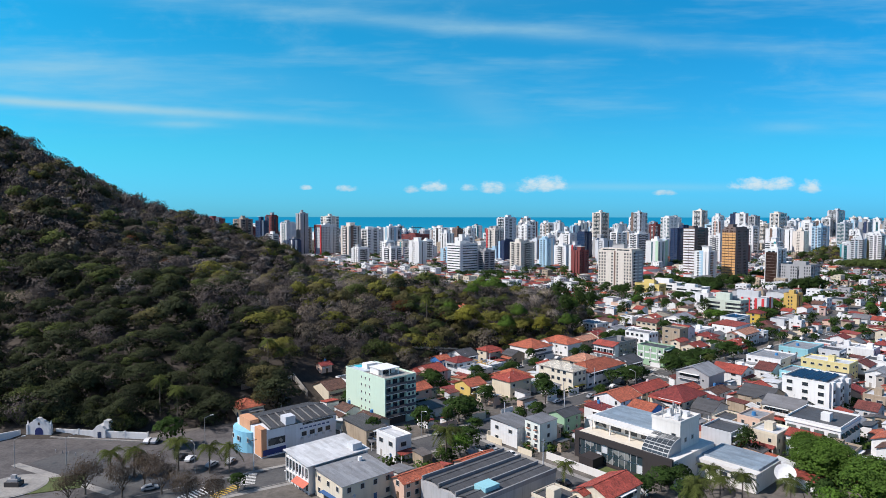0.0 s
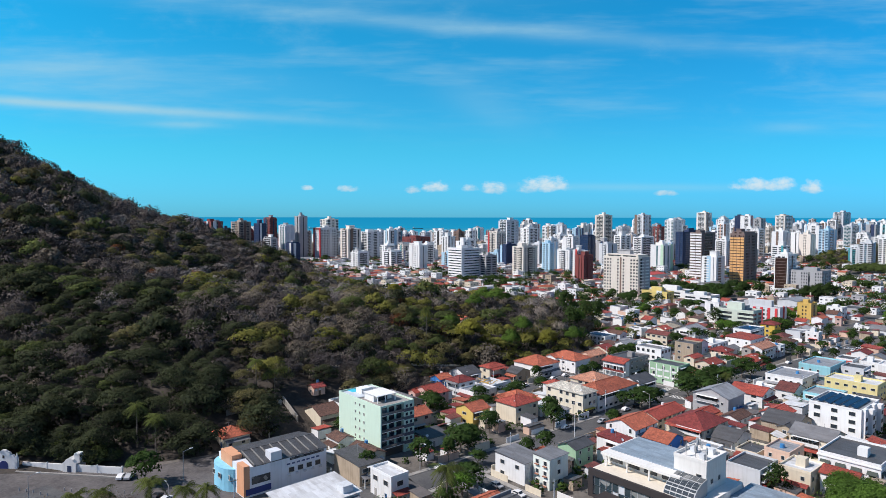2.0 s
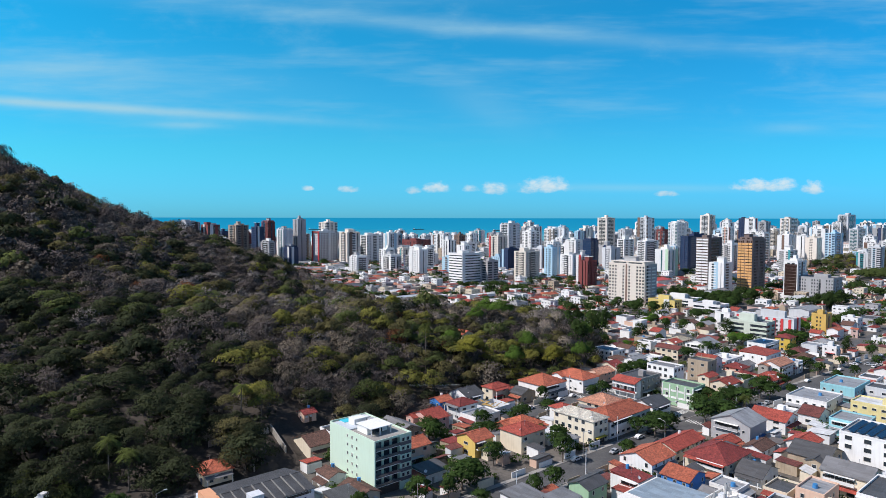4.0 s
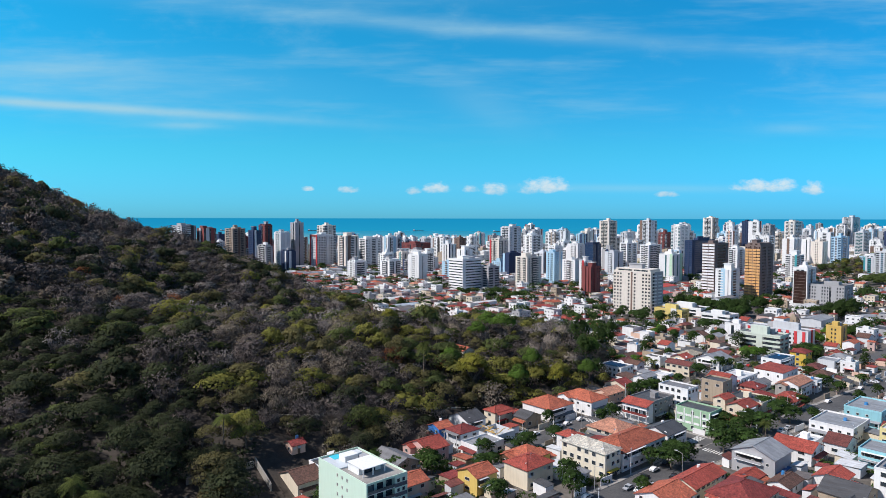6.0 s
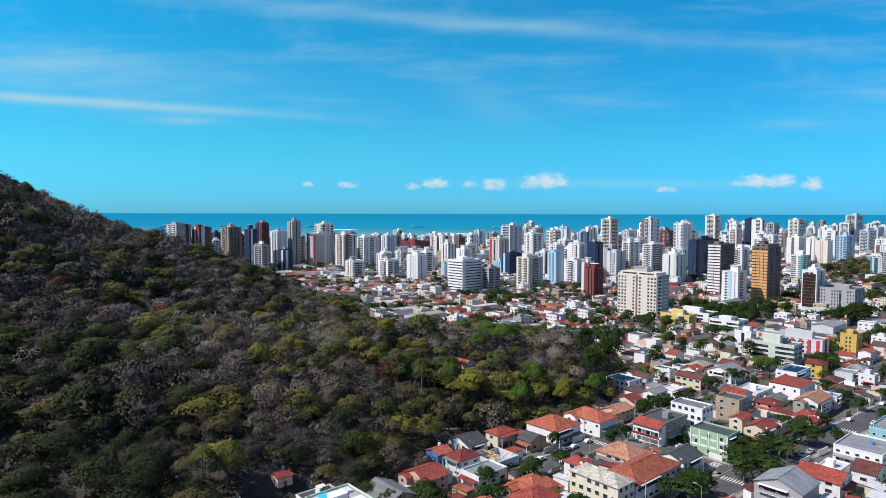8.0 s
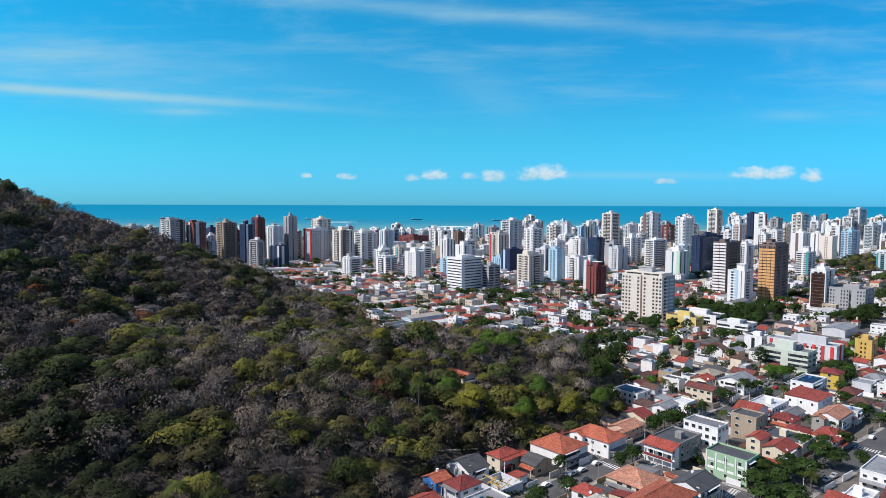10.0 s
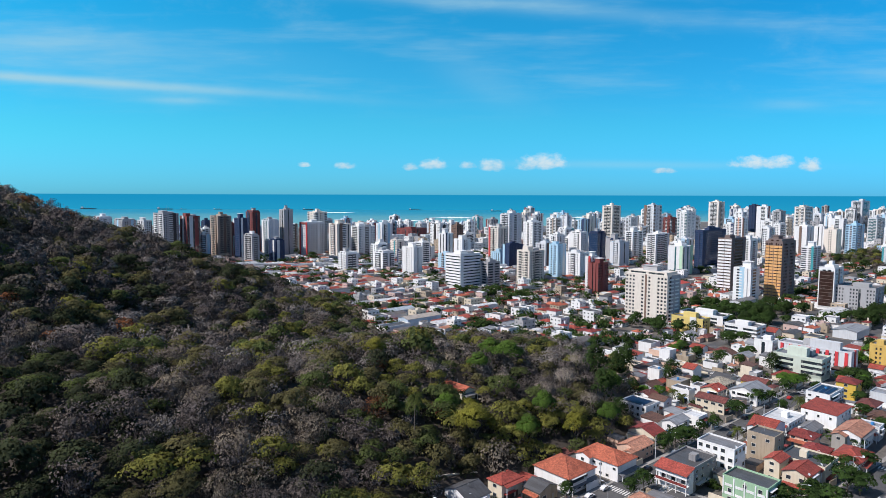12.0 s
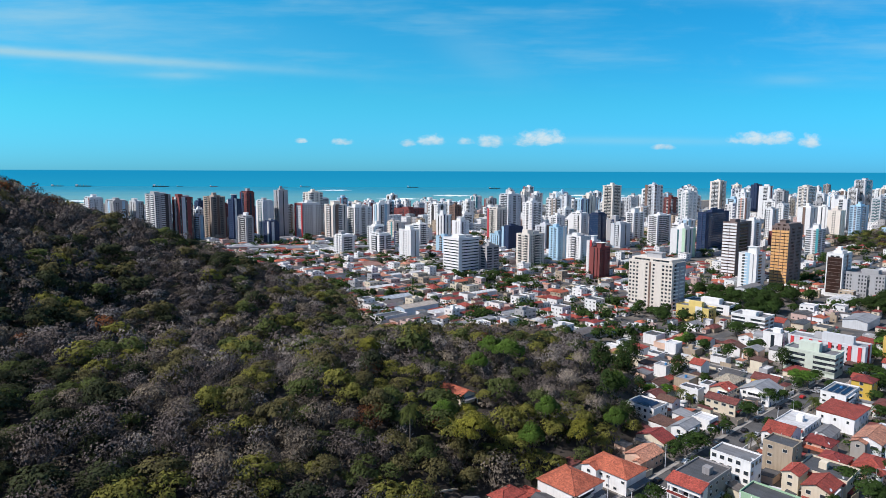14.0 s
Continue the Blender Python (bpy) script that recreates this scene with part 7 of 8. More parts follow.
plant("t", 672.9, 254.8, 5, 6, TREE_RNG)
plant("t", 695.1, 250.7, 5, 6, TREE_RNG)
plant("t", 689, 241.1, 5, 6, TREE_RNG)
plant("t", 567.4, 425.2, 5, 4, TREE_RNG)
plant("t", 963.4, 512.5, 5, 6, TREE_RNG)
plant("t", 989.9, 535.5, 5, 6, TREE_RNG)
plant("t", 426.4, 494.3, 5, 4, TREE_RNG)
plant("t", 425, 511.5, 5, 4, TREE_RNG)
plant("t", 622.9, 784.3, 6, 6, TREE_RNG)
plant("t", 597.3, 1013.7, 7, 7, TREE_RNG)
plant("t", 649.8, 798.9, 5, 6, TREE_RNG)
plant("t", 652.4, 770.5, 5, 6, TREE_RNG)
plant("t", 557.6, 535.5, 5, 6, TREE_RNG)
plant("t", 564.1, 553.8, 5, 5, TREE_RNG)
plant("t", 553.7, 516.3, 5, 5, TREE_RNG)
plant("t", 690.7, 588.9, 5, 5, TREE_RNG)
plant("t", 668.7, 545.7, 5, 5, TREE_RNG)
plant("t", 546.9, 601.6, 4, 4, TREE_RNG)
plant("t", 343.9, 155.3, 4, 4, TREE_RNG)
plant("t", 302.1, 155, 5, 5, TREE_RNG)
plant("t", 305.7, 149, 5, 6, TREE_RNG)
plant("t", 326.6, 146.4, 5, 5, TREE_RNG)
plant("t", 286.7, 151.2, 6, 4, TREE_RNG)
plant("t", 401.5, 158.2, 4, 5, TREE_RNG)
plant("t", 247.2, 153.2, 5, 5, TREE_RNG)
plant("t", 269.7, 148.6, 6, 6, TREE_RNG)
plant("t", 276.1, 143.1, 6, 6, TREE_RNG)
plant("t", 325.3, 150, 6, 5, TREE_RNG)
plant("t", 200.5, 167.7, 6, 4, TREE_RNG)
plant("t", 191.3, 194.3, 4, 4, TREE_RNG)
plant("t", 161.8, 209.9, 5, 5, TREE_RNG)
plant("t", 283.1, 157, 5, 5, TREE_RNG)
plant("t", 158.8, 218.7, 5, 4, TREE_RNG)
plant("t", 173.6, 208.1, 5, 5, TREE_RNG)
plant("t", 199, 205.7, 4, 4, TREE_RNG)
plant("t", 217.6, 200.6, 4, 4, TREE_RNG)
plant("t", 156.6, 167.4, 5, 6, TREE_RNG)
plant("t", 173.7, 174, 5, 4, TREE_RNG)
for p, q, radius, tall in ((195.5, 61, 8.0, 1.12), (201, 68, 5.0, 1.0), (185.0, 46, 8.6, 1.25)):
    take(p - 4, q - 4, 8, 8)
    copy_thing(TALL["b"], pose(p * CA - q * SA, p * SA + q * CA, 0, 0, 0, 40 * p) @ Matrix.Diagonal((radius / 5, radius / 5, tall, 1)))
plant("g", 371, 250.4, 4, 4, TREE_RNG)
plant("g", 364.5, 256, 4, 4, TREE_RNG)
plant("g", 441, 209.3, 5, 6, TREE_RNG)
plant("g", 441.5, 215, 5, 5, TREE_RNG)
plant("g", 523.3, 403, 4, 4, TREE_RNG)
plant("d", 395.2, 285.2, 9, 5, TREE_RNG)
plant("d", 362.4, 271.1, 8, 6, TREE_RNG)
plant("d", 333, 264.5, 9, 6, TREE_RNG)
plant("d", 320.5, 249.7, 8, 6, TREE_RNG)
plant("d", 357.6, 258.2, 5, 4, TREE_RNG)
plant("d", 318, 240.1, 5, 4, TREE_RNG)
plant("d", 408.9, 341.3, 5, 4, TREE_RNG)
plant("d", 1180.4, 415, 6, 8, TREE_RNG)
plant("d", 1244.8, 414.3, 6, 8, TREE_RNG)
plant("d", 1129.3, 364.2, 6, 8, TREE_RNG)
plant("d", 1306.4, 395.4, 8, 9, TREE_RNG)
plant("d", 1059.1, 351.9, 5, 7, TREE_RNG)
plant("d", 412.1, 539.2, 5, 4, TREE_RNG)
plant("d", 397.7, 544.6, 5, 4, TREE_RNG)
plant("p", 122.6, 139.5, 11, 3, TREE_RNG)
plant("p", 151.2, 75.9, 8, 3, TREE_RNG)
plant("p", 157.3, 73, 8, 3, TREE_RNG)
plant("p", 163.4, 70, 8, 3, TREE_RNG)
plant("p", 169.1, 60.5, 8, 3, TREE_RNG)
plant("p", 163.0, 78.5, 7.5, 3, TREE_RNG)
plant("p", 146.6, 74.5, 8.5, 3, TREE_RNG)
plant("g", 172.0, 52.0, 4.5, 4.0, TREE_RNG)
plant("t", 177.5, 56.0, 4.5, 3.6, TREE_RNG)
plant("p", 136.7, 106.3, 7, 3, TREE_RNG)
plant("p", 44.2, 193.7, 8, 3, TREE_RNG)
plant("p", 49.9, 191.7, 8, 3, TREE_RNG)
plant("p", 60.8, 187.7, 9, 4, TREE_RNG)
plant("p", 67, 179.9, 8, 3, TREE_RNG)
plant("p", 71.3, 176.2, 8, 3, TREE_RNG)
plant("p", 368.3, 241.6, 7, 3, TREE_RNG)
plant("p", 364.3, 234.6, 7, 3, TREE_RNG)
plant("p", 339.6, 195.7, 7, 3, TREE_RNG)
plant("p", 404.9, 194.6, 7, 3, TREE_RNG)
plant("p", 472.3, 354.5, 6, 3, TREE_RNG)
plant("p", 298.4, 145.1, 7, 3, TREE_RNG)
plant("b", 36.6, 187.7, 7, 4.5, TREE_RNG)
plant("b", 43.5, 179.2, 7, 4.5, TREE_RNG)
plant("b", 50.3, 183.6, 7, 4, TREE_RNG)
plant("b", 52, 174.4, 7, 4.5, TREE_RNG)
plant("b", 54.6, 162.5, 7, 4, TREE_RNG)
plant("b", 32.1, 185, 6, 4, TREE_RNG)
plant("b", 59.6, 156.8, 6, 4, TREE_RNG)
# a belt of old trees before the towers
for k in range(46):
    plant("t" if k % 6 else "d", TREE_RNG.uniform(563, 690), TREE_RNG.uniform(287, 330), TREE_RNG.uniform(5, 7.5), TREE_RNG.uniform(4.5, 6.8), TREE_RNG)
take(560, 286, 62, 40)
take(622, 292, 60, 34)
for k in range(14):
    plant("d", TREE_RNG.uniform(664, 720), TREE_RNG.uniform(226, 246), TREE_RNG.uniform(5, 7), TREE_RNG.uniform(4.5, 6.5), TREE_RNG)
take(662, 224, 58, 23)
for k in range(90):
    p, q = TREE_RNG.uniform(508, 668), TREE_RNG.uniform(268, 376)
    if free(p - 2.5, q - 2.5, 5, 5, 0.3) and q > 268 + (p - 508) * 0.25:
        plant("t" if k % 5 else "d", p, q, TREE_RNG.uniform(5, 7.5), TREE_RNG.uniform(4.5, 6.5), TREE_RNG)
# a lone tall palm, dead grey trees and two bright crowns over the forest
for x, y, top in ((-8.7, 333.5, 33.0), (-72, 258, 24.0), (-66, 262, 20.0), (-101, 223, 17.0), (-94, 221, 14.0)):
    base = max(0, hill_height(x, y))
    copy_thing(PROTOS["h"][0], pose(x, y, min(base, top - 10), 0, 0, x * 7) @ Matrix.Diagonal((1.1, 1.1, (top - min(base, top - 10)) / 15.0, 1)))
for x, y, kind, radius, tall in ((13.8, 346.3, "y", 7.5, 1.7), (3.5, 358.5, "g", 5.0, 1.15), (12.5, 361, "y", 4.5, 1.05), (33.8, 415, "g", 7.5, 1.6), (26, 420, "g", 6.5, 1.5), (-3.7, 388.3, "w", 5.5, 1.4), (59.4, 397.4, "w", 6, 1.6), (45, 370, "g", 5.0, 1.5), (57, 361, "y", 5.0, 1.4), (68, 384, "w", 5.5, 1.5), (30, 392, "w", 5, 1.4), (19, 402, "g", 5.5, 1.3), (74, 374, "g", 5.0, 1.4), (40, 431, "w", 5.5, 1.5), (82, 402, "g", 5.5, 1.5), (36, 352, "g", 5.0, 1.5), (-30, 402, "y", 5.0, 1.2), (-55, 380, "w", 5.5, 1.3), (-18, 430, "w", 5.5, 1.3), (48, 385, "w", 5.5, 1.6), (70, 420, "w", 6, 1.5)):
    copy_thing(TALL[kind], pose(x, y, max(0, hill_height(x, y)), 0, 0, 70 * radius) @ Matrix.Diagonal((radius / 5, radius / 5, tall, 1)))


# ---- the rest of the quarter ----
ROAD_BOXES = []
for points, wide in ROADS:
    for (pa, qa), (pb, qb) in zip(points, points[1:]):
        ROAD_BOXES.append((min(pa, pb) - wide / 2, min(qa, qb) - wide / 2, max(pa, pb) + wide / 2, max(qa, qb) + wide / 2))


def off_road(p, q, lp, lq):
    return not any(p < c and p + lp > a and q < d and q + lq > b for a, b, c, d in ROAD_BOXES)


def in_city(x, y):
    return hill_height(x, y) < -0.3 and y < coast_at(x) - 90 and abs(x) < 0.78 * y + 60


WALLS = [(WHITE, "white")] * 6 + [(CREAMW, "cream"), (PEACH, "peach"), (PALE, "pale grey"), (PALE, "pale grey"), (ROUGH, "bare plaster")]
COVERS = [(T0, "red tile"), (T0, "red tile"), (T1, "dark red tile"), (T5, "dark brown tile"), (T3, "brown tile"), (T2, "orange tile"), (T4, "pale orange tile"), (G1, "grey sheet"), (G0, "dark sheet"), (G2, "light grey sheet")]
TREE_SPOTS = []


def fill_near():
    rng = random.Random(11)
    q = -160.0
    while q < 330:
        p = 120.0
        while p < 560:
            lp, lq = rng.uniform(6.5, 12.5), rng.uniform(6.5, 10)
            x, y = (p + lp / 2) * CA - (q + lq / 2) * SA, (p + lp / 2) * SA + (q + lq / 2) * CA
            ok = in_city(x, y) and abs(x) < 0.74 * y and y > 160
            if ok and not (p < 108 and q > 150) and free(p, q, lp, lq) and off_road(p, q, lp, lq):
                if rng.random() < 0.13:
                    TREE_SPOTS.append((p + lp / 2, q + lq / 2))
                else:
                    (wall, wword), (cover, cword) = rng.choice(WALLS), rng.choice(COVERS)
                    tall = rng.choice((3.2, 3.6, 4.2, 5.8, 6.4, 6.4))
                    kind = rng.choice(("gable", "gable", "gable", "hip", "flat", "flat", "shed"))
                    if kind == "flat":
                        cover, cword = rng.choice(((WHITEROOF, "white flat"), (G2, "light grey flat"), (G0, "dark flat")))
                    elif kind == "hip" and cover in (G0, G1):
                        cover, cword = T1, "dark red tile"
                    house(p, q, lp, lq, tall, kind, wall, cover, f"{wword} house with a {cword} roof", int(p * 7 + q), ridge=rng.choice("pq"), panes=y < 440, name="house")
            p += lp + rng.uniform(0.2, 1.0)
        q += 9.9


take(146, 88, 12.4, 33)
fill_near()


def garden_walls():
    """Plain plastered walls along the pavements where no house stands."""
    rng = random.Random(31)
    for points, wide in MAIN_STREETS[:6]:
        for (pa, qa), (pb, qb) in zip(points, points[1:]):
            d = math.hypot(pb - pa, qb - qa)
            ux, uy = (pb - pa) / d, (qb - qa) / d
            for side in (-1, 1):
                s = 3.0
                while s < d - 9:
                    long, off = rng.uniform(5, 9), side * (wide / 2 + 2.2)
                    p, q = pa + ux * s - uy * off, qa + uy * s + ux * off
                    e, f = p + ux * long, q + uy * long
                    a, b = min(p, e), min(q, f)
                    if a > 112 and free(a, b, abs(e - p) + 0.2, abs(f - q) + 0.2, 0.05) and not any(a < c2 + 0.2 and a + abs(e - p) > a2 - 0.2 and b < d2 + 0.2 and b + abs(f - q) > b2 - 0.2 for a2, b2, c2, d2 in ROAD_BOXES if not (abs(a2 - min(pa, pb)) < 12 and abs(b2 - min(qa, qb)) < 12)):
                        ob = thing("garden_wall", grid(p, q) @ pose(0, 0, 0, 0, 0, math.degrees(math.atan2(uy, ux))), "plastered garden wall beside the pavement", "wall", "garden walls")
                        part("wall", Shape().box(0, -0.1, 0, long - 0.3, 0.1, rng.uniform(1.8, 2.6)), rng.choice((WHITE, WHITE, CREAMW, ROUGH, PALE, PEACH)), ob)
                        take(a, b, abs(e - p) + 0.2, abs(f - q) + 0.2)
                    s += long


garden_walls()


def fill_sheds():
    """Lean-tos, back rooms and carports that crowd the yards."""
    rng = random.Random(17)
    looks = [(G1, "grey sheet"), (G0, "dark sheet"), (T0, "red tile"), (T1, "dark red tile"), (T2, "orange tile"), (WHITEROOF, "white sheet"), (G3, "rusty sheet"), (T3, "brown tile")]
    made = 0
    for k in range(9000):
        y = rng.uniform(165, 480)
        x = rng.uniform(-0.2, 0.74) * y
        if not in_city(x, y) or made >= 175:
            continue
        p, q = to_pq(x, y)
        lp, lq = rng.uniform(2.5, 8), rng.uniform(2.5, 8)
        if p < 92 or not free(p, q, lp, lq, 0.08) or not off_road(p, q, lp, lq):
            continue
        take(p, q, lp, lq)
        cover, word = rng.choice(looks)
        wall = rng.choice((WHITE, WHITE, CREAMW, ROUGH, PALE, PEACH))
        tall = rng.uniform(2.3, 3.6)
        ob = thing("shed", grid(p, q), f"low back-yard shed with a {word} roof", "shed", "yard sheds")
        part("wall", Shape().box(0, 0, 0, lp, lq, tall), wall, ob)
        up = rng.choice((0.35, 0.6, 1.0))
        lo, hi = (tall + 0.02, tall + up) if rng.random() < 0.5 else (tall + up, tall + 0.02)
        ring = [(-0.25, -0.25, lo), (lp + 0.25, -0.25, lo), (lp + 0.25, lq + 0.25, hi), (-0.25, lq + 0.25, hi)]
        part("roof", Shape().solid(ring, [(a, b, c + 0.1) for a, b, c in ring]), cover, ob)
        made += 1
    for k in range(1500):
        y = rng.uniform(170, 520)
        x = rng.uniform(-0.15, 0.74) * y
        p, q = to_pq(x, y)
        if in_city(x, y) and p > 100 and free(p - 1, q - 1, 2, 2, 0.0) and off_road(p - 1, q - 1, 2, 2):
            BUSHES.append((x, y, rng.uniform(0.25, 0.55)))


BUSHES = []


def fill_far():
    """Low houses and blocks too far off to count, joined by material."""
    rng = random.Random(5)
    walls = {key: Shape() for key in ("white", "cream", "grey", "rose", "bare")}
    roofs = {key: Shape() for key in ("red tile", "dark red tile", "brown tile", "dusty tile", "orange tile", "grey sheet", "dark sheet", "rusty sheet", "white")}
    dark = Shape()

    def put(p, q, lp, lq, tall):
        turn = math.radians(rng.uniform(-5, 5))
        ct, st = math.cos(turn), math.sin(turn)

        def at(a, b, z):
            u, v = p + a * ct - b * st, q + a * st + b * ct
            return (u * CA - v * SA, u * SA + v * CA, z)

        def block(shape, a0, b0, z0, a1, b1, z1):
            shape.solid([at(a0, b0, z0), at(a1, b0, z0), at(a1, b1, z0), at(a0, b1, z0)], [at(a0, b0, z1), at(a1, b0, z1), at(a1, b1, z1), at(a0, b1, z1)])

        def saddle(shape, a0, b0, a1, b1, z, up, hip):
            o = 0.35
            if a1 - a0 > b1 - b0:
                m, h = (b0 + b1) / 2, (b1 - b0) / 2 * hip
                low = [at(a0 - o, b0 - o, z), at(a1 + o, b0 - o, z), at(a1 + o, b1 + o, z), at(a0 - o, b1 + o, z)]
                r0, r1 = at(a0 - o + h, m, z + up), at(a1 + o - h, m, z + up)
                shape.face(low[0], low[1], r1, r0), shape.face(low[2], low[3], r0, r1), shape.face(low[1], low[2], r1), shape.face(low[3], low[0], r0)
            else:
                m, h = (a0 + a1) / 2, (a1 - a0) / 2 * hip
                low = [at(a0 - o, b0 - o, z), at(a1 + o, b0 - o, z), at(a1 + o, b1 + o, z), at(a0 - o, b1 + o, z)]
                r0, r1 = at(m, b0 - o + h, z + up), at(m, b1 + o - h, z + up)
                shape.face(low[1], low[2], r1, r0), shape.face(low[3], low[0], r0, r1), shape.face(low[0], low[1], r0), shape.face(low[2], low[3], r1)

        def panes(a0, b0, a1, b1, high):
            for k in range(max(1, int(high / 3))):
                for j in range(max(1, int((b1 - b0) / 3.4))):
                    b, w = b0 + (j + 0.5) * (b1 - b0) / max(1, int((b1 - b0) / 3.4)), rng.uniform(0.4, 0.9)
                    dark.face(at(a0 - 0.06, b + w, k * 3 + 1), at(a0 - 0.06, b - w, k * 3 + 1), at(a0 - 0.06, b - w, k * 3 + 2.1), at(a0 - 0.06, b + w, k * 3 + 2.1))
                for j in range(max(1, int((a1 - a0) / 3.4))):
                    a, w = a0 + (j + 0.5) * (a1 - a0) / max(1, int((a1 - a0) / 3.4)), rng.uniform(0.4, 0.9)
                    dark.face(at(a - w, b0 - 0.06, k * 3 + 1), at(a + w, b0 - 0.06, k * 3 + 1), at(a + w, b0 - 0.06, k * 3 + 2.1), at(a - w, b0 - 0.06, k * 3 + 2.1))

        w = walls[rng.choice(("white", "white", "white", "white", "white", "cream", "grey", "rose", "bare"))]
        tiled = ("red tile", "red tile", "dark red tile", "brown tile", "dusty tile", "orange tile", "dark red tile")
        look = rng.random() if lp < 16 else rng.choice((0.1, 0.9, 0.9))
        if tall > 8 or look < 0.24:
            block(w, 0, 0, 0, lp, lq, tall)
            for a in ((0, 0, lp, 0.3), (0, lq - 0.3, lp, lq), (0, 0.3, 0.3, lq - 0.3), (lp - 0.3, 0.3, lp, lq - 0.3)):
                block(w, a[0], a[1], tall, a[2], a[3], tall + 0.8)
            block(roofs[rng.choice(("white", "grey sheet", "dark sheet", "grey sheet", "rusty sheet"))], 0.3, 0.3, tall, lp - 0.3, lq - 0.3, tall + 0.2)
            a, b = lp * rng.uniform(0.1, 0.5), lq * rng.uniform(0.1, 0.5)
            if rng.random() < 0.45:
                block(w, a, b, tall + 0.2, a + lp * 0.3, b + lq * 0.35, tall + rng.uniform(1.4, 2.8))
            panes(0, 0, lp, lq, tall)
        elif look < 0.60:
            cut, low = rng.uniform(0.45, 0.75), tall if tall < 4 else tall - 2.7
            block(w, 0, 0, 0, lp, lq * cut, tall)
            saddle(roofs[rng.choice(tiled)], 0, 0, lp, lq * cut, tall, min(lp, lq * cut) * 0.22, rng.choice((0.0, 0.0, 1.0)))
            block(walls[rng.choice(("white", "cream", "bare"))], lp * rng.uniform(0, 0.3), lq * cut, 0, lp, lq, low)
            block(roofs[rng.choice(("dark red tile", "orange tile", "grey sheet", "dark sheet", "white", "white"))], -0.2, lq * cut, low, lp + 0.2, lq + 0.2, low + 0.25)
            panes(0, 0, lp, lq * cut, tall)
        elif look < 0.86:
            block(w, 0, 0, 0, lp, lq, tall)
            saddle(roofs[rng.choice(tiled)], 0, 0, lp, lq, tall, min(lp, lq) * 0.2, rng.choice((0.0, 1.0, 1.0)))
            if rng.random() < 0.4:
                block(w, lp * 0.6, lq * 0.3, tall, lp * 0.75, lq * 0.5, tall + 3.4)
            panes(0, 0, lp, lq, tall)
        else:
            block(w, 0, 0, 0, lp, lq, tall)
            saddle(roofs[rng.choice(("grey sheet", "grey sheet", "dark sheet", "white", "rusty sheet"))], 0, 0, lp, lq, tall, min(lp, lq) * 0.12, 0.0)
            panes(0, 0, lp, lq, min(tall, 3))

    q = -900.0
    while q < 1700:
        p = 330.0
        while p < 2300:
            lp, lq = rng.uniform(7, 14) * (2.2 if rng.random() < 0.14 else 1.0), rng.uniform(7, 11.8)
            x, y = p * CA - q * SA, p * SA + q * CA
            step = lp + rng.uniform(0.3, 2.0)
            if y > 1250:
                lp, lq, step = lp * 1.6, lq * 1.6, step * 2.2
            if in_city(x, y) and abs(x) < 0.74 * y and y < 1750 and (p > 560 or q > 330 or q < -160) and free(p, q, lp, lq) and off_road(p, q, lp, lq):
                if rng.random() < 0.25:
                    TREE_SPOTS.append((p + lp / 2, q + lq / 2))
                else:
                    if y < 860:
                        take(p, q, lp, lq)
                    put(p, q, lp, lq, (rng.choice((3.2, 3.4, 3.6, 4.2, 5, 6.2, 6.4, 9.0)) if lp < 16 else rng.choice((4.5, 5.5, 6.5))) if y < 1250 else rng.choice((7, 10, 13, 18, 24)))
            p += step
        q += 12.4 if q < 900 else 19.0
    # back rooms, sheds and yard trees in what is left between
    for k in range(7000):
        y = rng.uniform(430, 850)
        x = rng.uniform(-0.12, 0.74) * y
        p, q = to_pq(x, y)
        lp, lq = rng.uniform(3.5, 9.5), rng.uniform(3.5, 9.5)
        if in_city(x, y) and off_road(p, q, lp, lq) and free(p, q, lp, lq, 0.3):
            take(p, q, lp, lq)
            if rng.random() < 0.3:
                TREE_SPOTS.append((p + lp / 2, q + lq / 2))
            else:
                put(p, q, lp, lq, rng.choice((2.6, 3.0, 3.4, 4.5, 6.0)))
    for key, mat in (("white", WHITE), ("cream", CREAMW), ("grey", GREYW), ("rose", paint(0.55, 0.40, 0.36)), ("bare", ROUGH)):
        tagged(new("distant_houses", walls[key].mesh("distant_houses", mat)), f"walls of many low {key} houses in the distance", "houses", kind="stuff")
    for key, mat in (("red tile", T0), ("dark red tile", T1), ("brown tile", T3), ("dusty tile", T4), ("orange tile", T2), ("grey sheet", G2), ("dark sheet", G0), ("rusty sheet", G3), ("white", WHITEROOF)):
        tagged(new("distant_roofs", roofs[key].mesh("distant_roofs", mat)), f"many low {key} roofs in the distance", "roofs", kind="stuff")
    tagged(new("distant_windows", dark.mesh("distant_windows", GLASS)), "dark windows of distant low houses", "windows", kind="stuff")


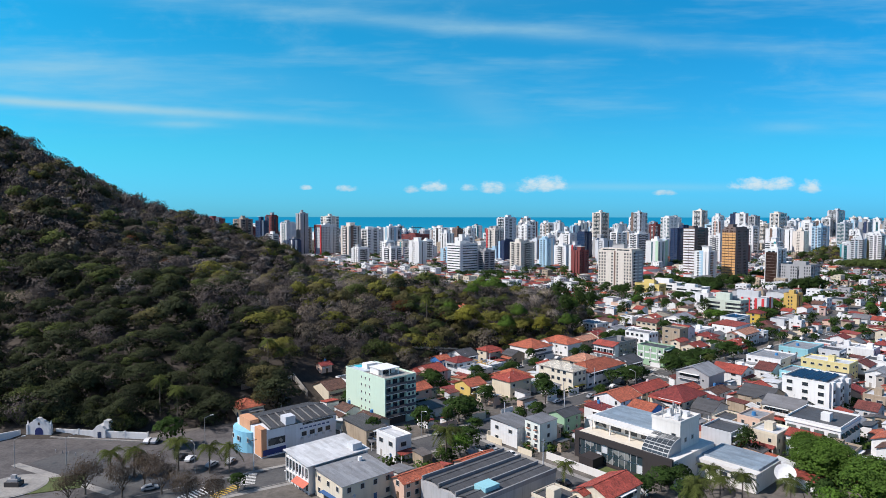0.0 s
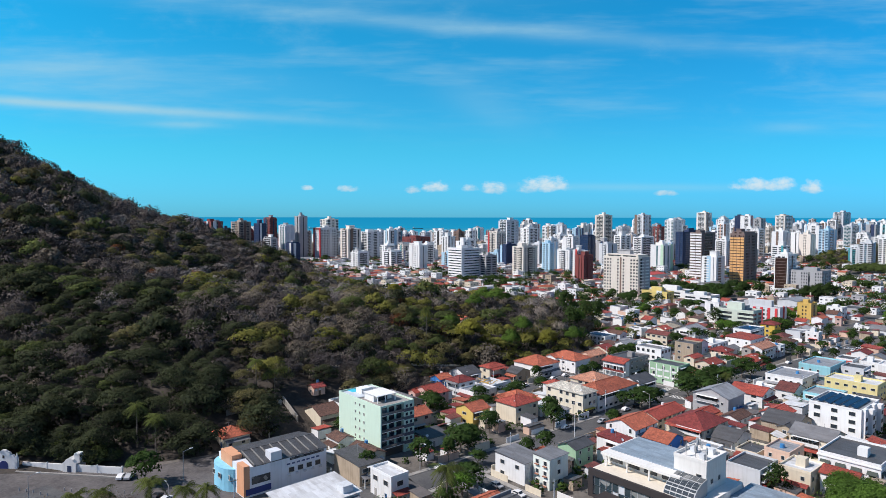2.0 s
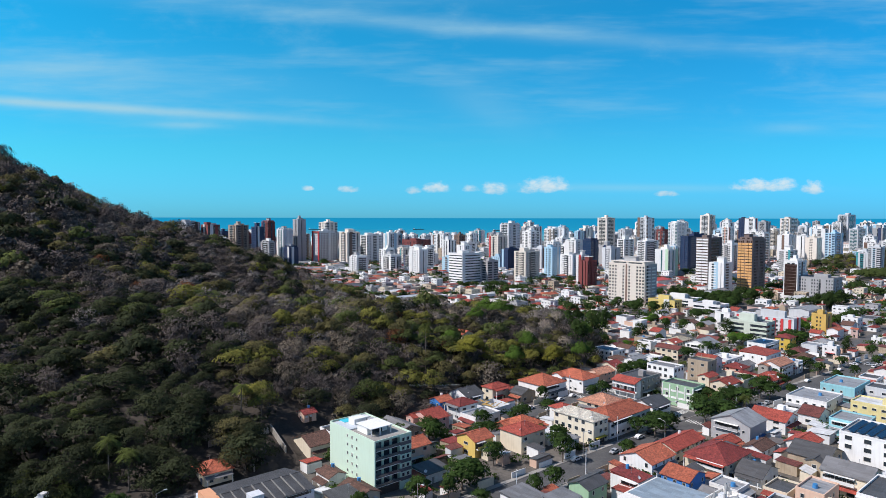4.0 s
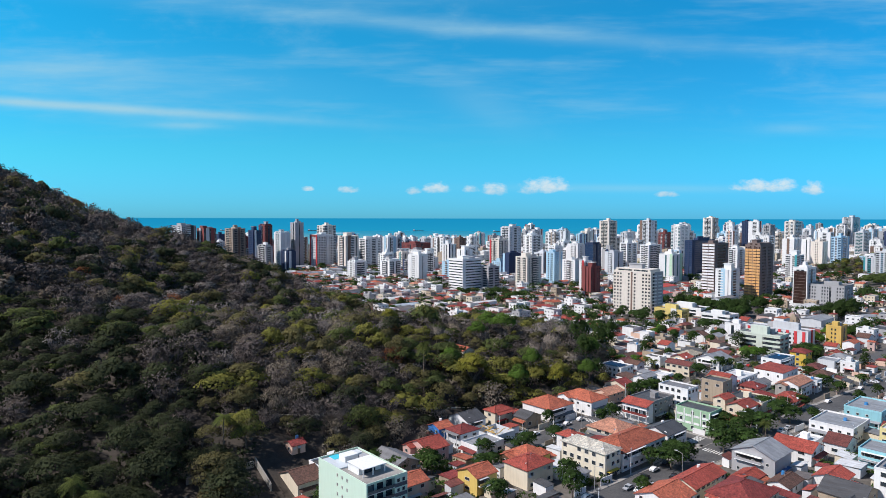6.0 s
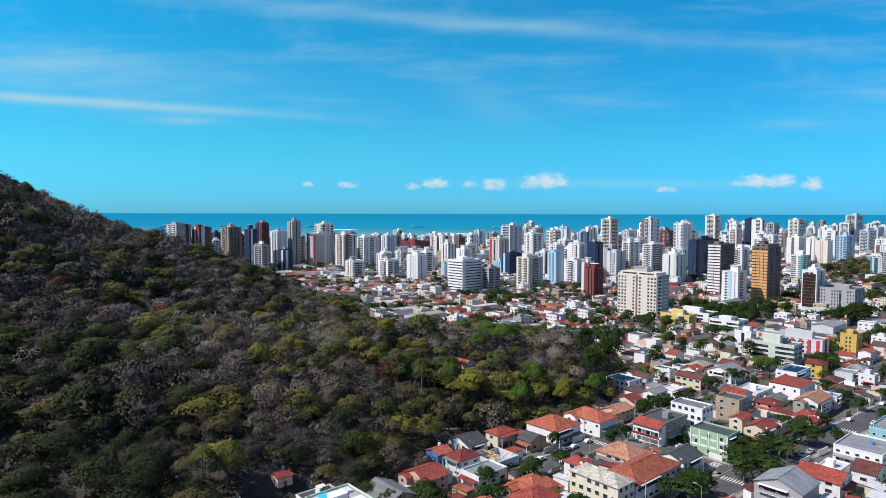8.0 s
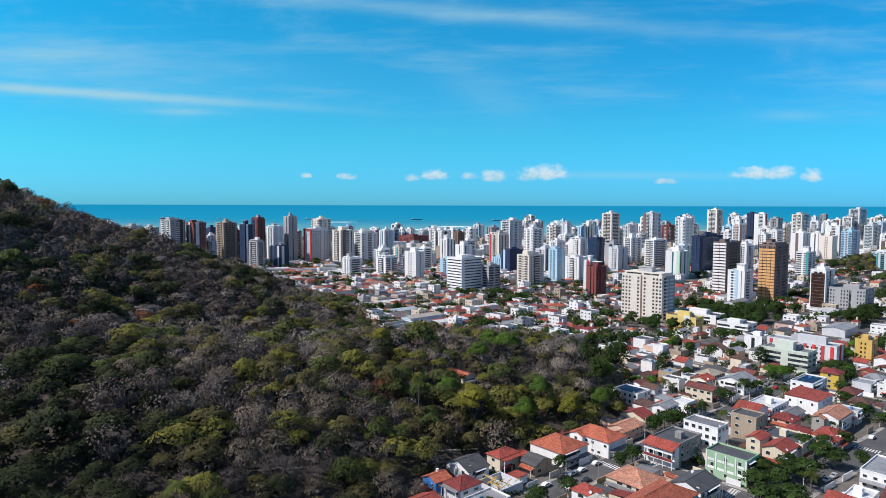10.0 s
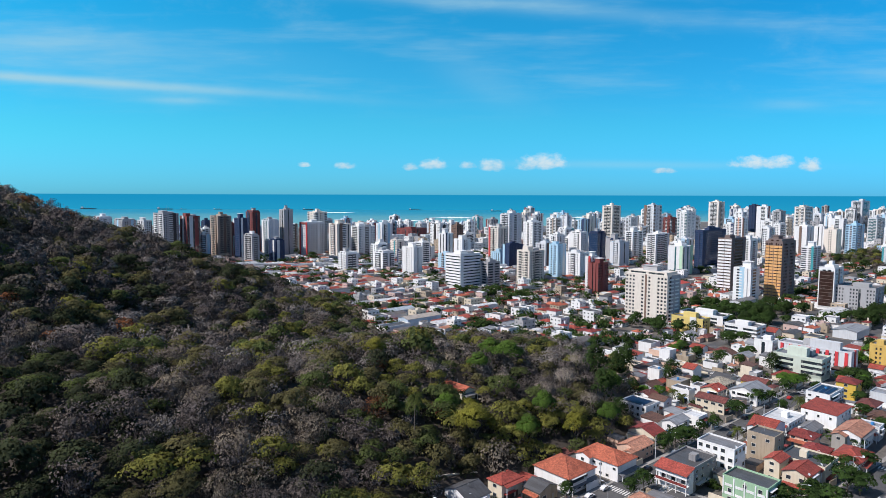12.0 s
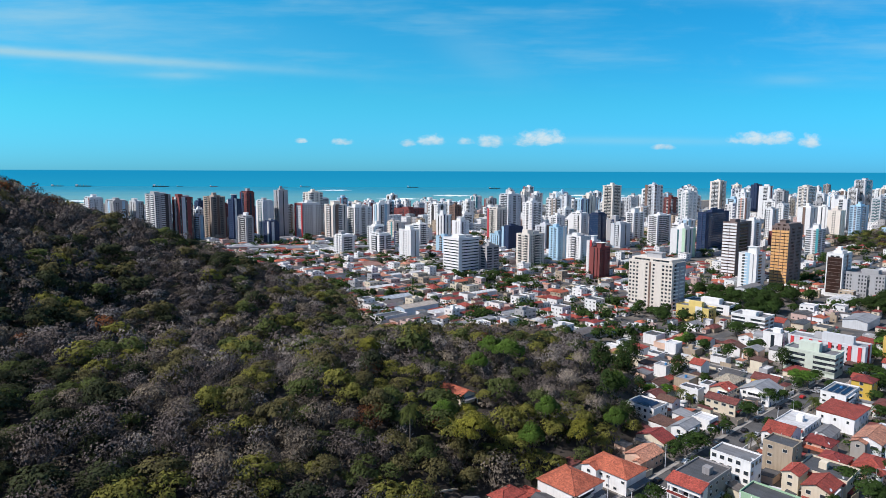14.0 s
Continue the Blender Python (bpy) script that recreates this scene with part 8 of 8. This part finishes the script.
def fill_towers():
    rng = random.Random(21)
    looks = [(WHITE, "white")] * 8 + [(PALE, "pale grey"), (PALE, "pale grey"), (CREAM, "cream"), (LIGHTBLUE, "light blue"), (GREYW, "grey")]
    made = 0
    for k in range(5000):
        y = rng.uniform(960, 1850)
        x = rng.uniform(-0.2, 0.74) * y
        if rng.random() < 0.35 and x < 0.3 * y:
            continue
        p, q = to_pq(x, y)
        lp, lq = rng.uniform(14, 26), rng.uniform(14, 24)
        if y > coast_at(x) - 150 or not free(p, q, lp, lq, 9):
            continue
        high = rng.uniform(28, 50) if y < 1200 else rng.uniform(40, 64) if x < 0.3 * y else rng.uniform(46, 74)
        if rng.random() < 0.12:
            high += rng.uniform(8, 18)
        if x < 0.1 * y:
            high *= 0.72
        wall, word = rng.choice(looks)
        if hides(x, y, high, (lp + lq) * 0.33):
            continue
        tower(p, q, lp, lq, high, wall, rng.choice(("grid", "grid", "bands", "vert", "blind")), rng.choice((None, None, None, LIGHTBLUE, BROWN, NAVY, TAN, MAROON, GREYW, TEAL)), None, word, rng.choice((0, 1, 2)), seed=200 + k)
        made += 1
        if made >= 185:
            break
    made = 0
    for k in range(800):
        y = rng.uniform(1060, 1300)
        x = rng.uniform(-0.40, -0.02) * y
        p, q = to_pq(x, y)
        lp, lq = rng.uniform(13, 22), rng.uniform(14, 26)
        if not in_city(x, y) or not free(p, q, lp, lq, 6) or hides(x, y, 44, (lp + lq) * 0.33):
            continue
        wall, word = rng.choice(((MAROON, "maroon"), (PALE, "pale grey"), (NAVY, "dark blue"), (GREYW, "grey"), (GREYW, "grey"), (PALE, "pale grey"), (WHITE, "white"), (WHITE, "white")))
        tower(p, q, lp, lq, rng.uniform(30, 58), wall, rng.choice(("grid", "vert", "grid", "bands")), rng.choice((None, WHITE, BROWN, LIGHTBLUE)), None, word, rng.choice((0, 1, 2)), seed=4000 + k)
        made += 1
        if made >= 22:
            break
    made = 0
    for k in range(600):
        y = rng.uniform(1500, 2150)
        x = rng.uniform(0.42, 0.74) * y
        p, q = to_pq(x, y)
        lp, lq = rng.uniform(16, 28), rng.uniform(14, 24)
        if y > coast_at(x) - 150 or not free(p, q, lp, lq, 6):
            continue
        wall, word = rng.choice(looks)
        tower(p, q, lp, lq, rng.uniform(50, 76), wall, rng.choice(("grid", "vert", "bands")), rng.choice((None, None, BROWN, TAN)), None, word, rng.choice((0, 1)), seed=6000 + k)
        made += 1
        if made >= 14:
            break


take(1010, 230, 120, 90)
fill_sheds()
fill_towers()
fill_far()


def plant_all():
    rng = random.Random(8)
    for p, q in TREE_SPOTS:
        x, y = p * CA - q * SA, p * SA + q * CA
        if y < 540:
            for k in range(rng.choice((1, 1, 2))):
                plant(rng.choice("tttdg") if rng.random() < 0.9 else "p", p + rng.uniform(-4, 4), q + rng.uniform(-4, 4), rng.uniform(4.2, 6.5), rng.uniform(3.0, 5.2), rng)
    far = []
    wood = [dome_crown(R, 130, 5.0, 5.5, 0.85, 12) + (0, 0, 4.6) for k in range(4)]
    grove = []
    for k in range(150):
        p, q = rng.uniform(1012, 1126), rng.uniform(232, 318)
        grove.append(rng.choice(wood) * rng.uniform(0.9, 1.5) + (p * CA - q * SA, p * SA + q * CA, 0))
    tagged(new("grove", triangle_mesh("grove", np.vstack(grove), leafy(0.085, 0.12, 0.04, 0.3, 0.3), np.vstack([rounded(v) for v in grove]))), "green park trees at the foot of the low hill", "trees", kind="stuff")
    stuff = [leaf_crown(R, 85, 5.0, 5.5, 1.08, 9) + (0, 0, 4.6) for k in range(4)]
    for p, q in TREE_SPOTS:
        x, y = p * CA - q * SA, p * SA + q * CA
        if 540 <= y < 1500:
            for k in range(rng.choice((1, 2, 3))):
                far.append(rng.choice(stuff) * rng.uniform(0.6, 1.25) + (x + rng.uniform(-5, 5), y + rng.uniform(-5, 5), 0))
    tagged(new("distant_trees", triangle_mesh("distant_trees", np.vstack(far), leafy(0.040, 0.072, 0.022), np.vstack([rounded(v) for v in far]))), "dark green trees between distant houses", "trees", kind="stuff")
    low = []
    for x, y, size in BUSHES:
        low.append(rng.choice(stuff) * size + (x, y, -0.6))
    tagged(new("shrubs", triangle_mesh("shrubs", np.vstack(low), leafy(0.055, 0.095, 0.025), np.vstack([rounded(v) for v in low]))), "green garden shrubs in the yards", "shrubs", kind="stuff")
    # rows of trees along the streets
    for points, wide in MAIN_STREETS[:2]:
        for (pa, qa), (pb, qb) in zip(points, points[1:]):
            d = math.hypot(pb - pa, qb - qa)
            for k in range(int(d / 15)):
                f = (k + rng.uniform(0.2, 0.8)) * 15 / d
                p, q = pa + (pb - pa) * f, qa + (qb - qa) * f + rng.choice((-1, 1)) * (wide / 2 + 1.4)
                if p > 120 and all(abs(p - a) > 6 or abs(q - b) > 6 for a, b in PLANTED):
                    plant("t", p, q, rng.uniform(3.8, 5.2), rng.uniform(2.6, 4.2), rng)


plant_all()
PROTOS["special"] = list(TALL.values())
for rows in PROTOS.values():
    for ob in rows:
        for child in list(ob.children_recursive):
            bpy.data.objects.remove(child)
        bpy.data.objects.remove(ob)
build_forest()


# ---- cars, lamps, ships ----
def car_proto(colour, word):
    ob = thing("car", pose(0, -440, -60), f"{word} car parked on the asphalt street", "car", "parked cars")
    side = [(-2.1, 0.35), (2.1, 0.35), (2.15, 0.75), (1.1, 0.92), (0.5, 1.42), (-1.0, 1.46), (-1.75, 1.0), (-2.15, 0.9)]
    side.reverse()
    part("body", Shape().solid([(x, -0.82, z) for x, z in side], [(x, 0.82, z) for x, z in side]), colour, ob)
    cabin = [(-1.55, 0.98), (0.95, 0.95), (0.46, 1.38), (-0.98, 1.41)]
    cabin.reverse()
    part("side_glass", Shape().solid([(x, -0.835, z) for x, z in cabin], [(x, 0.835, z) for x, z in cabin]), GLASS, ob)
    part("windscreen", Shape().solid([(1.08, -0.7, 0.95), (1.08, 0.7, 0.95), (0.54, 0.66, 1.40), (0.54, -0.66, 1.40)], [(1.13, -0.7, 0.97), (1.13, 0.7, 0.97), (0.59, 0.66, 1.42), (0.59, -0.66, 1.42)]), GLASS, ob)
    for x in (-1.3, 1.35):
        for y in (-0.8, 0.8):
            ring = [(x + 0.33 * math.cos(k * 0.524), 0.33 + 0.33 * math.sin(k * 0.524)) for k in range(12)]
            part("wheel", Shape().solid([(a, y - 0.12, b) for a, b in ring], [(a, y + 0.12, b) for a, b in ring]), DARK, ob)
    return ob


def park_cars():
    rng = random.Random(3)
    gloss = [(paint(0.78, 0.78, 0.78, 0.05, 0.3), "white"), (paint(0.42, 0.43, 0.45, 0.05, 0.3), "silver"), (paint(0.03, 0.03, 0.035, 0.05, 0.25), "black"), (paint(0.35, 0.03, 0.03, 0.05, 0.3), "red")]
    protos = [car_proto(*row) for row in gloss]

    def put(p, q, turn):
        x, y = p * CA - q * SA, p * SA + q * CA
        copy_thing(rng.choice(protos[:1] * 5 + protos[1:3] * 3 + protos[3:]), pose(x, y, 0.16, 0, 0, TURN + turn))

    for p, q, turn in CARS:
        put(p, q, turn)
    for points, wide in MAIN_STREETS[:7]:
        for (pa, qa), (pb, qb) in zip(points, points[1:]):
            d = math.hypot(pb - pa, qb - qa)
            turn = math.degrees(math.atan2(qb - qa, pb - pa))
            for side in (-1, 1):
                s = rng.uniform(4, 16)
                while s < d - 4:
                    off = side * (wide / 2 - 1.3)
                    p, q = pa + (pb - pa) * s / d - (qb - qa) / d * off, qa + (qb - qa) * s / d + (pb - pa) / d * off
                    if p > 130 and all(abs(p - a) > 5 or abs(q - b) > 4 for a, b, _ in CARS) and not (268 < p < 286 and 145 < q < 212):
                        put(p, q, turn + (0 if side > 0 else 180))
                    s += rng.choice((5.6, 9, 24, 40, 60))
    for ob in protos:
        for child in list(ob.children_recursive):
            bpy.data.objects.remove(child)
        bpy.data.objects.remove(ob)


CARS = [(61.1, 217.9, 50), (62.9, 216.3, 50), (64.8, 196.6, 40), (66.1, 193.1, 40), (69.4, 184.5, 30), (74.6, 183.4, 45), (50.4, 179.2, -10), (226.4, 155.5, 0), (214.8, 154.3, 180), (216.1, 151.1, 180), (142.2, 139.8, -90),
        (142.7, 131.7, -90), (92.3, 158.0, 0), (235.1, 156.9, 0), (240.8, 209, 0), (246, 208.3, 0), (251.6, 208, 0), (421.9, 205, 0), (438, 214, 90), (287.5, 207, 0), (300, 206.8, 0), (298.2, 201.5, 180), (347, 202, 180), (357.7, 206, 0)]
park_cars()


def street_lamp(p, q, turn, tall=8.5):
    ob = thing("street_lamp", grid(p, q) @ pose(0, 0, 0, 0, 0, turn), "grey steel street lamp with a curved arm", "street lamp", "street lamps")
    part("pole", Shape().tube(0, 0, 0, tall, 0.12, 0.07, 8), STEEL, ob)
    part("arm", Shape().solid([(0, -0.05, tall - 0.1), (0, 0.05, tall - 0.1), (0, 0, tall)], [(2.2, -0.04, tall + 0.5), (2.2, 0.04, tall + 0.5), (2.2, 0, tall + 0.58)]), STEEL, ob)
    part("head", Shape().box(1.9, -0.18, tall + 0.42, 2.9, 0.18, tall + 0.56), PALE, ob)


for row in ((25, 221.7, 0), (36.9, 213.6, 0), (63.8, 182.7, 90), (75, 205.1, 0), (133, 164, 270), (205, 160.5, 270), (237, 147.5, 90), (262, 159.5, 270), (300, 156.5, 270), (340, 152.5, 270), (250, 199.5, 90), (330, 209.5, 270), (390, 198, 90)):
    street_lamp(*row)
for k, (p, q) in enumerate(((77.7, 173.9), (101, 163.5), (160, 151), (190, 148.3), (226, 160.5), (262, 211), (300, 211), (318, 198), (372, 198), (349, 131), (141.5, 118), (285, 143))):
    ob = thing("utility_pole", grid(p, q), "grey concrete utility pole with crossarm", "utility pole", "utility poles")
    part("pole", Shape().tube(0, 0, 0, 9.5, 0.16, 0.11, 8), PALE, ob)
    part("crossarm", Shape().box(-1.0, -0.06, 8.8, 1.0, 0.06, 8.95), BARK, ob)


def ship(x, y, long, turn, word):
    ob = thing("ship", pose(x, y, -0.75, 0, 0, turn), f"{word} cargo ship at anchor", "ship", "ships at anchor")
    w = long * 0.08
    hull = [(-long / 2, -w), (long * 0.38, -w), (long / 2, 0), (long * 0.38, w), (-long / 2, w)]
    part("hull", Shape().solid([(a * 0.96, b * 0.9, 0) for a, b in hull], [(a, b, long * 0.055) for a, b in hull]), DARK if word == "dark" else MAROON, ob)
    part("bridge", Shape().box(-long * 0.46, -w * 0.8, long * 0.055, -long * 0.34, w * 0.8, long * 0.16), WHITE, ob)
    for k in range(3):
        part("crane", Shape().box(long * (-0.2 + 0.2 * k), -0.6, long * 0.055, long * (-0.19 + 0.2 * k), 0.6, long * 0.13), OCHRE, ob)


for x, y, long, turn, word in ((-190, 4600, 80, 4, "dark"), (365, 4350, 75, 8, "dark"), (-950, 4620, 75, 0, "dark"), (-1080, 4550, 50, 5, "red"), (-1950, 4580, 110, 3, "dark"), (-2500, 4600, 110, 2, "dark"), (-1600, 4640, 60, 0, "red"), (-2700, 4630, 90, 0, "dark"), (-1850, 4660, 45, 0, "dark")):
    ship(x, y, long, turn, word)
